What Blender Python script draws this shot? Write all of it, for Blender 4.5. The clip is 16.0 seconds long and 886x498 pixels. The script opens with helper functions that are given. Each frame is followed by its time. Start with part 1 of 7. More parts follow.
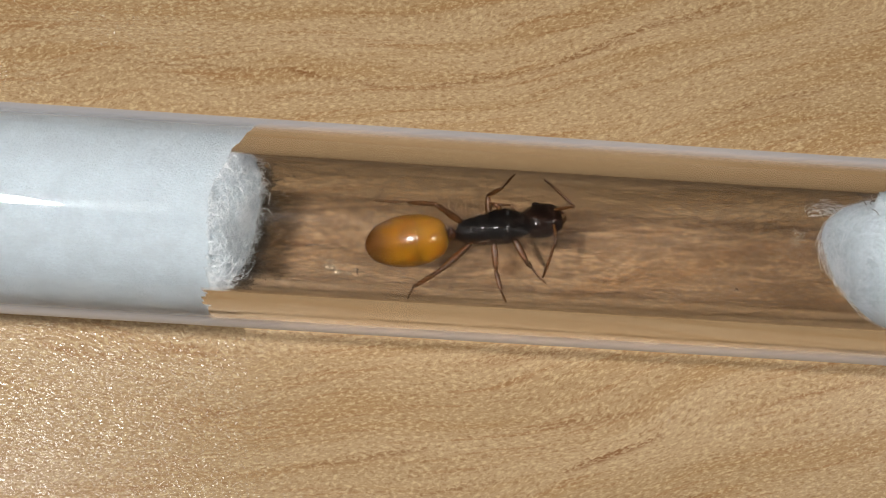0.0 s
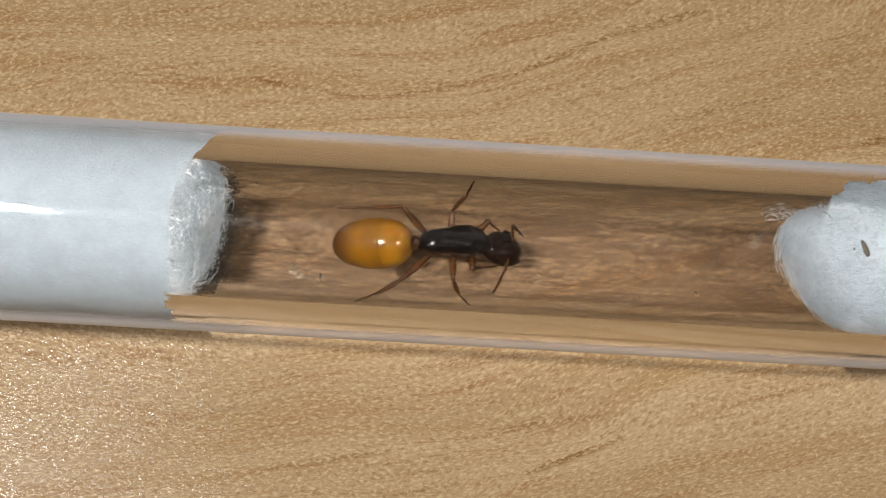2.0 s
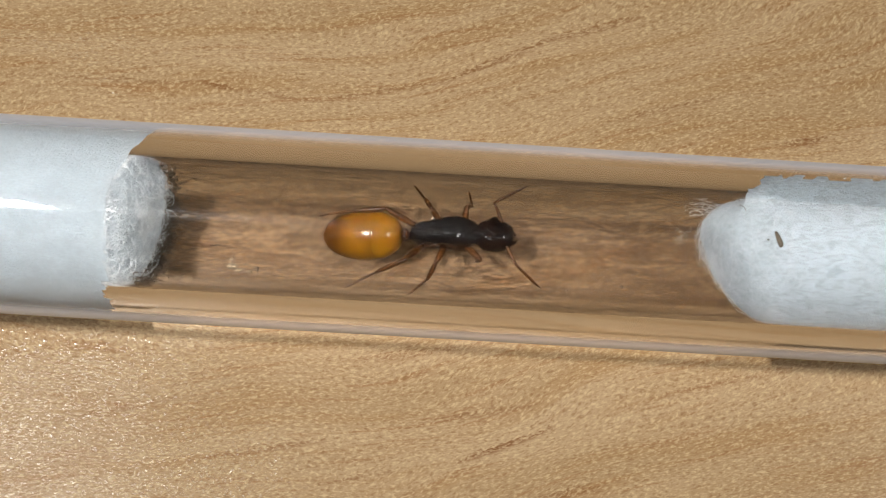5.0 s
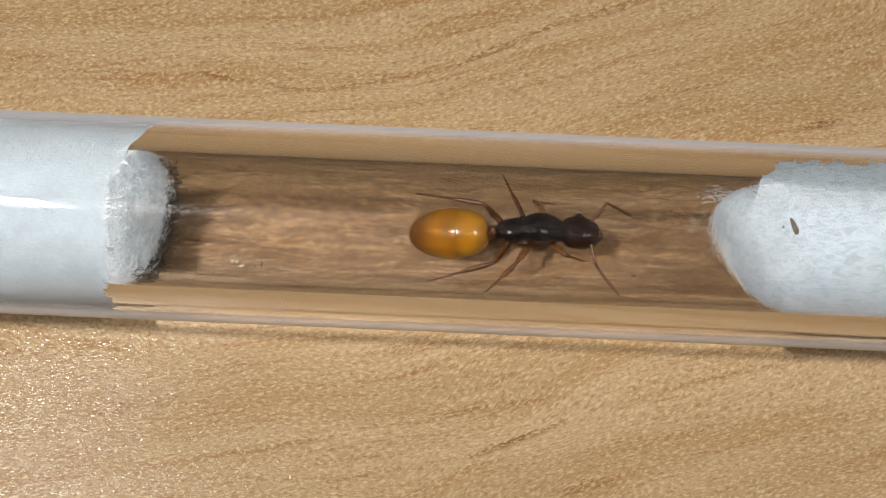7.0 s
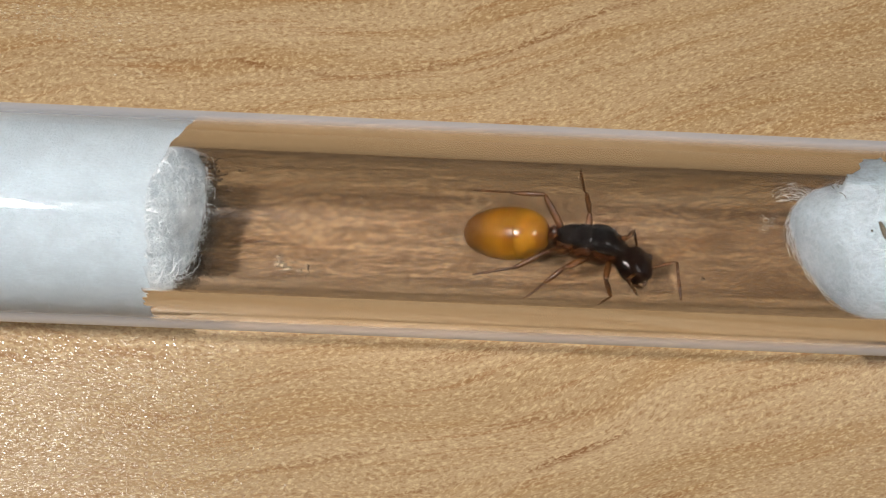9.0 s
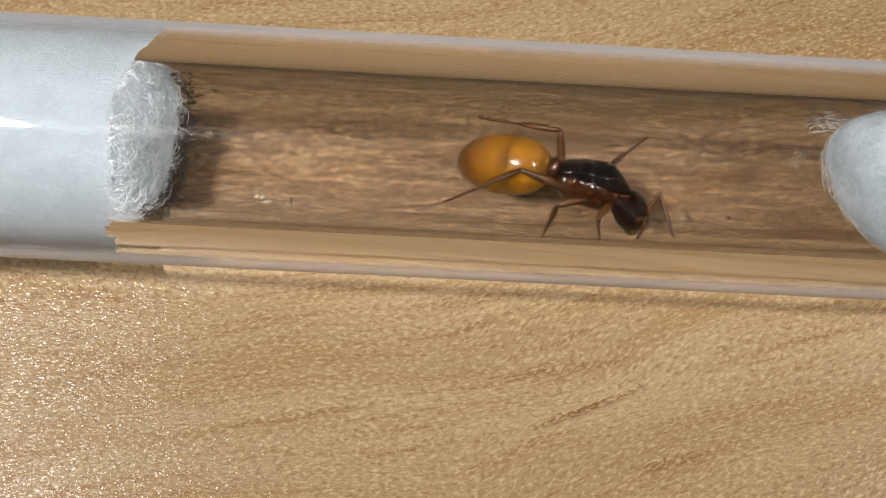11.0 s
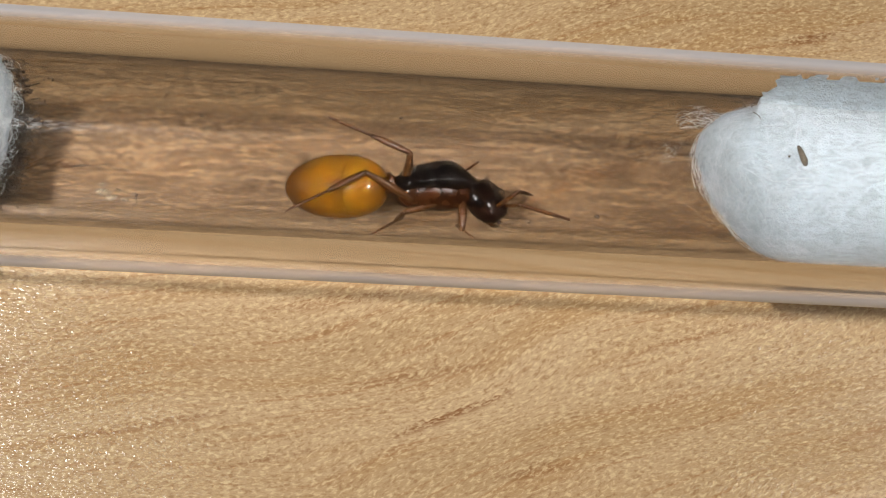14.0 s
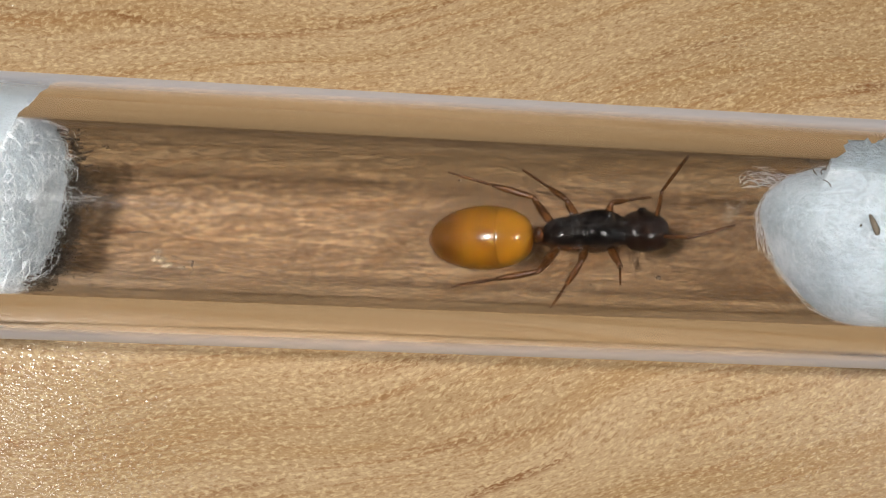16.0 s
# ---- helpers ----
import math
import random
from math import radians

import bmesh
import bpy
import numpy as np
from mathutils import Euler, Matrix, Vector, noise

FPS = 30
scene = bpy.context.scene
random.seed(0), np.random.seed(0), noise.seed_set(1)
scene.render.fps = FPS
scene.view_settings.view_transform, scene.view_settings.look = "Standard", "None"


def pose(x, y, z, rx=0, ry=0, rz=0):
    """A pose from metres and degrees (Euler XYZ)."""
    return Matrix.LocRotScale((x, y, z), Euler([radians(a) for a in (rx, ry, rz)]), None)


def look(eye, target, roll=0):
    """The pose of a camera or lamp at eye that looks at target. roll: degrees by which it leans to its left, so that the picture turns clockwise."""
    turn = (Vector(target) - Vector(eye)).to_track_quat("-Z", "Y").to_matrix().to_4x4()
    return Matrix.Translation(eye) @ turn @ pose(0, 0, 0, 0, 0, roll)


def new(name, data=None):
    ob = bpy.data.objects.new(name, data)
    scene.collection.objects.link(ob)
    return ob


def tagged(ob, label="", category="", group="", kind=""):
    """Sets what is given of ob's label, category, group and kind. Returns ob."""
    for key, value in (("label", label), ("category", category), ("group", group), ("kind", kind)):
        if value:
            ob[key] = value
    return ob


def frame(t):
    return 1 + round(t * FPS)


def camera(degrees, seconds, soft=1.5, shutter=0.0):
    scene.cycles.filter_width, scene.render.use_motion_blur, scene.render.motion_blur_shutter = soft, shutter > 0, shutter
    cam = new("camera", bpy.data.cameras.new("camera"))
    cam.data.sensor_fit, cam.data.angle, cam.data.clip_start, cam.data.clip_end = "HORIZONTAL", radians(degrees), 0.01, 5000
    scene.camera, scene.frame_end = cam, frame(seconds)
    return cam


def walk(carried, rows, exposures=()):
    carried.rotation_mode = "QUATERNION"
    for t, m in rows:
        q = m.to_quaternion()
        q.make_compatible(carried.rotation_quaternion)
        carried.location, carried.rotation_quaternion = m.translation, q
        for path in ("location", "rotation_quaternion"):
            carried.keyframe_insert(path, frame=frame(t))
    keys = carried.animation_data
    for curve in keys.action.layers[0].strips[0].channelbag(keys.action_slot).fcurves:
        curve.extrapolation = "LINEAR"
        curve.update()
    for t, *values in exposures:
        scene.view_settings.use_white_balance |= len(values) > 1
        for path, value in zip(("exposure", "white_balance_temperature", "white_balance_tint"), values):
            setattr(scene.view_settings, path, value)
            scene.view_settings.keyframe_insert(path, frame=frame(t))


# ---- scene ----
cam = camera(38.0, 16.0, soft=1.3)
PATH = [
    (0, pose(-0.00466, -0.02631, 0.10321, 14.69, -2.85, 2.89)),
    (0.5, pose(-0.00466, -0.02711, 0.10319, 15.04, -2.77, 2.95)),
    (1, pose(-0.00360, -0.02762, 0.10397, 15.31, -2.77, 2.84)),
    (1.5, pose(-0.00370, -0.02804, 0.10463, 15.30, -2.46, 2.95)),
    (2, pose(-0.00085, -0.02755, 0.10460, 15.50, -2.39, 2.78)),
    (2.5, pose(0.00208, -0.02804, 0.10567, 16.08, -1.96, 2.84)),
    (3, pose(0.00179, -0.03009, 0.10731, 15.91, -1.90, 3.08)),
    (3.5, pose(0.00165, -0.03173, 0.10746, 15.96, -2.01, 3.19)),
    (4, pose(0.00377, -0.03196, 0.10881, 16.33, -2.18, 3.30)),
    (4.2, pose(0.00364, -0.03202, 0.10854, 16.64, -2.34, 3.22)),
    (6.3, pose(0.01001, -0.03030, 0.10437, 17.29, -0.98, 2.48)),
    (6.5, pose(0.00956, -0.03139, 0.10402, 17.14, -1.05, 2.40)),
    (7, pose(0.00618, -0.03003, 0.10520, 16.33, -1.08, 2.26)),
    (7.5, pose(0.00846, -0.03094, 0.10369, 16.41, -1.05, 2.10)),
    (8, pose(0.00273, -0.02884, 0.10189, 14.99, -1.79, 1.96)),
    (8.2, pose(0.00035, -0.02728, 0.10353, 14.42, -1.95, 1.98)),
    (10.3, pose(-0.00134, -0.02473, 0.09080, 14.79, -3.01, 1.59)),
    (10.5, pose(-0.00276, -0.02544, 0.09060, 14.76, -3.18, 1.76)),
    (11, pose(-0.00053, -0.02712, 0.08933, 14.30, -2.81, 2.23)),
    (11.5, pose(-0.00268, -0.02608, 0.08890, 15.26, -1.47, 2.50)),
    (12, pose(-0.00335, -0.02639, 0.09033, 15.68, -0.94, 2.55)),
    (12.5, pose(-0.00202, -0.02721, 0.09019, 15.46, -1.12, 2.72)),
    (13, pose(-0.00229, -0.02550, 0.08761, 15.04, -3.30, 2.28)),
    (13.5, pose(0.00158, -0.02437, 0.08472, 14.41, -5.57, 1.77)),
    (14, pose(0.00363, -0.02543, 0.08564, 13.99, -6.38, 1.39)),
    (14.5, pose(-0.00083, -0.02277, 0.08672, 13.37, -5.92, 1.37)),
    (15, pose(-0.00016, -0.02246, 0.08545, 13.18, -5.71, 1.50)),
    (15.5, pose(-0.00055, -0.02064, 0.08568, 13.31, -6.44, 0.96)),
    (16, pose(-0.00051, -0.01951, 0.08524, 12.91, -6.40, 1.05)),
]
EXPOSURES = [(0, 0.0), (3.0, 0.0), (4.2, 0.05), (6.5, 0.12), (8.2, 0.15), (10.5, 0.03), (12.0, 0.04), (13.0, 0.12), (13.5, 0.26), (14.5, 0.18), (15.0, 0.24), (16.0, 0.18)]
walk(cam, PATH, EXPOSURES)

MM = 0.001


# ---- light and room ----
world = bpy.data.worlds.new("room_air")
scene.world = world
world.use_nodes = True
world.node_tree.nodes["Background"].inputs[0].default_value = (0.02, 0.02, 0.02, 1)
world.node_tree.nodes["Background"].inputs[1].default_value = 0.2

# two bright strip lamps stand off to either side above the table
for name, at, watts, long, wide in (("work_lamp", (-0.130, -0.037, 0.350), 0.96, 0.044, 0.016),
                                    ("work_lamp", (0.460, -0.080, 0.620), 1.75, 0.100, 0.030)):
    lamp_data = bpy.data.lights.new(name, "AREA")
    lamp_data.shape, lamp_data.energy = "RECTANGLE", watts
    lamp_data.size, lamp_data.size_y = long, wide
    lamp_data.color = (1.0, 0.98, 0.95)
    lamp = new(name, lamp_data)
    lamp.matrix_world = look(at, (0, 0, 0))


# ---- materials ----
class Nodes:
    """A short way to write a node material."""

    def __init__(self, name):
        self.mat = bpy.data.materials.new(name)
        self.mat.use_nodes = True
        self.tree = self.mat.node_tree
        self.tree.nodes.clear()
        self.out = self.tree.nodes.new("ShaderNodeOutputMaterial")

    def add(self, kind, **sets):
        node = self.tree.nodes.new(kind)
        for key, value in sets.items():
            setattr(node, key, value)
        return node

    def put(self, socket, value):
        if isinstance(value, bpy.types.NodeSocket):
            self.tree.links.new(value, socket)
        elif isinstance(value, (tuple, list)) and len(value) == 3 and socket.type == "RGBA":
            socket.default_value = (*value, 1)
        else:
            socket.default_value = value

    def coords(self, scale=(1000, 1000, 1000), turn=0.0, shift=(0, 0, 0)):
        tc = self.add("ShaderNodeTexCoord")
        mp = self.add("ShaderNodeMapping")
        self.put(mp.inputs["Vector"], tc.outputs["Object"])
        mp.inputs["Location"].default_value = shift
        mp.inputs["Rotation"].default_value = (0, 0, radians(turn))
        mp.inputs["Scale"].default_value = scale
        return mp.outputs[0]

    def scaled(self, vec, scale):
        mp = self.add("ShaderNodeMapping")
        self.put(mp.inputs["Vector"], vec)
        mp.inputs["Scale"].default_value = scale
        return mp.outputs[0]

    def noise(self, vec, scale=1.0, detail=4.0, rough=0.55, distort=0.0):
        n = self.add("ShaderNodeTexNoise")
        self.put(n.inputs["Vector"], vec)
        n.inputs["Scale"].default_value = scale
        n.inputs["Detail"].default_value = detail
        n.inputs["Roughness"].default_value = rough
        n.inputs["Distortion"].default_value = distort
        return n.outputs["Fac"]

    def math(self, op, a, b=0.0, c=0.0):
        n = self.add("ShaderNodeMath", operation=op)
        for k, v in enumerate((a, b, c)):
            self.put(n.inputs[k], v)
        return n.outputs[0]

    def fit(self, value, lo, hi, to_lo=0.0, to_hi=1.0):
        n = self.add("ShaderNodeMapRange", interpolation_type="SMOOTHSTEP")
        for k, v in enumerate((value, lo, hi, to_lo, to_hi)):
            self.put(n.inputs[k], v)
        return n.outputs[0]

    def mix(self, fac, a, b, how="MIX"):
        n = self.add("ShaderNodeMix", data_type="RGBA", blend_type=how)
        self.put(n.inputs["Factor"], fac)
        self.put(n.inputs["A"], a)
        self.put(n.inputs["B"], b)
        return n.outputs["Result"]

    def bump(self, height, strength=0.3, distance=0.0001):
        n = self.add("ShaderNodeBump")
        self.put(n.inputs["Height"], height)
        n.inputs["Strength"].default_value = strength
        n.inputs["Distance"].default_value = distance
        return n.outputs[0]

    def principled(self, **sets):
        n = self.add("ShaderNodeBsdfPrincipled")
        for key, value in sets.items():
            self.put(n.inputs[key.replace("_", " ")], value)
        self.tree.links.new(n.outputs[0], self.out.inputs["Surface"])
        return n


def wood_material():
    m = Nodes("pale_maple_laminate")
    p = m.coords()
    # slow waver of the grain direction
    warp = m.add("ShaderNodeTexNoise")
    m.put(warp.inputs["Vector"], m.scaled(p, (0.02, 0.045, 0.02)))
    warp.inputs["Scale"].default_value = 1.0
    warp.inputs["Detail"].default_value = 2.0
    sep = m.add("ShaderNodeSeparateXYZ")
    m.put(sep.inputs[0], p)
    x, y = sep.outputs[0], sep.outputs[1]
    # the grain climbs to the right by about fifteen degrees, less so on the far left
    tilt = m.fit(x, -40.0, 30.0, 0.04, 0.30)
    lean = m.math("MULTIPLY", m.math("ADD", x, 12.0), tilt)
    across = m.math("SUBTRACT", y, lean)
    across = m.math("ADD", across, m.math("MULTIPLY", m.math("SUBTRACT", warp.outputs["Fac"], 0.5), 14.0))
    comb = m.add("ShaderNodeCombineXYZ")
    m.put(comb.inputs[0], x)
    m.put(comb.inputs[1], across)
    g = comb.outputs[0]
    broad = m.noise(m.scaled(g, (0.014, 0.10, 1)), 1.0, 3.0, 0.5)
    bands = m.noise(m.scaled(g, (0.04, 0.45, 1)), 1.0, 4.0, 0.6)
    lines = m.noise(m.scaled(g, (0.06, 1.2, 1)), 1.0, 3.0, 0.6)
    fleck = m.noise(m.scaled(g, (2.3, 4.6, 1)), 1.0, 2.0, 0.6, 0.7)
    fine = m.noise(m.scaled(g, (3.4, 9.0, 1)), 1.0, 2.0, 0.6)
    colour = m.mix(m.fit(broad, 0.3, 0.7), (0.415, 0.268, 0.128), (0.525, 0.362, 0.199))
    colour = m.mix(m.math("MULTIPLY", m.fit(bands, 0.46, 0.66), 0.55), colour, (0.365, 0.198, 0.067))
    colour = m.mix(m.math("MULTIPLY", m.fit(lines, 0.53, 0.68), m.fit(fleck, 0.3, 0.6, 0.75, 0.45)), colour, (0.33, 0.155, 0.05))
    colour = m.mix(m.math("MULTIPLY", m.fit(fleck, 0.50, 0.68), 0.62), colour, (0.71, 0.54, 0.30))
    colour = m.mix(m.math("MULTIPLY", m.fit(fleck, 0.48, 0.30), 0.65), colour, (0.27, 0.135, 0.045))
    colour = m.mix(m.math("MULTIPLY", m.fit(fine, 0.54, 0.70), 0.4), colour, (0.30, 0.17, 0.075))
    # dark mineral streaks: centre, half length, half width, depth
    for cx, cy, turn, ll, ww, deep in WOOD_MARKS:
        dx, dy = m.math("SUBTRACT", x, cx), m.math("SUBTRACT", y, cy)
        cs, sn = math.cos(radians(turn)), math.sin(radians(turn))
        u = m.math("ADD", m.math("MULTIPLY", dx, cs / ll), m.math("MULTIPLY", dy, sn / ll))
        v = m.math("ADD", m.math("MULTIPLY", dx, -sn / ww), m.math("MULTIPLY", dy, cs / ww))
        ragged = m.math("ADD", m.math("MULTIPLY", m.math("SUBTRACT", bands, 0.5), 3.0), m.math("MULTIPLY", m.math("SUBTRACT", fleck, 0.5), 2.2))
        v = m.math("ADD", v, ragged)
        d = m.math("ADD", m.math("MULTIPLY", u, u), m.math("MULTIPLY", v, v))
        f = m.math("MULTIPLY", m.fit(d, 1.15, 0.1), m.fit(fleck, 0.62, 0.38, 0.25, 1.0))
        colour = m.mix(m.math("MULTIPLY", f, deep), colour, (0.21, 0.075, 0.014))
    relief = m.math("ADD", m.math("MULTIPLY", fleck, 0.6), m.math("MULTIPLY", fine, 0.5))
    m.principled(Base_Color=colour, Roughness=m.fit(fine, 0.3, 0.7, 0.48, 0.60), IOR=1.45, Coat_Weight=m.fit(m.noise(m.scaled(g, (2.4, 5.0, 1)), 1.0, 2.0, 0.6), 0.42, 0.62, 0.2, 0.6), Coat_Roughness=0.15, Specular_IOR_Level=0.3,
                 Normal=m.bump(relief, 0.5, 0.00012), Coat_Normal=m.bump(m.noise(m.scaled(g, (3.2, 6.5, 1)), 1.0, 1.0, 0.5), 1.0, 0.00005))
    return m.mat


WOOD_MARKS = [
    (-22.8, 15.8, 1, 12.5, 0.24, 0.30),
    (-13.5, 16.0, -14, 1.8, 0.36, 0.85),
    (-8.4, 15.2, -8, 4.6, 0.30, 0.40),
    (1.2, 16.2, 14, 7.6, 0.36, 0.45),
    (11.6, 19.9, 27, 7.7, 0.42, 0.60),
    (20.4, 23.6, 20, 5.8, 0.48, 0.45),
    (27.2, 16.1, 16, 6.6, 0.42, 0.40),
    (39.8, 13.8, 13, 2.4, 0.42, 0.85),
    (11.5, -12.6, 13, 5.5, 0.36, 0.45),
    (13.7, -15.2, 22, 5.5, 0.36, 0.85),
    (-6.6, -16.6, 11, 6.8, 0.30, 0.40),
    (7.0, -7.6, 10, 7.7, 0.48, 0.45),
    (19.3, -18.7, 14, 3.6, 0.36, 0.50),
    (1.5, -18.5, 14, 3.9, 0.24, 0.35),
    (33.6, -8.4, 15, 9.8, 0.42, 0.30),
    (-18.8, -13.9, 14, 6.7, 0.30, 0.30),
    (-12.5, 0.1, 12, 1.3, 0.30, 0.90),
    (13.5, 4.0, 3, 7.0, 0.22, 0.70),
    (19.0, 2.2, 2, 4.5, 0.20, 0.70),
    (14.0, -1.6, 9, 4.5, 0.28, 0.60),
    (5.5, 3.2, 3, 5.0, 0.18, 0.60),
    (27.0, -4.6, 8, 3.0, 0.25, 0.60),
]


def glass_material(name, tint):
    """Clear plastic with a little haze where it is finely scratched."""
    m = Nodes(name)
    g = m.add("ShaderNodeBsdfGlass")
    m.put(g.inputs["Color"], tint)
    g.inputs["IOR"].default_value = 1.49
    g.inputs["Roughness"].default_value = 0.0
    haze = m.add("ShaderNodeBsdfGlossy")
    haze.inputs["Roughness"].default_value = 0.2
    haze.inputs["Anisotropy"].default_value = 0.5
    around = m.add("ShaderNodeTangent", direction_type="RADIAL", axis="X")
    m.put(haze.inputs["Tangent"], around.outputs[0])
    p = m.coords()
    scratch = m.noise(m.scaled(p, (2.2, 9.0, 9.0)), 1.0, 3.0, 0.7)
    mix = m.add("ShaderNodeMixShader")
    m.put(mix.inputs[0], m.fit(scratch, 0.46, 0.66, 0.0, 0.015))
    m.tree.links.new(g.outputs[0], mix.inputs[1])
    m.tree.links.new(haze.outputs[0], mix.inputs[2])
    # the worn flanks gleam softly at a flat angle
    rim = m.add("ShaderNodeLayerWeight")
    rim.inputs["Blend"].default_value = 0.5
    gleam = m.add("ShaderNodeBsdfGlossy")
    gleam.inputs["Roughness"].default_value = 0.9
    m.put(gleam.inputs["Color"], (0.90, 0.93, 1.0))
    both = m.add("ShaderNodeMixShader")
    # only the outer skin is worn
    sep = m.add("ShaderNodeSeparateXYZ")
    m.put(sep.inputs[0], p)
    high = m.math("SUBTRACT", sep.outputs[2], 8.0)
    radius = m.math("SQRT", m.math("ADD", m.math("MULTIPLY", sep.outputs[1], sep.outputs[1]), m.math("MULTIPLY", high, high)))
    m.put(both.inputs[0], m.math("MULTIPLY", m.fit(rim.outputs["Facing"], 0.50, 0.74, 0.0, 0.68), m.fit(radius, 7.2, 7.5)))
    m.tree.links.new(mix.outputs[0], both.inputs[1])
    m.tree.links.new(gleam.outputs[0], both.inputs[2])
    m.tree.links.new(both.outputs[0], m.out.inputs["Surface"])
    return m.mat


def film_material():
    """A thin film that lets part of the light through: the tube's shade put into its colour, with residue drawn out in
    streaks along the tube.
    """
    m = Nodes("shade_and_residue_film")
    p = m.coords()
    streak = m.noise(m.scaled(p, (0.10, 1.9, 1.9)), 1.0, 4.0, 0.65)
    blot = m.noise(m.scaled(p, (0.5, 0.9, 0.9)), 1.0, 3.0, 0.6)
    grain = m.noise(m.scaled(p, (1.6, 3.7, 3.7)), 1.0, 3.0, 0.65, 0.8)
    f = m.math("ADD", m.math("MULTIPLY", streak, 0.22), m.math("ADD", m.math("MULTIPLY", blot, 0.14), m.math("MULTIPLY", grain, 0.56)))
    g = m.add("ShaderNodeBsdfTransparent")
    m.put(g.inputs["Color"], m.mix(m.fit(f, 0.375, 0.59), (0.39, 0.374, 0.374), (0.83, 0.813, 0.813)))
    m.tree.links.new(g.outputs[0], m.out.inputs["Surface"])
    return m.mat


def cotton_material(name, base, streaky):
    m = Nodes(name)
    p = m.coords()
    soft = m.noise(p, 0.5, 4.0, 0.6)
    hair = m.noise(m.scaled(p, (3.0, 9.0, 9.0)), 1.0, 3.0, 0.7, 0.6)
    wisp = m.noise(m.scaled(p, (0.8, 2.2, 2.2)), 1.0, 5.0, 0.7, 1.6)
    colour = m.mix(m.fit(soft, 0.3, 0.7), tuple(c * 0.92 for c in base), tuple(min(1, c * 1.05) for c in base))
    colour = m.mix(m.math("MULTIPLY", m.fit(hair, 0.35, 0.65), 0.35), colour, tuple(c * 0.78 for c in base))
    colour = m.mix(m.math("MULTIPLY", m.fit(wisp, 0.44, 0.62), streaky), colour, tuple(c * 0.62 for c in base))
    m.principled(Base_Color=colour, Roughness=0.9, Subsurface_Weight=0.7, Subsurface_Scale=0.002,
                 Subsurface_Radius=(1, 1, 1), Sheen_Weight=0.15, Normal=m.bump(m.math("ADD", hair, m.noise(p, 1.6, 4.0, 0.65)), 0.55 if streaky < 0.3 else 0.9, 0.0009))
    return m.mat


def plain(name, colour, rough=0.6, bump=0.2, scale=60.0, vary=0.06):
    m = Nodes(name)
    p = m.coords((1, 1, 1))
    n = m.noise(p, scale, 4.0)
    dark = tuple(c * (1 - vary) for c in colour)
    m.principled(Base_Color=m.mix(n, dark, colour), Roughness=rough, Normal=m.bump(n, bump, 0.002))
    return m.mat


def shell_material(name, dark, light, rough=0.22, amount=0.35):
    """Glossy insect cuticle with fine pits and soft colour changes."""
    m = Nodes(name)
    p = m.coords()
    soft = m.noise(p, 0.9, 3.0)
    pits = m.noise(p, 5.0, 4.0, 0.65)
    dents = m.noise(m.scaled(p, (2.6, 2.0, 2.0)), 1.0, 2.0, 0.5)
    colour = m.mix(m.fit(soft, 0.35, 0.7), dark, light)
    m.principled(Base_Color=colour, Roughness=m.fit(pits, 0.3, 0.7, rough * 0.7, rough * 1.2), IOR=1.5,
                 Normal=m.bump(m.math("ADD", pits, m.math("MULTIPLY", dents, 3.0)), amount, 0.00014))
    return m.mat


def amber_material(name, base, deep):
    """Translucent swollen abdomen that glows through like honey."""
    m = Nodes(name)
    p = m.coords()
    soft = m.noise(m.scaled(p, (0.9, 0.35, 0.35)), 1.0, 3.0)
    pits = m.noise(p, 8.0, 2.0)
    sep = m.add("ShaderNodeSeparateXYZ")
    m.put(sep.inputs[0], p)
    # brown pigment gathers in bands and towards the hind end
    colour = m.mix(m.fit(soft, 0.32, 0.62), base, deep)
    tail = m.math("ADD", sep.outputs[0], m.math("MULTIPLY", m.math("SUBTRACT", soft, 0.5), 2.5))
    colour = m.mix(m.math("MULTIPLY", m.fit(tail, -3.9, -5.5), 0.9), colour, (0.085, 0.028, 0.005))
    edge = m.math("PINGPONG", m.math("ADD", sep.outputs[0], 0.1), 1.1)
    colour = m.mix(m.math("MULTIPLY", m.fit(edge, 0.25, 0.0), 0.2), colour, (0.12, 0.04, 0.006))
    m.principled(Base_Color=colour, Roughness=0.2, IOR=1.45, Subsurface_Weight=0.55, Subsurface_Scale=0.002,
                 Subsurface_Radius=(1.0, 0.45, 0.08), Coat_Weight=0.3, Coat_Roughness=0.1, Normal=m.bump(pits, 0.12, 0.00004))
    return m.mat


WOOD = wood_material()
ACRYLIC = glass_material("clear_acrylic", (0.948, 0.940, 0.940))
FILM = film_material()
COTTON = cotton_material("white_cotton_wool", (0.67, 0.765, 0.82), 0.10)
DRY_COTTON = cotton_material("dry_swirled_cotton_wool", (0.56, 0.655, 0.71), 0.7)
FIBRE = plain("cotton_fibre", (0.80, 0.85, 0.88), 0.8, 0.0)
PALE_FIBRE = plain("pale_cotton_fibre", (0.90, 0.95, 0.97), 0.7, 0.0)
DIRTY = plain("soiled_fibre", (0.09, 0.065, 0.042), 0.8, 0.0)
WALL = plain("matt_wall_paint", (0.66, 0.67, 0.70))
CEILING = plain("white_ceiling_paint", (0.78, 0.78, 0.77))
FLOOR = plain("grey_vinyl_floor", (0.22, 0.21, 0.20))
BLACK = shell_material("black_cuticle", (0.0025, 0.002, 0.0018), (0.007, 0.0045, 0.0032), 0.12, 0.08)
HEAD_SHELL = shell_material("dark_reddish_head_cuticle", (0.004, 0.002, 0.0015), (0.014, 0.006, 0.003), 0.12, 0.06)
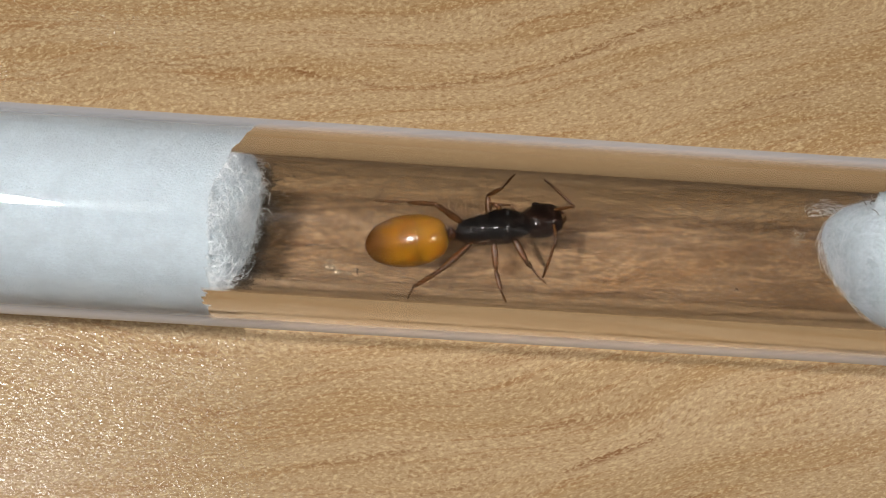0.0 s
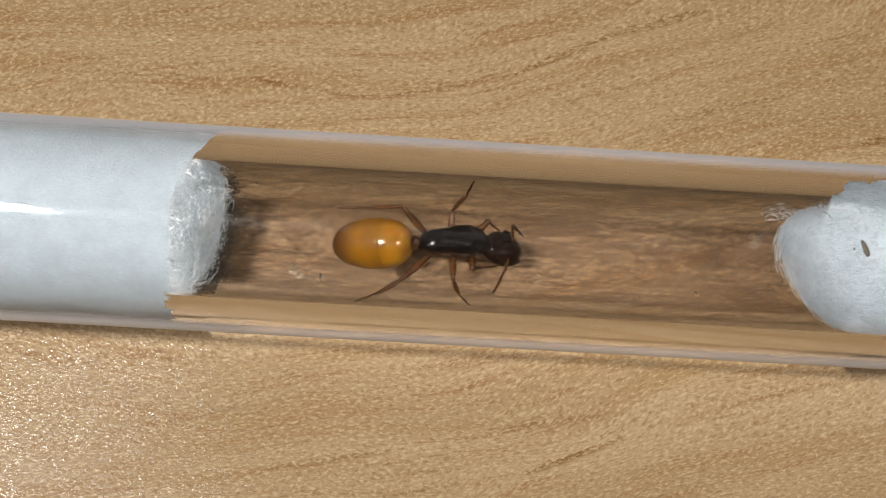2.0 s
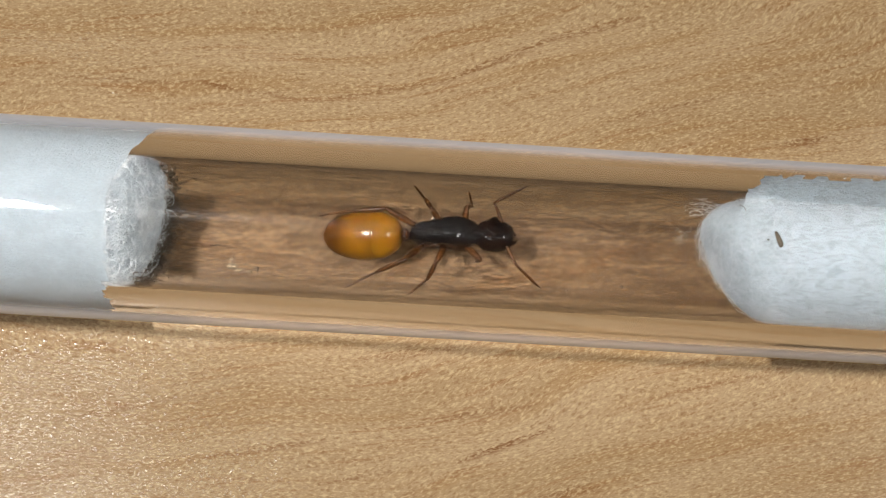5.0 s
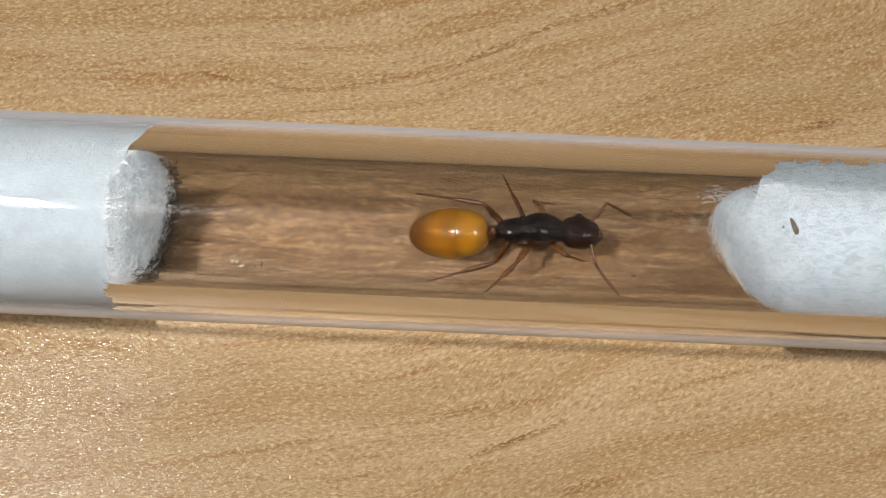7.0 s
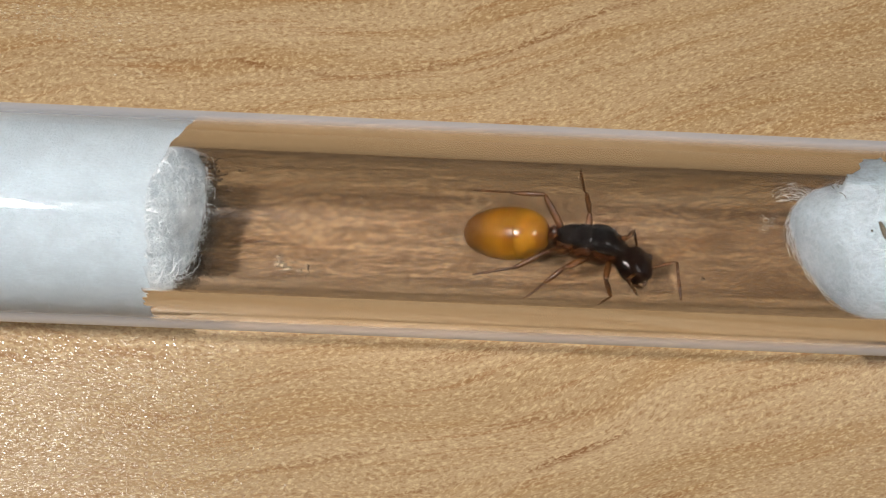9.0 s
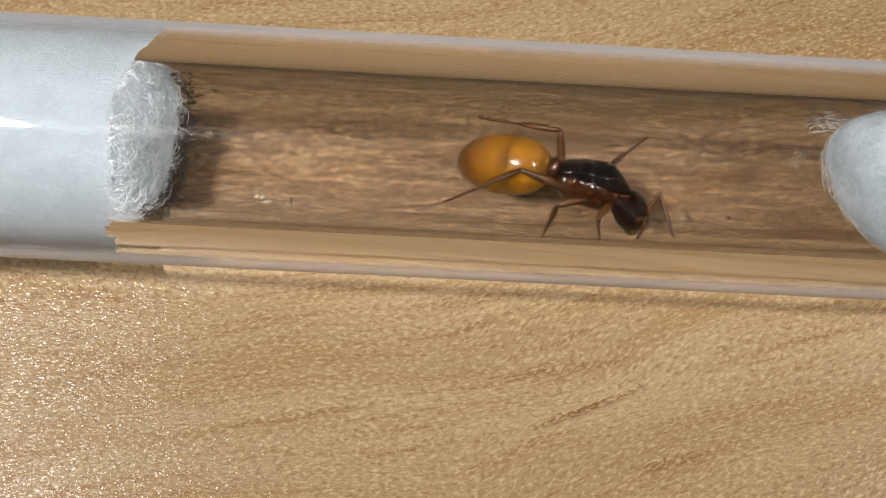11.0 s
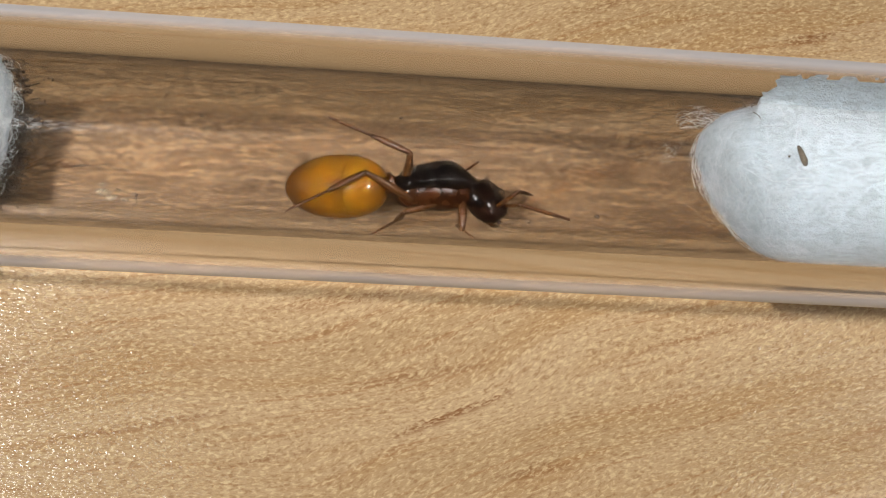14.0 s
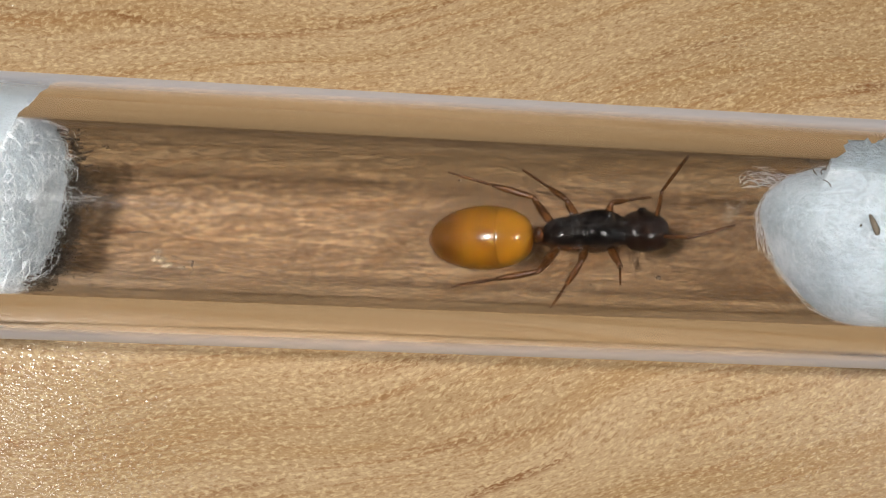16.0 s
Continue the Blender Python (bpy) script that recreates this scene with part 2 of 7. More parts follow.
BROWN = shell_material("brown_leg_cuticle", (0.042, 0.015, 0.004), (0.10, 0.038, 0.010), 0.3, 0.15)
RUST = shell_material("rusty_side_cuticle", (0.022, 0.007, 0.002), (0.062, 0.019, 0.005), 0.2, 0.15)
AMBER = amber_material("honey_amber_cuticle", (0.29, 0.128, 0.008), (0.19, 0.074, 0.005))


# ---- building helpers ----
def mesh_from(name, bm, material, smooth=True):
    data = bpy.data.meshes.new(name)
    bm.to_mesh(data)
    bm.free()
    data.materials.append(material)
    if smooth:
        for poly in data.polygons:
            poly.use_smooth = True
    return data


def part(name, bm, material, parent, label="", smooth=True):
    ob = new(name, mesh_from(name, bm, material, smooth))
    ob.parent = parent
    if label:
        ob["label"] = label
    return ob


def loft(rings, sides=24, bm=None, cap=True):
    """A body along x through rings of (x, half width, half height, z centre[, y centre])."""
    bm = bm or bmesh.new()
    loops = []
    for ring in rings:
        x, hw, hh, zc = ring[:4]
        yc = ring[4] if len(ring) > 4 else 0.0
        loops.append([bm.verts.new((x * MM, (yc + hw * math.cos(a)) * MM, (zc + hh * math.sin(a)) * MM))
                      for a in (2 * math.pi * k / sides for k in range(sides))])
    for a, b in zip(loops, loops[1:]):
        for k in range(sides):
            j = (k + 1) % sides
            bm.faces.new((a[k], a[j], b[j], b[k]))
    if cap:
        bm.faces.new(list(reversed(loops[0])))
        bm.faces.new(loops[-1])
    bmesh.ops.recalc_face_normals(bm, faces=bm.faces)
    return bm


def ovoid(x0, x1, hw, hh, zc=0.0, power=1.0, bias=0.0, count=18):
    """Rings of an egg from x0 to x1; bias shifts the widest place towards x1."""
    rows = []
    for k in range(count):
        u = -math.cos(math.pi * (k + 0.35) / (count - 0.3))
        w = max(1e-3, 1 - u * u) ** (0.5 * power) * (1 + bias * u)
        rows.append((x0 + (x1 - x0) * (u + 1) / 2, hw * w, hh * w, zc))
    return rows


def strand(bm, points, radii, sides=5):
    """A thin round thread through points (in mm)."""
    loops = []
    pts = [Vector(p) for p in points]
    for k, p in enumerate(pts):
        way = (pts[min(k + 1, len(pts) - 1)] - pts[max(k - 1, 0)]).normalized()
        side = way.orthogonal().normalized()
        other = way.cross(side)
        r = radii[k] if isinstance(radii, (list, tuple)) else radii
        loops.append([bm.verts.new((p + (side * math.cos(a) + other * math.sin(a)) * r) * MM)
                      for a in (2 * math.pi * j / sides for j in range(sides))])
    for a, b in zip(loops, loops[1:]):
        for k in range(sides):
            j = (k + 1) % sides
            bm.faces.new((a[k], a[j], b[j], b[k]))
    bm.faces.new(list(reversed(loops[0])))
    bm.faces.new(loops[-1])


def box(bm, lo, hi):
    """An upright box between two corners, in metres."""
    vs = [bm.verts.new((x, y, z)) for x in (lo[0], hi[0]) for y in (lo[1], hi[1]) for z in (lo[2], hi[2])]
    for quad in ((0, 1, 3, 2), (4, 6, 7, 5), (0, 4, 5, 1), (2, 3, 7, 6), (0, 2, 6, 4), (1, 5, 7, 3)):
        bm.faces.new([vs[k] for k in quad])
    bmesh.ops.recalc_face_normals(bm, faces=bm.faces)
    return bm


# ---- room and table ----
def room():
    def slab(name, lo, hi, material, label):
        tagged(new(name, mesh_from(name, box(bmesh.new(), lo, hi), material, False)), label, name.split("_")[0], kind="structure")
    slab("floor", (-2.1, -1.9, -0.80), (2.1, 1.9, -0.75), FLOOR, "plain grey vinyl floor under the table")
    slab("ceiling", (-2.1, -1.9, 1.72), (2.1, 1.9, 1.78), CEILING, "plain white ceiling above the table")
    slab("wall_north", (-2.1, 1.9, -0.80), (2.1, 2.0, 1.78), WALL, "plain pale painted wall of the room")
    slab("wall_south", (-2.1, -2.0, -0.80), (2.1, -1.9, 1.78), WALL, "plain pale painted wall of the room")
    slab("wall_east", (2.1, -2.0, -0.80), (2.2, 2.0, 1.78), WALL, "plain pale painted wall of the room")
    slab("wall_west", (-2.2, -2.0, -0.80), (-2.1, 2.0, 1.78), WALL, "plain pale painted wall of the room")


def table():
    top = tagged(new("wooden_table"), "pale maple wooden table with a fine flecked grain", "table")
    bm = box(bmesh.new(), (-0.6, -0.35, -0.028), (0.6, 0.35, 0.0))
    bmesh.ops.bevel(bm, geom=bm.edges[:], offset=0.003, segments=2, affect="EDGES")
    ob = part("tabletop", bm, WOOD, top, smooth=False)
    for sx in (-1, 1):
        for sy in (-1, 1):
            cx, cy = sx * 0.54, sy * 0.29
            part("leg", box(bmesh.new(), (cx - 0.025, cy - 0.025, -0.75), (cx + 0.025, cy + 0.025, -0.028)), WOOD, top, smooth=False)
    return ob


# ---- tube and cotton ----
R_OUT, R_IN, AXIS_Z = 8.0, 5.35, 8.0


def test_tube():
    """A thick clear tube, round-bottomed at one end and open at the other, lying on the table along x."""
    outer = [(-82 + R_OUT * (1 - math.cos(a)), R_OUT * math.sin(a)) for a in (math.pi / 2 * k / 12 for k in range(13))]
    outer += [(x, R_OUT) for x in range(-70, 70, 4)] + [(69.6, R_OUT), (70.0, R_OUT - 0.4)]
    inner = [(70.0, R_IN + 0.4), (69.6, R_IN)] + [(x, R_IN) for x in range(66, -74, -4)]
    inner += [(-74 - R_IN * math.sin(a), R_IN * math.cos(a)) for a in (math.pi / 2 * k / 12 for k in range(1, 13))]
    bm = bmesh.new()
    sides = 192
    loops = []
    for x, r in outer + inner:
        if r < 1e-6:
            loops.append([bm.verts.new((x * MM, 0, AXIS_Z * MM))])
        else:
            loops.append([bm.verts.new((x * MM, r * math.cos(a) * MM, (AXIS_Z + r * math.sin(a)) * MM))
                          for a in (2 * math.pi * k / sides for k in range(sides))])
    tube = tagged(new("test_tube"), "clear thick-walled test tube lying on the wooden table", "tube")
    # the wall in three strips: top, one flank, and the strip that rests on the table
    wide, narrow = sides // 2 + round(sides * 36 / 360), sides // 2 + round(sides * 22 / 360)

    def rim(x):
        """Where the flank ends: further down beside the cotton."""
        return narrow if -17 < x < 33 else wide

    halves = (("upper_shell", lambda k, x: k < sides // 2), ("flank_shell", lambda k, x: sides // 2 <= k < rim(x)),
              ("base_shell", lambda k, x: k >= rim(x)))
    for name, keep in halves:
        half = bmesh.new()
        rows = [[half.verts.new(v.co) for v in loop] for loop in loops]
        for a, b in zip(rows, rows[1:]):
            for k in range(sides):
                j = (k + 1) % sides
                if not keep(k, (a[0].co.x + b[0].co.x) * 500):
                    continue
                if len(a) == 1:
                    half.faces.new((a[0], b[j], b[k]))
                elif len(b) == 1:
                    half.faces.new((a[k], a[j], b[0]))
                else:
                    half.faces.new((a[k], a[j], b[j], b[k]))
        bmesh.ops.delete(half, geom=[v for v in half.verts if not v.link_faces], context="VERTS")
        if half.faces and (half.faces[:][len(half.faces) // 4].normal.length >= 0):
            half.normal_update()
            probe = next(f for f in half.faces if (Vector((0, f.calc_center_median().y, f.calc_center_median().z - AXIS_Z * MM))).length > 7.9 * MM)
            c = probe.calc_center_median()
            if probe.normal.dot(Vector((0, c.y, c.z - AXIS_Z * MM))) < 0:
                bmesh.ops.reverse_faces(half, faces=half.faces[:])
        ob = part(name, half, ACRYLIC, tube, "clear acrylic strip of the wall")
        # round normals, so that the seam between the halves does not show
        normals = []
        for v in ob.data.vertices:
            n = Vector((0, v.co.y, v.co.z - AXIS_Z * MM))
            far = n.length
            if abs(v.co.x) < 68 * MM and far > 1e-5:
                n = n.normalized() * (1 if far > 7.3 * MM else -1)
            else:
                n = v.normal.copy()
            normals.append(n)
        ob.data.normals_split_custom_set_from_vertices(normals)
        ob.visible_shadow = name == "flank_shell"
    bm.free()
    # added film: its dark colour stands in for the shade under the tube
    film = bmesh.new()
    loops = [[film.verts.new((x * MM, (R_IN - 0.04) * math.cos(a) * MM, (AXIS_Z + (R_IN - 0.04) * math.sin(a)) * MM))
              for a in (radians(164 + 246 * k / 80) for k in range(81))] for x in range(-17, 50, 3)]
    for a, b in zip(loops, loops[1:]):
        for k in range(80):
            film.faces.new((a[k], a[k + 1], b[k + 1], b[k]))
    part("shade_film", film, FILM, tube, "streaky residue film lining the floor of the bore, darkened to stand in for the tube's shade")
    return tube


def plug_shape(x, r, a, end, way, slant, wet, seed, lean):
    """A point of a plug's surface, in mm: packed against the bore, looser and lumpy towards its free end."""
    y, z = r * math.cos(a), r * math.sin(a)
    q = Vector((x * 0.5, y * 0.5, z * 0.5 + seed))
    lumps = noise.noise(q) * 0.5 + noise.noise(q * 2.6) * 0.3 + noise.noise(q * 6.0) * 0.2 + noise.noise(q * 13.0) * 0.2
    free = max(0.0, min(1.0, 1 + way * (x - end) / 4.0))
    fill = r / R_IN
    rr = r * (1 - 0.03 * free * free + 0.035 * lumps * free)
    # soaked wool lies flat on the plastic, dry wool stays just clear of it
    ragged = 0.5 * lumps + 0.5 * noise.noise(q * 2.2) + 0.5 * noise.noise(q * 7.0)
    if wet and fill > 0.9 and way * (end - x) > 0.3 + 5 * max(0.0, -math.cos(a) - 0.6) + ragged - 2.0 * min(0.0, math.sin(a) + 0.2):
        rr = R_IN + 0.015
    elif not wet and fill > 0.78 + 0.14 * noise.noise(q * 3.0) and math.cos(a) > 0.5 and math.sin(a) > 0.98 - 0.46 * min(1.0, max(0.0, (abs(x - end) - 1.2) / 2.6)) + 0.10 * noise.noise(q * 2.5) + 0.08 * noise.noise(Vector((q.x * 3, q.y * 14, q.z * 14))):
        rr = R_IN + 0.015
    else:
        rr = min(rr, R_IN - 0.015)
    xx = x + lumps * 0.55 * free + way * slant * (y / R_IN + (0.35 * (y / R_IN) ** 2 if way < 0 else 0.0)) * free - 2 * way * lean * max(0.0, (z + math.sqrt(max(0.0, R_IN * R_IN - y * y))) / R_IN / 2) ** 2.2 * max(0.0, min(1.0, 1 + way * (x - end) / 9.0))
    return Vector((xx, rr * math.cos(a), AXIS_Z + rr * math.sin(a)))


def cotton_plug(x0, x1, tip, slant, wet, label, seed, lean, material):
    """A plug of cotton wool that fills the bore; tip: the profile of its free end, from rim to middle."""
    bm = bmesh.new()
    sides = 120
    way = 1 if x1 > x0 else -1
    n = int(abs(x1 - x0) / 0.3)
    prof = [(x0, 0.3), (x0, R_IN * 0.5), (x0, R_IN * 0.96)]
    prof += [(x0 + (x1 - x0) * k / n, R_IN * 0.998) for k in range(1, n + 1)]
    fine = []
    for (a0, b0), (a1, b1) in zip([(0, 0.99)] + tip, tip):
        fine += [(x1 + way * (a0 + (a1 - a0) * k / 3), R_IN * (b0 + (b1 - b0) * k / 3)) for k in (1, 2, 3)]
    prof += fine
    end = x1 + way * tip[-1][0]
    loops = [[bm.verts.new(plug_shape(x, r, 2 * math.pi * k / sides, end, way, slant, wet, seed, lean) * MM) for k in range(sides)] for x, r in prof]
    for a, b in zip(loops, loops[1:]):
        for k in range(sides):
            bm.faces.new((a[k], a[(k + 1) % sides], b[(k + 1) % sides], b[k]))
    bm.faces.new(loops[-1])
    bm.faces.new(list(reversed(loops[0])))
    bmesh.ops.recalc_face_normals(bm, faces=bm.faces)
    plug = tagged(new("cotton_plug"), label, "cotton")
    part("wool", bm, material, plug)
    return plug, prof, (end, way, slant, wet, seed, lean)


def wool_fibres(plug, prof, shape, count, reach, thick, material, name, seed, label, lift=(0.02, 0.22), start=0, arc=(0, 360), stop=None):
    """Loose hairs that lie on the plug's free end or stand a little off it."""
    rng = random.Random(seed)
    bm = bmesh.new()
    spots = prof[start:stop]
    for _ in range(count):
        k = rng.randrange(len(spots))
        a = radians(rng.uniform(*arc))
        x, r = spots[k]
        heading = rng.uniform(0, 2 * math.pi)
        bend = rng.uniform(-1.2, 1.2)
        steps, long = 7, rng.uniform(0.4, 1.0) * reach
        base = plug_shape(x, r, a, *shape)
        up0 = Vector((shape[1] * (0.25 + 1.2 * (1 - r / R_IN)), math.cos(a) * r / R_IN, math.sin(a) * r / R_IN)).normalized()
        e1 = up0.orthogonal().normalized()
        e2 = up0.cross(e1)
        high = rng.uniform(*lift)
        pts, p = [], base.copy()
        for i in range(steps):
            u = i / (steps - 1)
            ang = heading + bend * (u - 0.5) * 2
            p = p + (e1 * math.cos(ang) + e2 * math.sin(ang)) * long / steps
            w = p + up0 * (high * math.sin(math.pi * (0.15 + 0.85 * u)) - (u * long) ** 2 / 9.0)
            off = Vector((0, w.y, w.z - AXIS_Z))
            if off.length > R_IN - 0.05:
                off *= (R_IN - 0.05) / off.length
            pts.append((w.x, off.y, off.z + AXIS_Z))
        strand(bm, pts, thick * rng.uniform(0.6, 1.2), 3)
    ob = part(name, bm, material, plug, label)
    tagged(ob, kind="stuff")
    return ob


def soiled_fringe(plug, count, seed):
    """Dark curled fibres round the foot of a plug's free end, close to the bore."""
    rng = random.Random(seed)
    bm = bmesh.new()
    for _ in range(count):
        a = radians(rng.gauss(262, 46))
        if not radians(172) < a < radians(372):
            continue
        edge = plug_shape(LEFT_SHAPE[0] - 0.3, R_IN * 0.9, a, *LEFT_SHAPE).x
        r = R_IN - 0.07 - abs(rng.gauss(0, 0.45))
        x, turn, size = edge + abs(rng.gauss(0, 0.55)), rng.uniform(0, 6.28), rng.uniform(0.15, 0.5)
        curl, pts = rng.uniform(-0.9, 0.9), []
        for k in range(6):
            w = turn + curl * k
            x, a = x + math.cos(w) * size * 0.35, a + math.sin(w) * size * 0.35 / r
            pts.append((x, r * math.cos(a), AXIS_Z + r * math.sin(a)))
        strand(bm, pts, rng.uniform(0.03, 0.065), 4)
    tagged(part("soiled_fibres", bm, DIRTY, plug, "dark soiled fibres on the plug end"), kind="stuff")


room()
TABLE_TOP = table()
TUBE = test_tube()
LEFT, LEFT_PROF, LEFT_SHAPE = cotton_plug(-60.0, -17.2, [(0.35, 0.985), (0.65, 0.95), (0.9, 0.88), (1.1, 0.77), (1.25, 0.6), (1.33, 0.38), (1.35, 0.16), (1.37, 0.03)], 0.8, True,
                                          "white packed cotton wool plug with a frayed soiled end", 3, 1.15, COTTON)
wool_fibres(LEFT, LEFT_PROF, LEFT_SHAPE, 3600, 1.2, 0.0075, FIBRE, "loose_fibres", 5, "fine loose white fibres", (0.02, 0.32), len(LEFT_PROF) - 40)
wool_fibres(LEFT, LEFT_PROF, LEFT_SHAPE, 1900, 1.5, 0.02, PALE_FIBRE, "matted_fibres", 15, "coarse matted white fibres", (0.03, 0.45), len(LEFT_PROF) - 30)
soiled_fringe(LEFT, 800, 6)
RIGHT, RIGHT_PROF, RIGHT_SHAPE = cotton_plug(66.0, 34.45, [(0.9, 0.985), (1.8, 0.95), (2.8, 0.88), (3.7, 0.78), (4.5, 0.64), (5.0, 0.48), (5.3, 0.3), (5.42, 0.15), (5.45, 0.03)], 2.2, False,
                                             "white cotton wool plug with a smooth rounded end", 8, 0.0, DRY_COTTON)
wool_fibres(RIGHT, RIGHT_PROF, RIGHT_SHAPE, 3600, 2.6, 0.008, FIBRE, "loose_fibres", 9, "fine swirled white fibres", (0.02, 0.16), len(RIGHT_PROF) - 60)


# ---- small litter in and on the tube ----
def bore_point(x, y, up=0.03):
    """A place on the floor of the bore, in mm."""
    r = R_IN - up
    return Vector((x, y, AXIS_Z - math.sqrt(r * r - y * y)))


def droplet(x, y, size, rng):
    """A flat dried drop on the bore's floor."""
    bm = bmesh.new()
    loops = []
    for ring, rise in ((1.0, 0.0), (0.85, 0.16), (0.5, 0.26), (0.1, 0.3)):
        loop = []
        for k in range(16):
            a = 2 * math.pi * k / 16
            w = size * ring * (1 + 0.25 * noise.noise(Vector((math.cos(a) * 1.3 + x, math.sin(a) * 1.3 + y, 2))))
            p = bore_point(x + w * math.cos(a), y + w * 0.7 * math.sin(a), 0.02 + rise)
            loop.append(bm.verts.new(p * MM))
        loops.append(loop)
    for a, b in zip(loops, loops[1:]):
        for k in range(16):
            bm.faces.new((a[k], a[(k + 1) % 16], b[(k + 1) % 16], b[k]))
    bm.faces.new(loops[-1])
    bmesh.ops.recalc_face_normals(bm, faces=bm.faces)
    ob = new("dried_drop", mesh_from("dried_drop", bm, RESIDUE))
    return tagged(ob, "small clear dried drop on the tube floor", "residue", group="drops on the tube floor")


def crumb(name, places, material, label, thick):
    """A thin crooked scrap through places on the bore's floor."""
    bm = bmesh.new()
    strand(bm, [bore_point(x, y, thick + 0.02) for x, y in places], [thick * (0.6 + 0.4 * math.sin(1.3 * k + 1)) for k in range(len(places))], 6)
    return tagged(new(name, mesh_from(name, bm, material)), label, "debris")


def litter():
    rng = random.Random(12)
    for x, y, size in ((-9.9, -2.2, 0.5), (-9.3, -2.7, 0.42), (-10.0, -1.6, 0.3), (-8.4, -2.8, 0.26), (-7.9, -2.3, 0.2)):
        droplet(x, y, size, rng)
    crumb("hair_scrap", [(-7.7, -2.3), (-7.75, -2.7), (-7.6, -3.0), (-7.85, -3.35), (-7.8, -3.7)], DIRTY, "dark curled scrap on the tube floor", 0.085)
    crumb("hair_scrap", [(-9.1, -1.9), (-8.8, -2.0), (-8.6, -2.2), (-8.2, -2.25)], DIRTY, "dark short scrap on the tube floor", 0.06)
    crumb("grit_speck", [(22.4, -2.0), (22.55, -2.1), (22.65, -2.25)], DIRTY, "dark brown speck on the tube floor", 0.19)
    crumb("grit_speck", [(17.8, -2.9), (17.95, -2.95)], DIRTY, "dark brown speck on the tube floor", 0.14)
    crumb("grit_speck", [(-4.0, 3.6), (-3.8, 3.65)], DIRTY, "dark brown speck on the tube floor", 0.1)
    crumb("grit_speck", [(9.0, 4.2), (9.2, 4.15)], DIRTY, "dark brown speck on the tube floor", 0.1)
    crumb("scratch_mark", [(-12.0, -0.3), (-11.3, -0.15), (-10.6, -0.2), (-9.9, 0.0)], DIRTY, "brown smear on the tube floor", 0.09)
    # the flake on the right-hand wool
    bm = bmesh.new()
    at = plug_shape(32.9, R_IN * 0.99, radians(94), *RIGHT_SHAPE)
    strand(bm, [at + Vector(v) for v in ((-0.25, 0.6, 0.05), (-0.12, 0.3, 0.14), (0.0, 0.0, 0.16), (0.12, -0.25, 0.15), (0.2, -0.45, 0.05))], [0.09, 0.17, 0.2, 0.22, 0.12], 7)
    tagged(new("husk_flake", mesh_from("husk_flake", bm, HUSK)), "small grey-brown husk flake on the cotton wool", "debris")
    bm = bmesh.new()
    at = plug_shape(32.0, R_IN * 0.99, radians(94), *RIGHT_SHAPE)
    strand(bm, [at + Vector((0, 0, 0.02)), at + Vector((0.12, 0.02, 0.05))], [0.08, 0.06], 6)
    tagged(new("grit_speck", mesh_from("grit_speck", bm, DIRTY)), "tiny dark speck on the cotton wool", "debris")

    # a wisp of lint on the floor of the bore
    bm = bmesh.new()
    for _ in range(20):
        x, y, a = 27.5 + rng.gauss(0, 0.22), 2.9 + rng.gauss(0, 0.32), rng.uniform(0, 6.28)
        strand(bm, [bore_point(x + math.cos(a + 0.5 * k) * 0.12 * k, y + math.sin(a + 0.5 * k) * 0.12 * k, 0.06 + 0.04 * k) for k in range(5)], 0.006, 3)
    tagged(new("lint_wisp", mesh_from("lint_wisp", bm, FIBRE)), "wisp of white lint on the tube floor", "lint")
    # a curl of stray threads by the rim of the right-hand wool
    bm = bmesh.new()
    for _ in range(45):
        c = Vector((28.7 + rng.uniform(-0.8, 1.6), 5.2 + rng.uniform(-0.5, 0.6), 6.0 + rng.uniform(-1.2, 2.2)))
        turn, size = rng.uniform(0, 6.28), rng.uniform(0.3, 0.8)
        pts = []
        for k in range(8):
            a = turn + k * 0.55
            p = c + Vector((math.cos(a) * size, math.sin(a) * size * 0.7, math.sin(a * 1.7) * 0.3))
            off = Vector((0, p.y, p.z - AXIS_Z))
            off *= min(1, (R_IN - 0.06) / off.length)
            pts.append((p.x, off.y, off.z + AXIS_Z))
        strand(bm, pts, 0.014, 3)
    tagged(part("stray_threads", bm, FIBRE, RIGHT, "curled stray threads"), kind="stuff")

    # dark curled scraps caught where the right-hand wool meets the bore
    for cx, turn_at, spread, many in ((36.3, 168, 7, 12), (29.9, 52, 8, 14)):
        bm = bmesh.new()
        for _ in range(many):
            x, a, w, bend = cx + rng.gauss(0, 0.45), radians(turn_at + rng.gauss(0, spread)), rng.uniform(0, 6.28), rng.uniform(-0.8, 0.8)
            pts = []
            for k in range(6):
                x, a, w = x + 0.13 * math.cos(w), a + 0.13 * math.sin(w) / R_IN, w + bend
                pts.append((x, (R_IN - 0.07) * math.cos(a), AXIS_Z + (R_IN - 0.07) * math.sin(a)))
            strand(bm, pts, rng.uniform(0.02, 0.045), 4)
        tagged(new("soiled_wisp", mesh_from("soiled_wisp", bm, DIRTY)), "dark curled scrap of soiled fibres beside the cotton wool", "debris")

    # the rim of a flat water bubble pressed between soaked wool and plastic
    bm = bmesh.new()
    pts = []
    for k in range(49):
        a = 2 * math.pi * k / 48
        y = -1.2 + 3.9 * math.sin(a)
        pts.append((-38.6 + 4.9 * math.cos(a), y, AXIS_Z + math.sqrt((R_IN + 0.08) ** 2 - y * y)))
    strand(bm, pts, 0.05, 6)
    tagged(new("bubble_rim", mesh_from("bubble_rim", bm, RESIDUE)), "clear rim of a flat water bubble on the soaked cotton", "bubble")


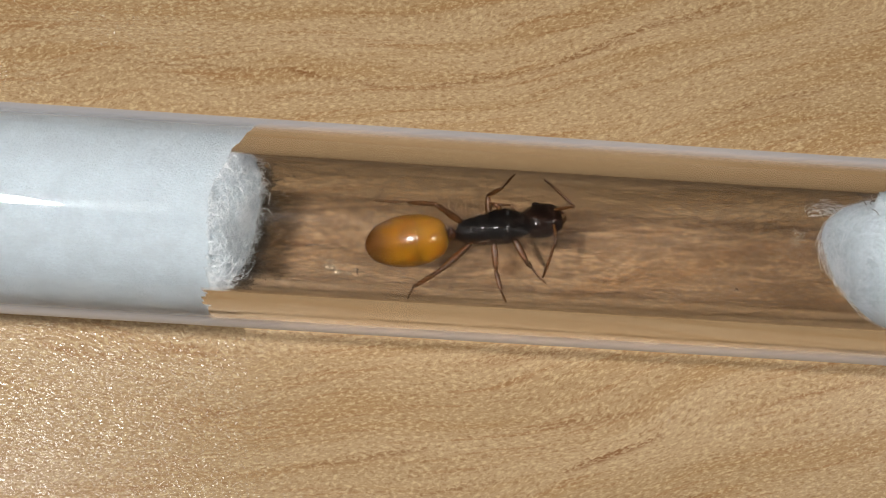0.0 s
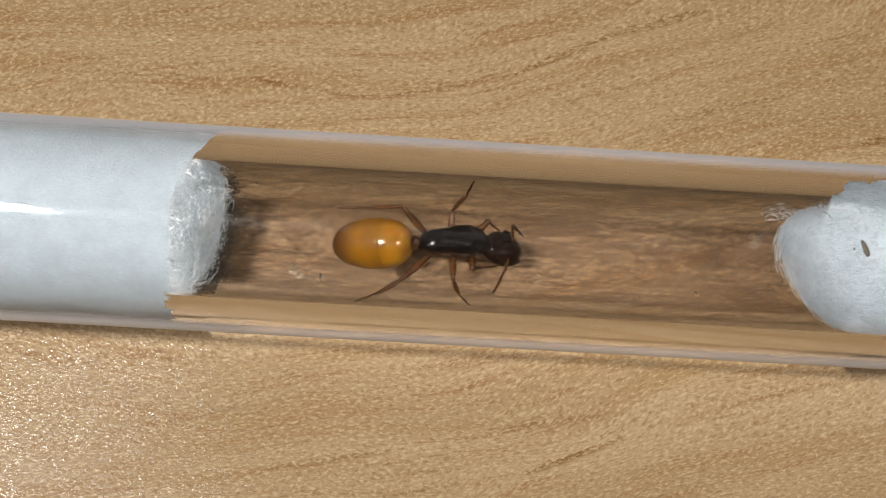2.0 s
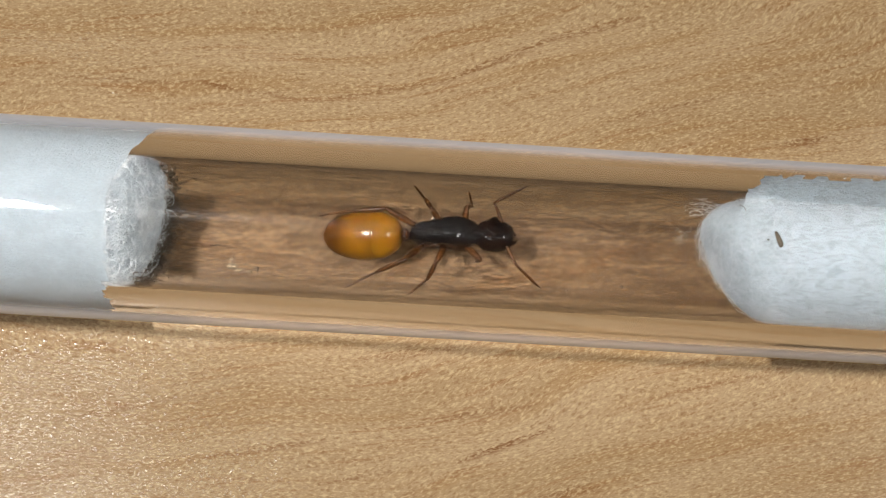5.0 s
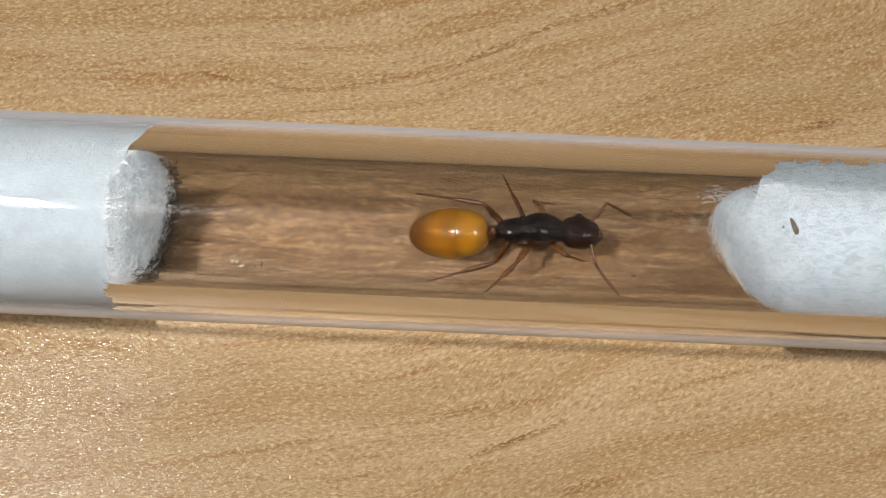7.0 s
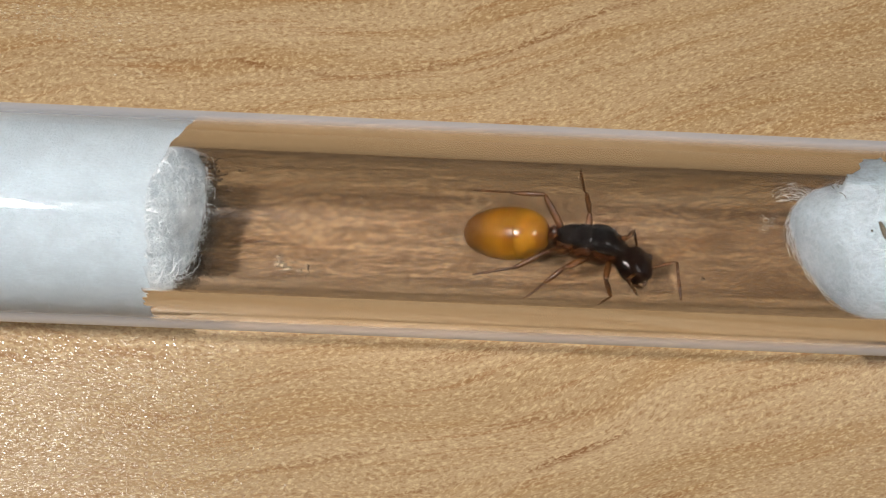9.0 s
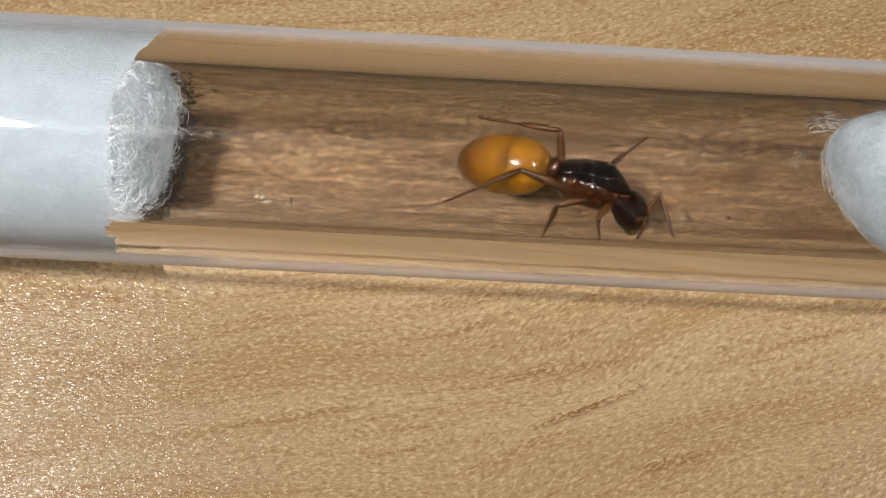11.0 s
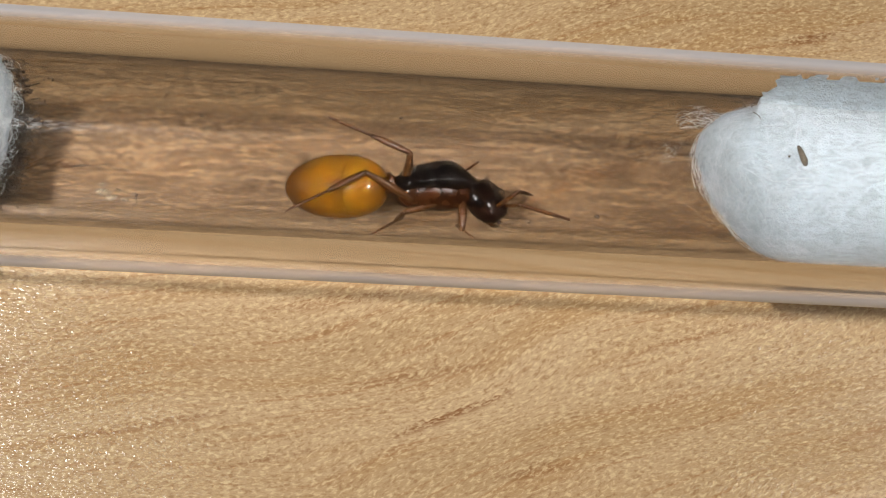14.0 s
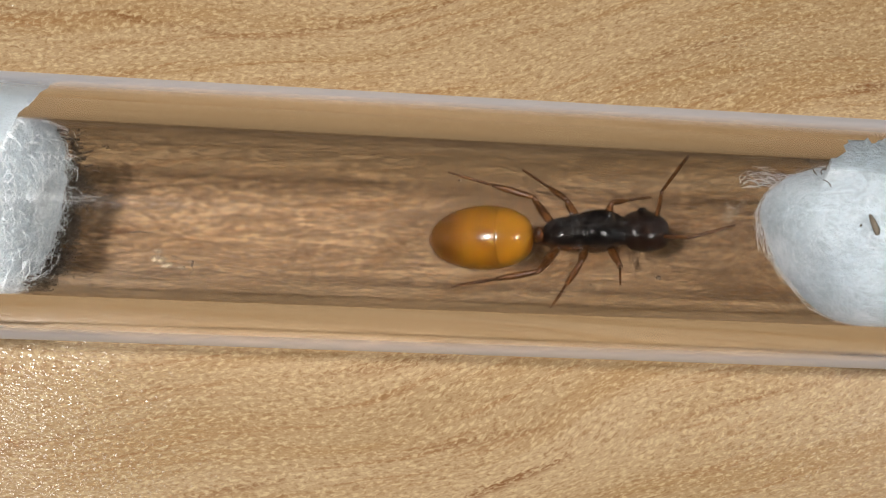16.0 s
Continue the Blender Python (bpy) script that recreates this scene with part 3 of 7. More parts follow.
def residue_material():
    m = Nodes("clear_dried_residue")
    p = m.coords()
    m.principled(Base_Color=(0.42, 0.35, 0.25), Roughness=0.12, Alpha=m.fit(m.noise(p, 3.0, 3.0), 0.35, 0.65, 0.3, 0.75),
                 Normal=m.bump(m.noise(p, 4.0, 3.0), 0.4, 0.00005))
    return m.mat


RESIDUE = residue_material()
HUSK = plain("grey_husk", (0.22, 0.18, 0.13), 0.7, 0.1, 3000.0, 0.6)
litter()


# ---- the ant ----
def leg_mesh(length, thick, tail, bend=0.0):
    """A tapered limb along +x from the origin; thick at one third."""
    bm = bmesh.new()
    n = 9
    pts = [(length * k / n, 0, bend * math.sin(math.pi * k / n)) for k in range(n + 1)]
    radii = [tail + (thick - tail) * math.sin(math.pi * min(1, (k + 1.2) / n * 0.85)) for k in range(n + 1)]
    strand(bm, pts, radii, 10)
    return bm


LEG_LENGTHS = ((2.2, 1.7, 1.9), (2.4, 1.9, 2.2), (3.8, 2.7, 3.0))
SCAPE, FUNICULUS = 2.5, 3.3


def belly(x):
    """Half width of the gaster, x mm behind its front end (0 to 6.8)."""
    u = max(-0.999, min(0.999, 2 * x / 6.8 - 1))
    return max(0.12, (1 - u * u) ** 0.40 * (1 - 0.04 * u))


def tergite(x0, x1, over=0.35):
    """One overlapping plate of the gaster between x0 and x1 mm, its hind rim a little proud."""
    rings, n = [], 12
    for k in range(n + 1):
        u = k / n
        x = x0 - over + (x1 - x0 + over) * u
        lift = 0.996 + 0.004 * min(1, u * 2.2)
        rings.append((-x, 2.26 * belly(x) * lift, 2.16 * belly(x) * lift, 0))
    rings.append((-x1 - 0.03, 2.26 * belly(x1) * 0.995, 2.16 * belly(x1) * 0.995, 0))
    return loft(rings, 40)


def thorax_mesh():
    """Black upper thorax: pronotum collar, domed scutum, scutellum and sloping hind part, with grooves between."""
    return dimpled([(-3, 0.25, 0.15, -0.15), (-2.85, 0.6, 0.33, 0.07), (-2.4, 0.88, 0.51, 0.29), (-1.9, 1, 0.6, 0.45),
                 (-1.55, 1, 0.6, 0.48), (-1.45, 0.96, 0.564, 0.426), (-1.3, 1.08, 0.68, 0.57), (-0.9, 1.15, 0.76, 0.6),
                 (-0.62, 1.13, 0.73, 0.59), (-0.52, 1.08, 0.64, 0.54), (-0.38, 1.2, 0.78, 0.62), (0.2, 1.32, 0.9, 0.66),
                 (0.9, 1.36, 0.88, 0.62), (1.5, 1.28, 0.7, 0.52), (1.72, 1.18, 0.6, 0.42), (1.85, 1.2, 0.6, 0.38),
                 (2.3, 1.05, 0.51, 0.19), (2.65, 0.78, 0.372, -0.032), (2.95, 0.42, 0.228, -0.188)], 64, 3, 0.075, 4)


def dimpled(rings, sides, between, depth, seed):
    """A body through rings like loft(), with finer rings between and a dimpled skin."""
    fine = []
    for a, b in zip(rings, rings[1:]):
        fine += [tuple(p + (q - p) * k / between for p, q in zip(a, b)) for k in range(between)]
    bm = loft(fine + [rings[-1]], sides)
    bm.normal_update()
    for v in bm.verts:
        p = v.co * 1000 + Vector((seed, 0, 0))
        lump = noise.noise(p * 1.7) * 0.6 + noise.noise(p * 3.6) * 0.4
        v.co += v.normal * lump * depth * MM
    return bm


HIPS = ((1.5, 0.8, -0.75), (-0.1, 0.85, -0.85), (-1.9, 0.75, -0.75))


def build_ant():
    ant = tagged(new("ant"), "queen honeypot ant with black thorax and swollen amber abdomen", "ant")
    made = {}
    made["thorax"] = part("thorax", thorax_mesh(), BLACK, ant, "glossy black thorax")
    part("thorax_side", loft([(-2.8, 0.4, 0.438, -0.62), (-2.3, 0.8, 0.875, -0.62), (-1.6, 0.96, 1.125, -0.64), (-1.45, 0.92, 1.075, -0.64), (-1.2, 1.04, 1.225, -0.62), (-0.5, 1.08, 1.275, -0.62),
                              (0.3, 1.22, 1.325, -0.62), (1.1, 1.24, 1.275, -0.64), (1.7, 1.08, 1.075, -0.64), (2.3, 0.85, 0.75, -0.64), (2.8, 0.4, 0.375, -0.62)], 28), RUST, ant, "rusty brown underside of the thorax")
    made["petiole"] = part("petiole", loft([(-3.75, 0.28, 0.28, -0.3), (-3.5, 0.55, 0.8, 0.05), (-3.25, 0.55, 0.75, 0.0), (-2.9, 0.3, 0.3, -0.3)], 16), RUST, ant, "rusty brown petiole node")
    gaster = part("gaster", tergite(0.0, 2.1, 0.0), AMBER, ant, "swollen translucent honey-amber gaster")
    part("tergite", tergite(2.1, 4.3), AMBER, gaster, "honey-amber plate")
    part("tergite", tergite(4.3, 5.7), AMBER, gaster, "honey-amber plate")
    part("tergite", tergite(5.7, 6.75), AMBER, gaster, "deeper brown-amber end plate")
    gaster.location = Vector((-3.6, 0, -0.1)) * MM
    head = part("head", dimpled(ovoid(-0.3, 2.75, 1.52, 1.1, 0, 0.55, -0.06, 18), 64, 3, 0.06, 9), HEAD_SHELL, ant, "rounded reddish-black head")
    head.location = Vector((2.8, 0, -0.3)) * MM
    made["gaster"], made["head"] = gaster, head
    for hx, hy, hz in HIPS:
        for s in (1, -1):
            bm = bmesh.new()
            strand(bm, [(hx + 0.25, s * 0.3, -0.5), (hx + 0.15, s * 0.55, -0.75), (hx, s * hy, hz - 0.05), (hx - 0.02, s * (hy + 0.15), hz - 0.05)], [0.5, 0.56, 0.44, 0.2], 12)
            part("coxa", bm, RUST, ant, "rusty brown leg base")
    for s in (1, -1):
        bm = loft(ovoid(-0.32, 0.32, 0.16, 0.28, 0, 1, 0, 8), 12)
        eye = part("eye", bm, BLACK, head)
        eye.location = Vector((1.1, s * 1.44, 0.45)) * MM
        bm = bmesh.new()
        strand(bm, [(0, 0, 0), (0.4, s * 0.1, -0.1), (0.8, -s * 0.15, -0.15), (1.0, -s * 0.45, -0.15)], [0.28, 0.25, 0.17, 0.06], 8)
        jaw = part("mandible", bm, RUST, head, "reddish brown mandible")
        jaw.location = Vector((2.15, s * 0.5, -0.25)) * MM
        sc = part("antenna_scape", leg_mesh(SCAPE, 0.15, 0.10), BROWN, head)
        sc.location = Vector((1.9, s * 0.55, 0.35)) * MM
        fu = part("antenna_whip", leg_mesh(FUNICULUS, 0.13, 0.09), BROWN, head)
        made["scape", s], made["whip", s] = sc, fu
    for s in (1, -1):
        for k in range(3):
            femur, tibia, tarsus = LEG_LENGTHS[k]
            leg = part("leg", leg_mesh(femur, 0.29, 0.13), BROWN, ant, "brown jointed leg")
            tib = part("tibia", leg_mesh(tibia, 0.21, 0.11), BROWN, leg)
            tar = part("tarsus", leg_mesh(tarsus, 0.10, 0.06), BROWN, leg)
            made["leg", s, k], made["tibia", s, k], made["tarsus", s, k] = leg, tib, tar
    return ant, made


def bristles(host, rings, count, length, seed):
    """Short pale hairs standing on a body part."""
    rng = random.Random(seed)
    bm = bmesh.new()
    for _ in range(count):
        x, hw, hh, zc = rng.choice(rings)
        a = rng.uniform(0.1, math.pi - 0.1)
        n = Vector((0, math.cos(a), math.sin(a)))
        p = Vector((x + rng.uniform(-0.3, 0.3), hw * math.cos(a) * 0.97, zc + hh * math.sin(a) * 0.97))
        way = (n + Vector((rng.uniform(-0.7, 0.2), rng.uniform(-0.3, 0.3), 0))).normalized()
        strand(bm, [p, p + way * length * rng.uniform(0.5, 1)], [0.006, 0.003], 3)
    tagged(part("bristles", bm, FIBRE, host, "short pale bristles"), kind="stuff")


ANT, ANT_PARTS = build_ant()
bristles(ANT_PARTS["thorax"], [(-2.0, 1.0, 1.0, 0.05), (-1.0, 1.15, 1.18, 0.18), (0.2, 1.32, 1.32, 0.24), (1.0, 1.36, 1.3, 0.2), (2.2, 1.05, 0.85, -0.15)], 70, 0.35, 21)
bristles(ANT_PARTS["head"], [(0.4, 1.25, 0.95, 0), (1.2, 1.4, 1.05, 0), (2.0, 1.2, 0.9, 0)], 40, 0.28, 22)


# ---- what moves ----
def motions():
    walk(ANT, [
        (0, pose(0.00274, 0.00142, 0.00595, -5.0, 1.0, 13.0)),
        (0.5, pose(0.00268, 0.00067, 0.00595, -5.0, 1.0, 4.1)),
        (1, pose(0.00285, 0.00037, 0.00595, -5.0, 1.0, 4.0)),
        (1.5, pose(0.00315, 0.00056, 0.00595, -5.0, 0.9, 2.6)),
        (2, pose(0.00291, 0.00064, 0.00574, -5.0, 14.2, 7.7)),
        (2.5, pose(0.00313, 0.00081, 0.00583, -5.0, 8.8, 6.1)),
        (3, pose(0.00329, 0.00043, 0.00595, -5.0, 1.0, 4.1)),
        (3.5, pose(0.00347, 0.00053, 0.00581, -5.0, 9.8, 3.3)),
        (4, pose(0.00454, 0.00092, 0.00595, -5.0, 1.0, 6.5)),
        (4.2, pose(0.00532, 0.00120, 0.00595, -5.0, 1.0, 6.5)),
        (6.3, pose(0.01031, 0.00072, 0.00590, -8.0, 8.4, 1.5)),
        (6.5, pose(0.01096, 0.00039, 0.00585, -8.0, 11.3, 10.1)),
        (7, pose(0.01401, 0.00098, 0.00587, -8.0, 10.2, 7.4)),
        (7.5, pose(0.01482, 0.00089, 0.00591, -8.0, 7.6, 2.5)),
        (8, pose(0.01501, 0.00034, 0.00598, -14.0, 11.2, -4.0)),
        (8.2, pose(0.01475, 0.00037, 0.00602, -16.0, 11.4, -4.7)),
        (10.3, pose(0.01324, -0.00080, 0.00652, -45.0, 20.4, -10.0)),
        (10.5, pose(0.01328, -0.00061, 0.00659, -45.0, 15.5, -11.9)),
        (11, pose(0.01265, -0.00066, 0.00657, -50.0, 25.7, -7.1)),
        (11.5, pose(0.01212, -0.00086, 0.00672, -55.0, 22.4, -4.5)),
        (12, pose(0.01170, -0.00064, 0.00669, -58.0, 24.0, 0.5)),
        (12.5, pose(0.01089, -0.00014, 0.00667, -60.0, 26.0, 5.2)),
        (13, pose(0.01016, 0.00059, 0.00661, -62.0, 31.1, 14.8)),
        (13.5, pose(0.01065, 0.00025, 0.00657, -62.0, 34.7, 16.6)),
        (13.8, pose(0.00965, -0.00029, 0.00668, -58.0, 25.3, 13.1)),
        (14, pose(0.01147, -0.00115, 0.00665, -50.0, 19.1, 10.1)),
        (14.2, pose(0.01188, -0.00155, 0.00634, -36.0, 19.7, 2.0)),
        (14.5, pose(0.01184, -0.00166, 0.00614, -24.0, 14.9, 2.2)),
        (15, pose(0.01313, -0.00137, 0.00611, -20.0, 11.4, 2.5)),
        (15.5, pose(0.01531, -0.00001, 0.00586, -10.0, 13.5, 10.1)),
        (16, pose(0.01727, 0.00046, 0.00594, -8.0, 5.8, 7.6)),
    ])
    walk(ANT_PARTS["gaster"], [
        (0, pose(-0.00360, 0.00000, -0.00010, -0.0, -19.7, -6.7)),
        (0.5, pose(-0.00360, 0.00000, -0.00010, 0.0, -20.5, -1.4)),
        (1, pose(-0.00360, -0.00000, -0.00010, 0.0, -19.8, -8.0)),
        (1.5, pose(-0.00360, -0.00000, -0.00010, -0.0, -19.8, -3.2)),
        (2, pose(-0.00360, -0.00000, -0.00010, -0.0, -37.1, -16.3)),
        (2.5, pose(-0.00360, 0.00000, -0.00010, 0.0, -29.8, -10.6)),
        (3, pose(-0.00360, 0.00000, -0.00010, 0.0, -19.9, -7.5)),
        (3.5, pose(-0.00360, -0.00000, -0.00010, 0.0, -29.9, -15.2)),
        (4, pose(-0.00360, 0.00000, -0.00010, -0.0, -18.2, -10.5)),
        (4.2, pose(-0.00360, 0.00000, -0.00010, 0.0, -18.1, -8.1)),
        (6.3, pose(-0.00360, 0.00000, -0.00010, -0.0, -28.5, -13.2)),
        (6.5, pose(-0.00360, 0.00000, -0.00010, -0.0, -32.2, -17.4)),
        (7, pose(-0.00360, 0.00000, -0.00010, -0.0, -31.3, -16.9)),
        (7.5, pose(-0.00360, -0.00000, -0.00010, -0.0, -29.0, -12.0)),
        (8, pose(-0.00360, 0.00000, -0.00010, 0.0, -33.4, -14.4)),
        (8.2, pose(-0.00360, 0.00000, -0.00010, 0.0, -35.6, -14.7)),
        (10.3, pose(-0.00360, 0.00000, -0.00010, 0.0, -33.4, -36.6)),
        (10.5, pose(-0.00360, 0.00000, -0.00010, -0.0, -33.7, -26.4)),
        (11, pose(-0.00360, -0.00000, -0.00010, -0.0, -27.5, -53.2)),
        (11.5, pose(-0.00360, -0.00000, -0.00010, -0.0, -25.2, -51.4)),
        (12, pose(-0.00360, 0.00000, -0.00010, 0.0, -17.3, -55.3)),
        (12.5, pose(-0.00360, 0.00000, -0.00010, 0.0, -16.5, -66.7)),
        (13, pose(-0.00360, 0.00000, -0.00010, 0.0, -12.7, -76.1)),
        (13.5, pose(-0.00360, -0.00000, -0.00010, 0.0, -12.6, -71.0)),
        (13.8, pose(-0.00360, -0.00000, -0.00010, 0.0, -11.7, -56.5)),
        (14, pose(-0.00360, 0.00000, -0.00010, 0.0, -16.8, -44.4)),
        (14.2, pose(-0.00360, 0.00000, -0.00010, 0.0, -32.5, -38.2)),
        (14.5, pose(-0.00360, 0.00000, -0.00010, 0.0, -31.2, -25.3)),
        (15, pose(-0.00360, 0.00000, -0.00010, 0.0, -30.0, -21.7)),
        (15.5, pose(-0.00360, -0.00000, -0.00010, 0.0, -35.0, -20.3)),
        (16, pose(-0.00360, 0.00000, -0.00010, 0.0, -26.5, -11.9)),
    ])
    walk(ANT_PARTS["head"], [
        (0, pose(0.00280, 0.00000, -0.00030, 0.0, -6.1, 8.0)),
        (0.5, pose(0.00280, -0.00000, -0.00030, 0.0, -1.8, -22.3)),
        (1, pose(0.00280, 0.00000, -0.00030, -0.0, -4.0, -14.1)),
        (1.5, pose(0.00280, -0.00000, -0.00030, 0.0, -4.0, -13.7)),
        (2, pose(0.00280, -0.00000, -0.00030, 0.0, 4.2, -22.3)),
        (2.5, pose(0.00280, 0.00000, -0.00030, 0.0, -2.1, -4.7)),
        (3, pose(0.00280, 0.00000, -0.00030, 0.0, 17.2, -7.0)),
        (3.5, pose(0.00280, -0.00000, -0.00030, 0.0, 8.0, -54.9)),
        (4, pose(0.00280, 0.00000, -0.00030, -0.0, -0.4, -15.7)),
        (4.2, pose(0.00280, 0.00000, -0.00030, -0.0, -2.1, -12.4)),
        (6.3, pose(0.00280, 0.00000, -0.00030, 0.0, 17.8, 11.6)),
        (6.5, pose(0.00280, 0.00000, -0.00030, 0.0, 20.0, 4.0)),
        (7, pose(0.00280, -0.00000, -0.00030, 0.0, -6.0, -7.9)),
        (7.5, pose(0.00280, 0.00000, -0.00030, 0.0, 9.6, -7.9)),
        (8, pose(0.00280, 0.00000, -0.00030, 0.0, 5.3, -44.0)),
        (8.2, pose(0.00280, 0.00000, -0.00030, 0.0, 7.6, -48.2)),
        (10.3, pose(0.00280, 0.00000, -0.00030, -0.0, 39.8, -62.8)),
        (10.5, pose(0.00280, 0.00000, -0.00030, 0.0, 44.2, -63.2)),
        (11, pose(0.00280, -0.00000, -0.00030, -0.0, 40.8, -56.9)),
        (11.5, pose(0.00280, -0.00000, -0.00030, -0.0, 43.8, -53.0)),
        (12, pose(0.00280, 0.00000, -0.00030, 0.0, 40.3, -49.1)),
        (12.5, pose(0.00280, 0.00000, -0.00030, -0.0, 52.1, -57.5)),
        (13, pose(0.00280, 0.00000, -0.00030, -0.0, 64.6, -72.5)),
        (13.5, pose(0.00280, 0.00000, -0.00030, 0.0, 72.4, -85.9)),
        (13.8, pose(0.00280, -0.00000, -0.00030, -0.0, 52.7, -62.7)),
        (14, pose(0.00280, 0.00000, -0.00030, 0.0, 41.2, -55.0)),
        (14.2, pose(0.00280, 0.00000, -0.00030, 0.0, 14.4, -48.9)),
        (14.5, pose(0.00280, 0.00000, -0.00030, 0.0, -2.2, -40.0)),
        (15, pose(0.00280, 0.00000, -0.00030, 0.0, -5.4, -18.4)),
        (15.5, pose(0.00280, 0.00000, -0.00030, 0.0, -6.4, -22.2)),
        (16, pose(0.00280, 0.00000, -0.00030, 0.0, 1.8, -1.5)),
    ])
    walk(ANT_PARTS["scape", 1], [
        (0, pose(0.00190, 0.00055, 0.00035, 10.7, -40.0, -28.8)),
        (0.25, pose(0.00190, 0.00055, 0.00035, 11.1, -28.9, -29.6)),
        (0.5, pose(0.00190, 0.00055, 0.00035, 9.2, -25.5, -25.4)),
        (0.75, pose(0.00190, 0.00055, 0.00035, 6.0, -51.8, -20.4)),
        (1, pose(0.00190, 0.00055, 0.00035, 33.9, -85.3, -49.1)),
        (1.5, pose(0.00190, 0.00055, 0.00035, 15.8, -82.1, -30.8)),
        (1.667, pose(0.00190, 0.00055, 0.00035, -86.6, -76.6, 72.5)),
        (1.75, pose(0.00190, 0.00055, 0.00035, -107.4, -71.8, 94.0)),
        (1.833, pose(0.00190, 0.00055, 0.00035, -128.1, -65.1, 116.2)),
        (2, pose(0.00190, 0.00055, 0.00035, -157.6, -59.6, 149.3)),
        (2.25, pose(0.00190, 0.00055, 0.00035, -118.1, -31.7, 97.4)),
        (2.5, pose(0.00190, 0.00055, 0.00035, -102.3, -32.6, 68.0)),
        (3, pose(0.00190, 0.00055, 0.00035, -111.8, -25.8, 87.5)),
        (3.5, pose(0.00190, 0.00055, 0.00035, -122.1, -37.1, 107.0)),
        (4, pose(0.00190, 0.00055, 0.00035, -115.3, -28.8, 94.5)),
        (4.2, pose(0.00190, 0.00055, 0.00035, -125.9, -27.3, 116.9)),
        (6.3, pose(0.00190, 0.00055, 0.00035, -100.9, -47.0, 77.1)),
        (6.5, pose(0.00190, 0.00055, 0.00035, -88.9, -44.7, 60.5)),
        (7, pose(0.00190, 0.00055, 0.00035, -82.5, -36.5, 50.7)),
        (7.5, pose(0.00190, 0.00055, 0.00035, -42.7, -51.3, -4.1)),
        (8, pose(0.00190, 0.00055, 0.00035, -54.8, -52.6, 11.3)),
        (8.2, pose(0.00190, 0.00055, 0.00035, -66.4, -49.2, 26.1)),
        (9.25, pose(0.00190, 0.00055, 0.00035, -107.3, -25.6, 88.2)),
        (10.3, pose(0.00190, 0.00055, 0.00035, 179.0, -60.5, -179.3)),
        (10.5, pose(0.00190, 0.00055, 0.00035, 168.5, -55.3, -166.9)),
        (11, pose(0.00190, 0.00055, 0.00035, 171.2, -53.6, -170.2)),
        (11.5, pose(0.00190, 0.00055, 0.00035, 172.7, -40.9, -172.1)),
        (11.75, pose(0.00190, 0.00055, 0.00035, 174.4, -38.8, -174.9)),
        (12, pose(0.00190, 0.00055, 0.00035, -177.9, -35.0, 172.4)),
        (12.5, pose(0.00190, 0.00055, 0.00035, 143.8, -49.3, -133.2)),
        (12.75, pose(0.00190, 0.00055, 0.00035, 111.8, -40.6, -89.2)),
        (13, pose(0.00190, 0.00055, 0.00035, 87.4, -32.2, -49.2)),
        (13.5, pose(0.00190, 0.00055, 0.00035, 85.7, -49.4, -46.7)),
        (13.65, pose(0.00190, 0.00055, 0.00035, 92.3, -51.6, -55.2)),
        (13.8, pose(0.00190, 0.00055, 0.00035, 98.0, -51.9, -62.4)),
        (14, pose(0.00190, 0.00055, 0.00035, 94.7, -57.5, -58.4)),
        (14.1, pose(0.00190, 0.00055, 0.00035, 57.9, -59.3, -15.7)),
        (14.2, pose(0.00190, 0.00055, 0.00035, 24.8, -71.4, 20.3)),
        (14.35, pose(0.00190, 0.00055, 0.00035, -51.2, -78.6, 98.1)),
        (14.5, pose(0.00190, 0.00055, 0.00035, -126.9, -78.3, 174.9)),
        (15, pose(0.00190, 0.00055, 0.00035, -81.5, -33.4, 124.8)),
        (15.5, pose(0.00190, 0.00055, 0.00035, -63.9, -35.4, 94.2)),
        (16, pose(0.00190, 0.00055, 0.00035, -64.1, -55.7, 94.5)),
    ])
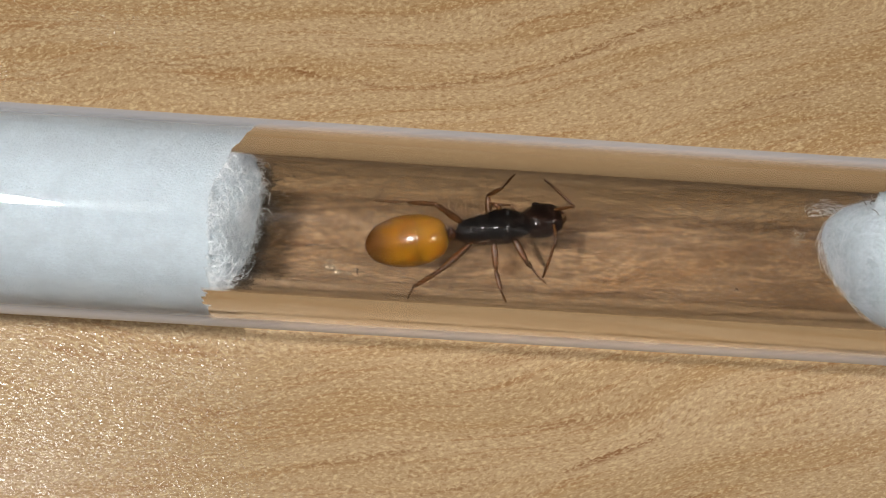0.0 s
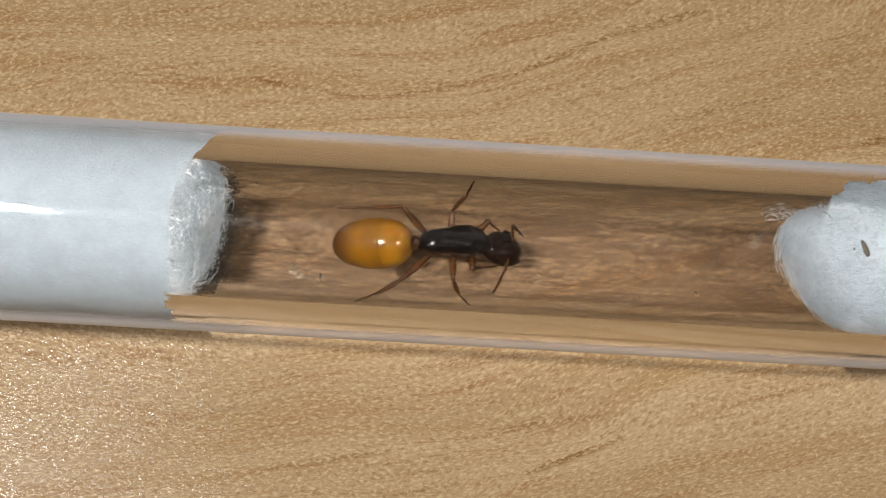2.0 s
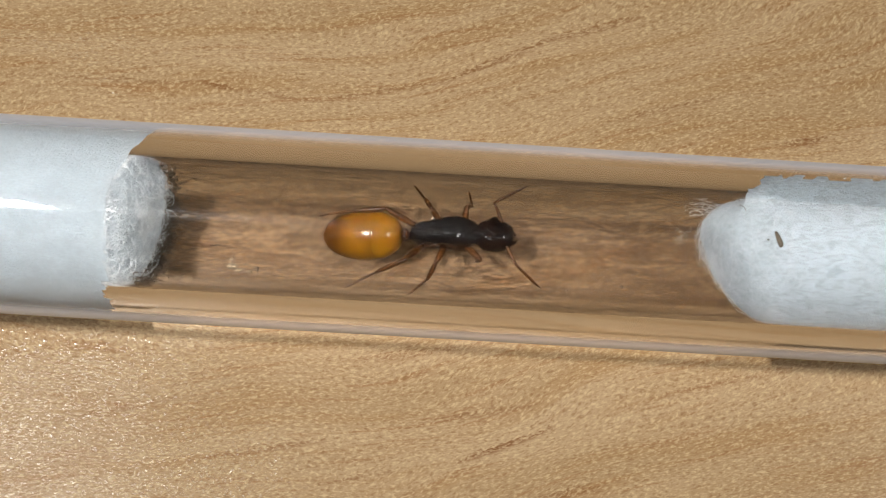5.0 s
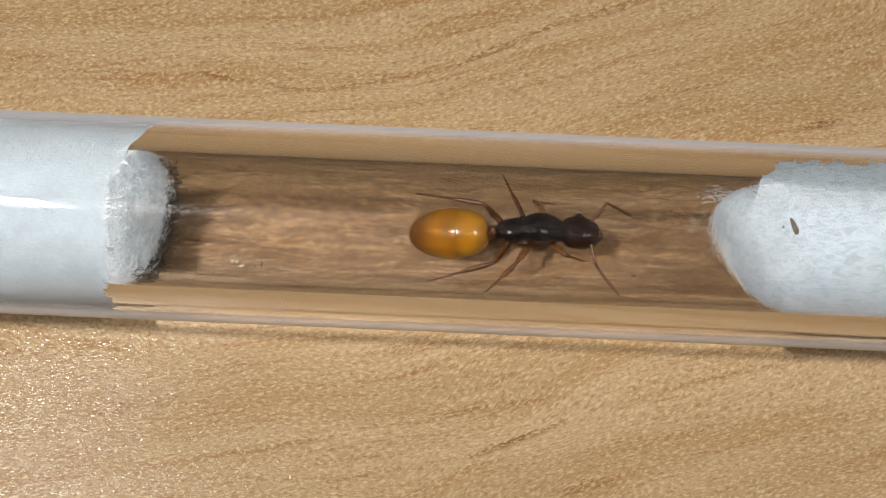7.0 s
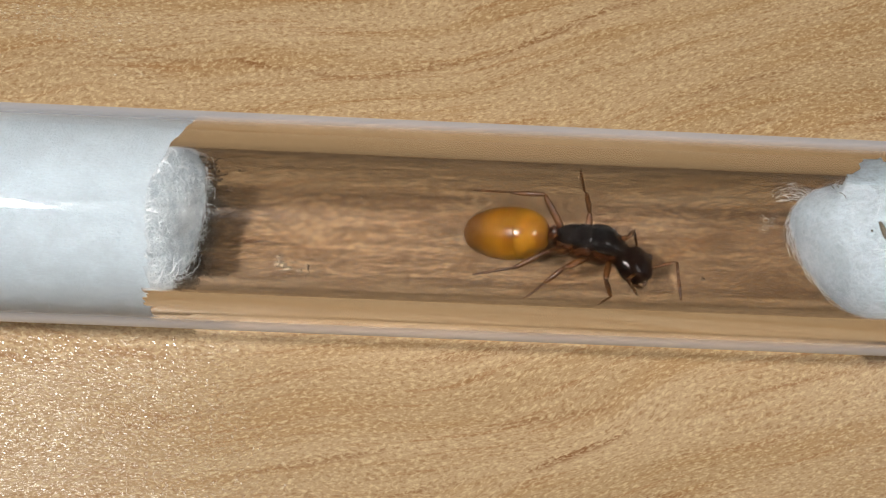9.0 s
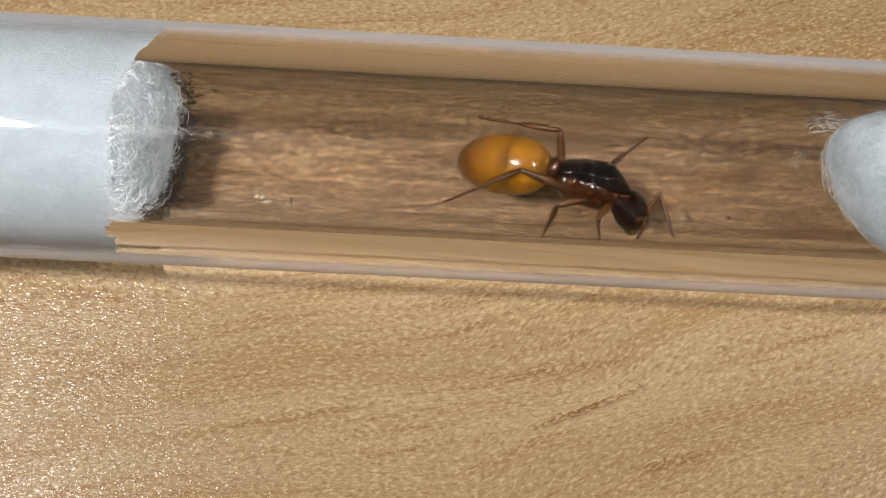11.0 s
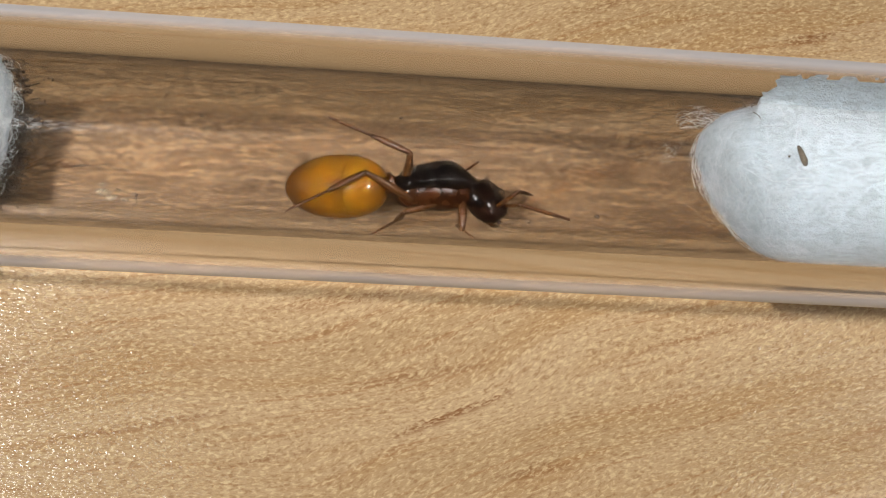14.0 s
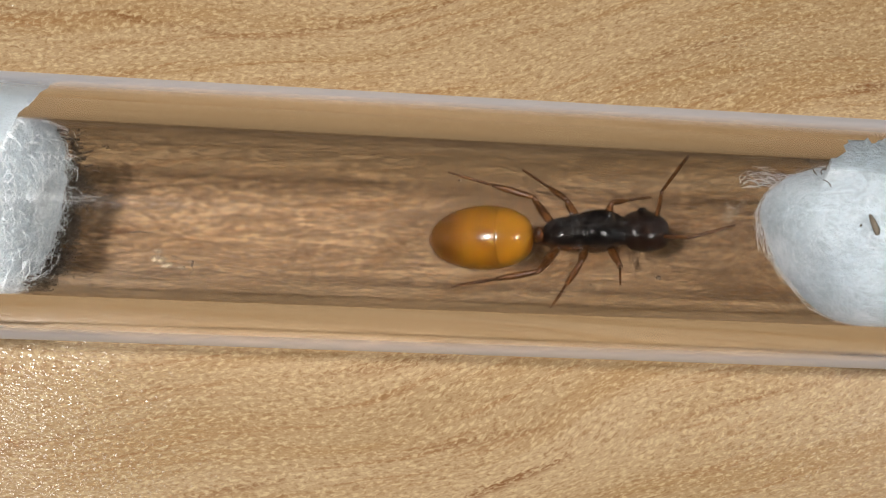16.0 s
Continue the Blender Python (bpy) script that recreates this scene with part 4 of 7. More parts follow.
    walk(ANT_PARTS["whip", 1], [
        (0, pose(0.00358, -0.00037, 0.00196, -32.3, -19.7, 118.0)),
        (0.25, pose(0.00380, -0.00053, 0.00156, -29.8, 9.2, 92.2)),
        (0.5, pose(0.00394, -0.00042, 0.00143, -48.7, 48.1, 56.0)),
        (0.75, pose(0.00335, 0.00001, 0.00232, -21.8, 28.2, 97.8)),
        (1, pose(0.00203, 0.00039, 0.00284, -15.7, 6.0, 117.9)),
        (1.5, pose(0.00220, 0.00037, 0.00283, -20.2, 46.2, 108.2)),
        (1.667, pose(0.00207, 0.00110, 0.00278, -33.9, 56.9, 90.9)),
        (1.75, pose(0.00185, 0.00133, 0.00272, -47.0, 58.9, 75.5)),
        (1.833, pose(0.00143, 0.00150, 0.00262, -67.6, 59.9, 51.5)),
        (2, pose(0.00081, 0.00119, 0.00251, -88.2, 52.5, 27.0)),
        (2.25, pose(0.00163, 0.00266, 0.00167, -116.1, 35.4, -12.1)),
        (2.5, pose(0.00269, 0.00251, 0.00170, -111.5, 35.2, -4.0)),
        (3, pose(0.00200, 0.00280, 0.00144, -120.7, 45.6, -18.1)),
        (3.5, pose(0.00132, 0.00246, 0.00186, -92.7, 24.7, 28.1)),
        (4, pose(0.00173, 0.00273, 0.00156, -92.9, -27.1, 36.4)),
        (4.2, pose(0.00089, 0.00253, 0.00150, -89.0, -17.0, 26.3)),
        (6.3, pose(0.00228, 0.00221, 0.00218, -87.1, -58.0, 23.4)),
        (6.5, pose(0.00278, 0.00210, 0.00211, -59.5, -1.6, -23.8)),
        (7, pose(0.00317, 0.00210, 0.00184, -49.5, 42.8, 2.1)),
        (7.5, pose(0.00346, 0.00044, 0.00230, -50.9, -8.6, -2.3)),
        (8, pose(0.00339, 0.00085, 0.00234, -51.2, 10.8, -15.1)),
        (8.2, pose(0.00337, 0.00127, 0.00224, -51.5, 7.8, -17.1)),
        (9.25, pose(0.00197, 0.00280, 0.00143, -52.4, 7.5, -24.2)),
        (10.3, pose(0.00067, 0.00053, 0.00253, -52.2, -6.0, -5.6)),
        (10.5, pose(0.00051, 0.00023, 0.00240, -51.6, -3.9, -11.8)),
        (11, pose(0.00044, 0.00030, 0.00236, -52.1, -0.5, 1.6)),
        (11.5, pose(0.00003, 0.00029, 0.00199, -52.9, -8.1, 12.1)),
        (11.75, pose(-0.00004, 0.00038, 0.00192, -54.3, 1.9, 36.6)),
        (12, pose(-0.00013, 0.00082, 0.00178, -49.1, 14.7, 71.6)),
        (12.5, pose(0.00078, -0.00064, 0.00224, -54.7, 21.3, 53.6)),
        (12.75, pose(0.00193, -0.00135, 0.00198, -52.0, 9.1, 63.6)),
        (13, pose(0.00328, -0.00105, 0.00168, -48.6, 2.9, 95.4)),
        (13.5, pose(0.00302, -0.00063, 0.00225, -47.1, 18.5, 103.5)),
        (13.65, pose(0.00279, -0.00072, 0.00231, -56.4, 1.1, 53.0)),
        (13.8, pose(0.00261, -0.00082, 0.00232, -53.1, -11.9, 18.9)),
        (14, pose(0.00260, -0.00059, 0.00246, -57.9, -26.4, 33.6)),
        (14.1, pose(0.00313, 0.00020, 0.00250, -69.9, -26.6, 60.1)),
        (14.2, pose(0.00265, 0.00083, 0.00272, -68.1, -33.4, 56.4)),
        (14.35, pose(0.00183, 0.00104, 0.00280, -64.4, -25.6, 48.9)),
        (14.5, pose(0.00139, 0.00059, 0.00280, -68.9, -8.8, 63.9)),
        (15, pose(0.00071, 0.00226, 0.00173, -71.0, -16.9, 73.3)),
        (15.5, pose(0.00175, 0.00258, 0.00180, -61.9, -38.1, 54.2)),
        (16, pose(0.00179, 0.00195, 0.00241, -61.9, -63.7, 54.1)),
    ])
    walk(ANT_PARTS["scape", -1], [
        (0, pose(0.00190, -0.00055, 0.00035, 45.3, -34.6, -106.5)),
        (0.167, pose(0.00190, -0.00055, 0.00035, 32.6, -30.7, -83.1)),
        (0.25, pose(0.00190, -0.00055, 0.00035, 24.1, -27.3, -65.9)),
        (0.333, pose(0.00190, -0.00055, 0.00035, 18.1, -24.8, -52.1)),
        (0.5, pose(0.00190, -0.00055, 0.00035, 8.7, -22.7, -29.1)),
        (1, pose(0.00190, -0.00055, 0.00035, 6.6, -49.6, -25.7)),
        (1.25, pose(0.00190, -0.00055, 0.00035, 31.2, -15.3, -68.1)),
        (1.5, pose(0.00190, -0.00055, 0.00035, 38.1, -5.6, -104.8)),
        (2, pose(0.00190, -0.00055, 0.00035, 38.1, -37.6, -104.8)),
        (2.167, pose(0.00190, -0.00055, 0.00035, 35.5, -37.5, -100.5)),
        (2.333, pose(0.00190, -0.00055, 0.00035, 32.8, -40.1, -96.2)),
        (2.5, pose(0.00190, -0.00055, 0.00035, 31.2, -41.0, -93.7)),
        (2.667, pose(0.00190, -0.00055, 0.00035, 33.2, -40.1, -96.8)),
        (2.833, pose(0.00190, -0.00055, 0.00035, 36.8, -38.0, -102.5)),
        (3, pose(0.00190, -0.00055, 0.00035, 38.6, -36.9, -105.4)),
        (3.25, pose(0.00190, -0.00055, 0.00035, 16.8, -47.5, -73.5)),
        (3.5, pose(0.00190, -0.00055, 0.00035, -4.8, -59.3, -47.0)),
        (3.75, pose(0.00190, -0.00055, 0.00035, -12.5, -36.7, -36.8)),
        (4, pose(0.00190, -0.00055, 0.00035, -13.2, 17.5, -32.8)),
        (4.2, pose(0.00190, -0.00055, 0.00035, -18.1, 4.4, -57.8)),
        (5.25, pose(0.00190, -0.00055, 0.00035, -18.4, 1.5, -64.5)),
        (6.3, pose(0.00190, -0.00055, 0.00035, -18.7, 2.8, -71.3)),
        (6.5, pose(0.00190, -0.00055, 0.00035, -21.4, 13.3, -90.3)),
        (7, pose(0.00190, -0.00055, 0.00035, -18.2, 12.2, -76.0)),
        (7.25, pose(0.00190, -0.00055, 0.00035, -19.1, -6.4, -92.6)),
        (7.5, pose(0.00190, -0.00055, 0.00035, -12.1, -36.9, -110.8)),
        (8, pose(0.00190, -0.00055, 0.00035, -45.6, -47.8, -62.7)),
        (8.2, pose(0.00190, -0.00055, 0.00035, -27.9, -21.6, -92.6)),
        (10.3, pose(0.00190, -0.00055, 0.00035, -49.4, -64.4, -63.6)),
        (10.5, pose(0.00190, -0.00055, 0.00035, -19.6, -68.9, -95.9)),
        (11, pose(0.00190, -0.00055, 0.00035, -26.0, -48.8, -88.5)),
        (11.5, pose(0.00190, -0.00055, 0.00035, -26.8, -43.1, -87.3)),
        (12, pose(0.00190, -0.00055, 0.00035, -38.5, -23.8, -66.6)),
        (12.5, pose(0.00190, -0.00055, 0.00035, -40.6, -40.9, -62.8)),
        (13, pose(0.00190, -0.00055, 0.00035, -54.2, -41.0, -42.2)),
        (13.5, pose(0.00190, -0.00055, 0.00035, -12.9, -69.7, -90.0)),
        (13.65, pose(0.00190, -0.00055, 0.00035, -17.6, -73.8, -85.1)),
        (13.8, pose(0.00190, -0.00055, 0.00035, -1.5, -76.4, -101.7)),
        (14, pose(0.00190, -0.00055, 0.00035, 90.0, -86.9, 166.4)),
        (14.2, pose(0.00190, -0.00055, 0.00035, -119.8, -63.6, 15.9)),
        (14.5, pose(0.00190, -0.00055, 0.00035, -128.4, 5.8, 30.5)),
        (15, pose(0.00190, -0.00055, 0.00035, -137.7, 21.0, -7.9)),
        (15.5, pose(0.00190, -0.00055, 0.00035, -137.6, -21.5, -42.7)),
        (16, pose(0.00190, -0.00055, 0.00035, -144.3, -49.8, -31.5)),
    ])
    walk(ANT_PARTS["whip", -1], [
        (0, pose(0.00132, -0.00252, 0.00177, -62.5, 31.7, -129.8)),
        (0.167, pose(0.00216, -0.00268, 0.00163, -34.4, 50.6, -88.6)),
        (0.25, pose(0.00281, -0.00258, 0.00150, -13.0, 57.3, -62.5)),
        (0.333, pose(0.00329, -0.00234, 0.00140, 4.0, 61.8, -42.8)),
        (0.5, pose(0.00392, -0.00167, 0.00131, 60.6, 67.6, 18.7)),
        (1, pose(0.00336, -0.00125, 0.00225, 80.5, 71.7, 39.9)),
        (1.25, pose(0.00280, -0.00279, 0.00101, 88.0, 68.3, 47.9)),
        (1.5, pose(0.00126, -0.00296, 0.00060, 23.8, 40.8, -25.7)),
        (2, pose(0.00139, -0.00247, 0.00188, -10.5, 65.0, -67.1)),
        (2.167, pose(0.00154, -0.00250, 0.00187, 33.9, 74.5, -20.3)),
        (2.333, pose(0.00169, -0.00245, 0.00196, 105.6, 80.3, 52.7)),
        (2.5, pose(0.00178, -0.00243, 0.00199, 177.1, 79.4, 125.1)),
        (2.667, pose(0.00167, -0.00245, 0.00196, 105.4, 77.6, 52.3)),
        (2.833, pose(0.00147, -0.00247, 0.00189, 45.9, 71.5, -8.9)),
        (3, pose(0.00137, -0.00248, 0.00185, 2.8, 65.3, -55.0)),
        (3.25, pose(0.00238, -0.00217, 0.00220, 47.4, 63.8, -6.1)),
        (3.5, pose(0.00277, -0.00149, 0.00250, 54.5, 30.0, 3.2)),
        (3.75, pose(0.00351, -0.00175, 0.00185, 49.1, 24.7, -8.5)),
        (4, pose(0.00390, -0.00184, -0.00040, 41.5, 4.7, -37.5)),
        (4.2, pose(0.00323, -0.00266, 0.00016, 59.9, 66.3, -10.4)),
        (5.25, pose(0.00298, -0.00280, 0.00029, 40.4, 27.1, -35.6)),
        (6.3, pose(0.00270, -0.00292, 0.00023, 36.5, -9.2, -58.7)),
        (6.5, pose(0.00189, -0.00299, -0.00022, 38.1, -16.9, -65.6)),
        (7, pose(0.00249, -0.00292, -0.00018, 37.1, 4.2, -57.2)),
        (7.25, pose(0.00179, -0.00303, 0.00063, 50.7, 28.6, -12.5)),
        (7.5, pose(0.00119, -0.00242, 0.00185, 73.9, 49.1, 23.2)),
        (8, pose(0.00267, -0.00204, 0.00220, 112.1, 54.5, 70.8)),
        (8.2, pose(0.00179, -0.00288, 0.00127, 82.5, 44.7, 32.6)),
        (10.3, pose(0.00238, -0.00152, 0.00260, 112.5, 33.1, 78.7)),
        (10.5, pose(0.00181, -0.00145, 0.00268, 96.6, 41.1, 52.7)),
        (11, pose(0.00194, -0.00221, 0.00224, 94.6, 43.3, 49.6)),
        (11.5, pose(0.00199, -0.00237, 0.00206, 100.2, 37.6, 58.2)),
        (12, pose(0.00281, -0.00265, 0.00136, 100.7, 20.9, 59.2)),
        (12.5, pose(0.00276, -0.00223, 0.00199, 94.0, 6.9, 32.2)),
        (13, pose(0.00330, -0.00182, 0.00199, 93.4, 6.1, 26.6)),
        (13.5, pose(0.00190, -0.00142, 0.00270, 92.6, -2.0, 4.3)),
        (13.65, pose(0.00196, -0.00124, 0.00275, 93.5, 5.0, 39.4)),
        (13.8, pose(0.00178, -0.00112, 0.00278, 97.7, 10.6, 69.2)),
        (14, pose(0.00177, -0.00052, 0.00285, 100.1, 19.8, 78.3)),
        (14.2, pose(0.00297, -0.00025, 0.00259, 84.3, 21.3, 35.2)),
        (14.5, pose(0.00404, 0.00071, 0.00010, 81.8, -14.9, -6.5)),
        (15, pose(0.00421, -0.00087, -0.00055, 83.4, -26.3, -11.2)),
        (15.5, pose(0.00361, -0.00213, 0.00126, 83.3, 20.3, -9.7)),
        (16, pose(0.00328, -0.00139, 0.00226, 88.0, 1.9, 14.0)),
    ])
    walk(ANT_PARTS["leg", 1, 0], [
        (0, pose(0.00150, 0.00080, -0.00075, -109.5, -52.1, 141.9)),
        (0.25, pose(0.00150, 0.00080, -0.00075, -75.2, -47.0, 97.7)),
        (0.5, pose(0.00150, 0.00080, -0.00075, -44.5, -46.4, 56.4)),
        (1, pose(0.00150, 0.00080, -0.00075, -35.5, -26.2, 41.4)),
        (1.167, pose(0.00150, 0.00080, -0.00075, -36.9, -26.6, 44.8)),
        (1.333, pose(0.00150, 0.00080, -0.00075, -39.6, -31.6, 50.2)),
        (1.5, pose(0.00150, 0.00080, -0.00075, -41.7, -30.7, 54.4)),
        (1.75, pose(0.00150, 0.00080, -0.00075, -36.7, -40.1, 45.7)),
        (2, pose(0.00150, 0.00080, -0.00075, -26.8, -51.5, 32.0)),
        (2.5, pose(0.00150, 0.00080, -0.00075, -37.6, -51.5, 45.8)),
        (2.667, pose(0.00150, 0.00080, -0.00075, -62.0, -45.2, 78.0)),
        (2.75, pose(0.00150, 0.00080, -0.00075, -72.3, -38.9, 93.2)),
        (2.833, pose(0.00150, 0.00080, -0.00075, -82.8, -26.7, 112.5)),
        (3, pose(0.00150, 0.00080, -0.00075, -91.7, -25.9, 132.4)),
        (3.167, pose(0.00150, 0.00080, -0.00075, -80.0, -25.5, 105.8)),
        (3.25, pose(0.00150, 0.00080, -0.00075, -68.4, -24.9, 79.0)),
        (3.333, pose(0.00150, 0.00080, -0.00075, -61.0, -25.7, 61.6)),
        (3.5, pose(0.00150, 0.00080, -0.00075, -33.1, -45.9, 16.3)),
        (3.75, pose(0.00150, 0.00080, -0.00075, -2.9, -63.9, -19.8)),
        (4, pose(0.00150, 0.00080, -0.00075, 2.6, -76.5, -25.6)),
        (4.1, pose(0.00150, 0.00080, -0.00075, -36.4, -72.3, 14.7)),
        (4.2, pose(0.00150, 0.00080, -0.00075, -68.3, -65.4, 48.8)),
        (5.25, pose(0.00150, 0.00080, -0.00075, -96.4, -47.8, 81.7)),
        (6.3, pose(0.00150, 0.00080, -0.00075, -99.8, -37.6, 86.8)),
        (6.4, pose(0.00150, 0.00080, -0.00075, -93.8, -49.3, 78.1)),
        (6.5, pose(0.00150, 0.00080, -0.00075, -84.6, -59.7, 66.9)),
        (6.75, pose(0.00150, 0.00080, -0.00075, -107.1, -54.7, 93.5)),
        (7, pose(0.00150, 0.00080, -0.00075, -127.5, -47.7, 119.4)),
        (7.25, pose(0.00150, 0.00080, -0.00075, -112.8, -56.9, 100.9)),
        (7.5, pose(0.00150, 0.00080, -0.00075, -81.5, -76.4, 67.4)),
        (7.75, pose(0.00150, 0.00080, -0.00075, -61.0, -59.0, 45.6)),
        (8, pose(0.00150, 0.00080, -0.00075, -58.9, -32.6, 42.7)),
        (8.2, pose(0.00150, 0.00080, -0.00075, -57.0, -58.0, 40.2)),
        (9.25, pose(0.00150, 0.00080, -0.00075, 4.0, -57.6, -29.5)),
        (10.3, pose(0.00150, 0.00080, -0.00075, -13.6, -8.1, -0.5)),
        (10.367, pose(0.00150, 0.00080, -0.00075, -5.2, -21.5, -32.6)),
        (10.433, pose(0.00150, 0.00080, -0.00075, -4.9, -18.6, -33.4)),
        (10.5, pose(0.00150, 0.00080, -0.00075, -6.0, -15.5, -29.7)),
        (11, pose(0.00150, 0.00080, -0.00075, 9.0, -24.7, -71.3)),
        (11.5, pose(0.00150, 0.00080, -0.00075, 22.9, -39.0, -97.2)),
        (12, pose(0.00150, 0.00080, -0.00075, 17.2, -45.6, -88.8)),
        (12.5, pose(0.00150, 0.00080, -0.00075, 14.4, -10.4, -83.1)),
        (13, pose(0.00150, 0.00080, -0.00075, 12.8, 4.7, -51.7)),
        (13.25, pose(0.00150, 0.00080, -0.00075, 11.1, 3.8, -73.8)),
        (13.5, pose(0.00150, 0.00080, -0.00075, 10.0, 1.3, -97.8)),
        (13.8, pose(0.00150, 0.00080, -0.00075, 9.1, -4.4, -65.5)),
        (14, pose(0.00150, 0.00080, -0.00075, 7.1, -14.6, -53.3)),
        (14.2, pose(0.00150, 0.00080, -0.00075, -5.4, -19.6, -12.6)),
        (14.35, pose(0.00150, 0.00080, -0.00075, 23.6, -49.4, -60.2)),
        (14.5, pose(0.00150, 0.00080, -0.00075, 69.7, -68.9, -112.3)),
        (15, pose(0.00150, 0.00080, -0.00075, 85.3, -58.8, -129.6)),
        (15.5, pose(0.00150, 0.00080, -0.00075, 96.7, -70.3, -142.0)),
        (15.667, pose(0.00150, 0.00080, -0.00075, 137.9, -68.0, 174.1)),
        (15.75, pose(0.00150, 0.00080, -0.00075, 154.8, -67.6, 155.8)),
        (15.833, pose(0.00150, 0.00080, -0.00075, 176.3, -67.4, 132.6)),
        (16, pose(0.00150, 0.00080, -0.00075, -146.5, -70.8, 93.1)),
    ])
    walk(ANT_PARTS["tibia", 1, 0], [
        (0, pose(0.00220, -0.00000, -0.00000, -1.6, -1.1, 112.3)),
        (0.25, pose(0.00220, -0.00000, 0.00000, -2.4, 12.9, 104.8)),
        (0.5, pose(0.00220, -0.00000, 0.00000, 1.5, 34.9, 114.2)),
        (1, pose(0.00220, -0.00000, 0.00000, -10.4, 40.9, 95.1)),
        (1.167, pose(0.00220, -0.00000, -0.00000, -23.7, 40.7, 74.9)),
        (1.333, pose(0.00220, 0.00000, -0.00000, -30.0, 42.4, 65.3)),
        (1.5, pose(0.00220, 0.00000, -0.00000, -37.2, 38.4, 54.3)),
        (1.75, pose(0.00220, 0.00000, 0.00000, -18.8, 45.4, 81.5)),
        (2, pose(0.00220, -0.00000, -0.00000, 8.5, 40.7, 120.6)),
        (2.5, pose(0.00220, 0.00000, 0.00000, 7.0, 28.2, 118.0)),
        (2.667, pose(0.00220, -0.00000, -0.00000, -0.6, 34.5, 103.5)),
        (2.75, pose(0.00220, 0.00000, -0.00000, 1.5, 36.2, 107.1)),
        (2.833, pose(0.00220, 0.00000, 0.00000, 3.4, 35.3, 110.3)),
        (3, pose(0.00220, -0.00000, -0.00000, 17.2, 25.8, 136.9)),
        (3.167, pose(0.00220, -0.00000, 0.00000, 22.2, 7.7, 154.1)),
        (3.25, pose(0.00220, -0.00000, 0.00000, 21.6, -0.3, 144.6)),
        (3.333, pose(0.00220, 0.00000, -0.00000, 22.1, -4.4, 131.9)),
        (3.5, pose(0.00220, -0.00000, -0.00000, 21.3, 10.0, 115.8)),
        (3.75, pose(0.00220, 0.00000, -0.00000, 27.6, 24.0, 137.1)),
        (4, pose(0.00220, -0.00000, 0.00000, 33.5, 20.5, 152.5)),
        (4.1, pose(0.00220, -0.00000, 0.00000, 27.8, 20.7, 136.3)),
        (4.2, pose(0.00220, -0.00000, 0.00000, 22.8, 13.2, 119.4)),
        (5.25, pose(0.00220, 0.00000, 0.00000, 20.4, 11.2, 108.0)),
        (6.3, pose(0.00220, -0.00000, -0.00000, 19.1, 24.7, 104.0)),
        (6.4, pose(0.00220, -0.00000, 0.00000, 17.0, 37.5, 99.8)),
        (6.5, pose(0.00220, -0.00000, 0.00000, 12.1, 44.6, 92.5)),
        (6.75, pose(0.00220, 0.00000, 0.00000, 10.1, 12.1, 88.4)),
        (7, pose(0.00220, -0.00000, 0.00000, 9.1, -21.5, 100.4)),
        (7.25, pose(0.00220, -0.00000, -0.00000, 8.2, 11.0, 109.3)),
        (7.5, pose(0.00220, 0.00000, -0.00000, 19.3, 38.3, 134.8)),
        (7.75, pose(0.00220, -0.00000, 0.00000, 1.9, 24.8, 102.4)),
        (8, pose(0.00220, -0.00000, -0.00000, -0.3, -5.5, 89.7)),
        (8.2, pose(0.00220, 0.00000, -0.00000, 2.0, 15.8, 114.3)),
        (9.25, pose(0.00220, 0.00000, 0.00000, -1.7, 12.8, 99.7)),
        (10.3, pose(0.00220, -0.00000, -0.00000, 0.3, -18.2, 61.2)),
        (10.367, pose(0.00220, -0.00000, 0.00000, -7.7, -7.2, 96.2)),
        (10.433, pose(0.00220, -0.00000, 0.00000, -7.6, 0.2, 94.3)),
        (10.5, pose(0.00220, -0.00000, -0.00000, -7.8, 5.4, 90.3)),
        (11, pose(0.00220, 0.00000, -0.00000, 1.9, 15.1, 141.0)),
        (11.5, pose(0.00220, 0.00000, 0.00000, 3.1, -5.4, 154.6)),
        (12, pose(0.00220, -0.00000, -0.00000, 6.2, -13.8, 136.1)),
        (12.5, pose(0.00220, 0.00000, 0.00000, 6.2, 16.2, 137.1)),
        (13, pose(0.00220, 0.00000, -0.00000, 3.9, -0.7, 120.1)),
        (13.25, pose(0.00220, -0.00000, 0.00000, 4.4, 8.3, 128.1)),
        (13.5, pose(0.00220, -0.00000, 0.00000, 5.9, 12.2, 136.6)),
        (13.8, pose(0.00220, -0.00000, 0.00000, 2.4, 17.3, 122.8)),
        (14, pose(0.00220, 0.00000, -0.00000, 1.5, 25.3, 120.4)),
        (14.2, pose(0.00220, -0.00000, 0.00000, -1.1, 40.9, 115.7)),
        (14.35, pose(0.00220, -0.00000, -0.00000, 19.0, 24.5, 151.7)),
        (14.5, pose(0.00220, 0.00000, -0.00000, 19.2, 3.0, 152.3)),
        (15, pose(0.00220, -0.00000, -0.00000, 19.2, 1.1, 152.2)),
        (15.5, pose(0.00220, -0.00000, 0.00000, 19.5, 2.5, 162.6)),
        (15.667, pose(0.00220, -0.00000, 0.00000, 20.2, -8.7, 149.0)),
        (15.75, pose(0.00220, -0.00000, 0.00000, 22.6, -12.6, 136.4)),
        (15.833, pose(0.00220, -0.00000, -0.00000, 25.5, -10.7, 121.8)),
        (16, pose(0.00220, -0.00000, -0.00000, 25.7, 8.9, 111.6)),
    ])
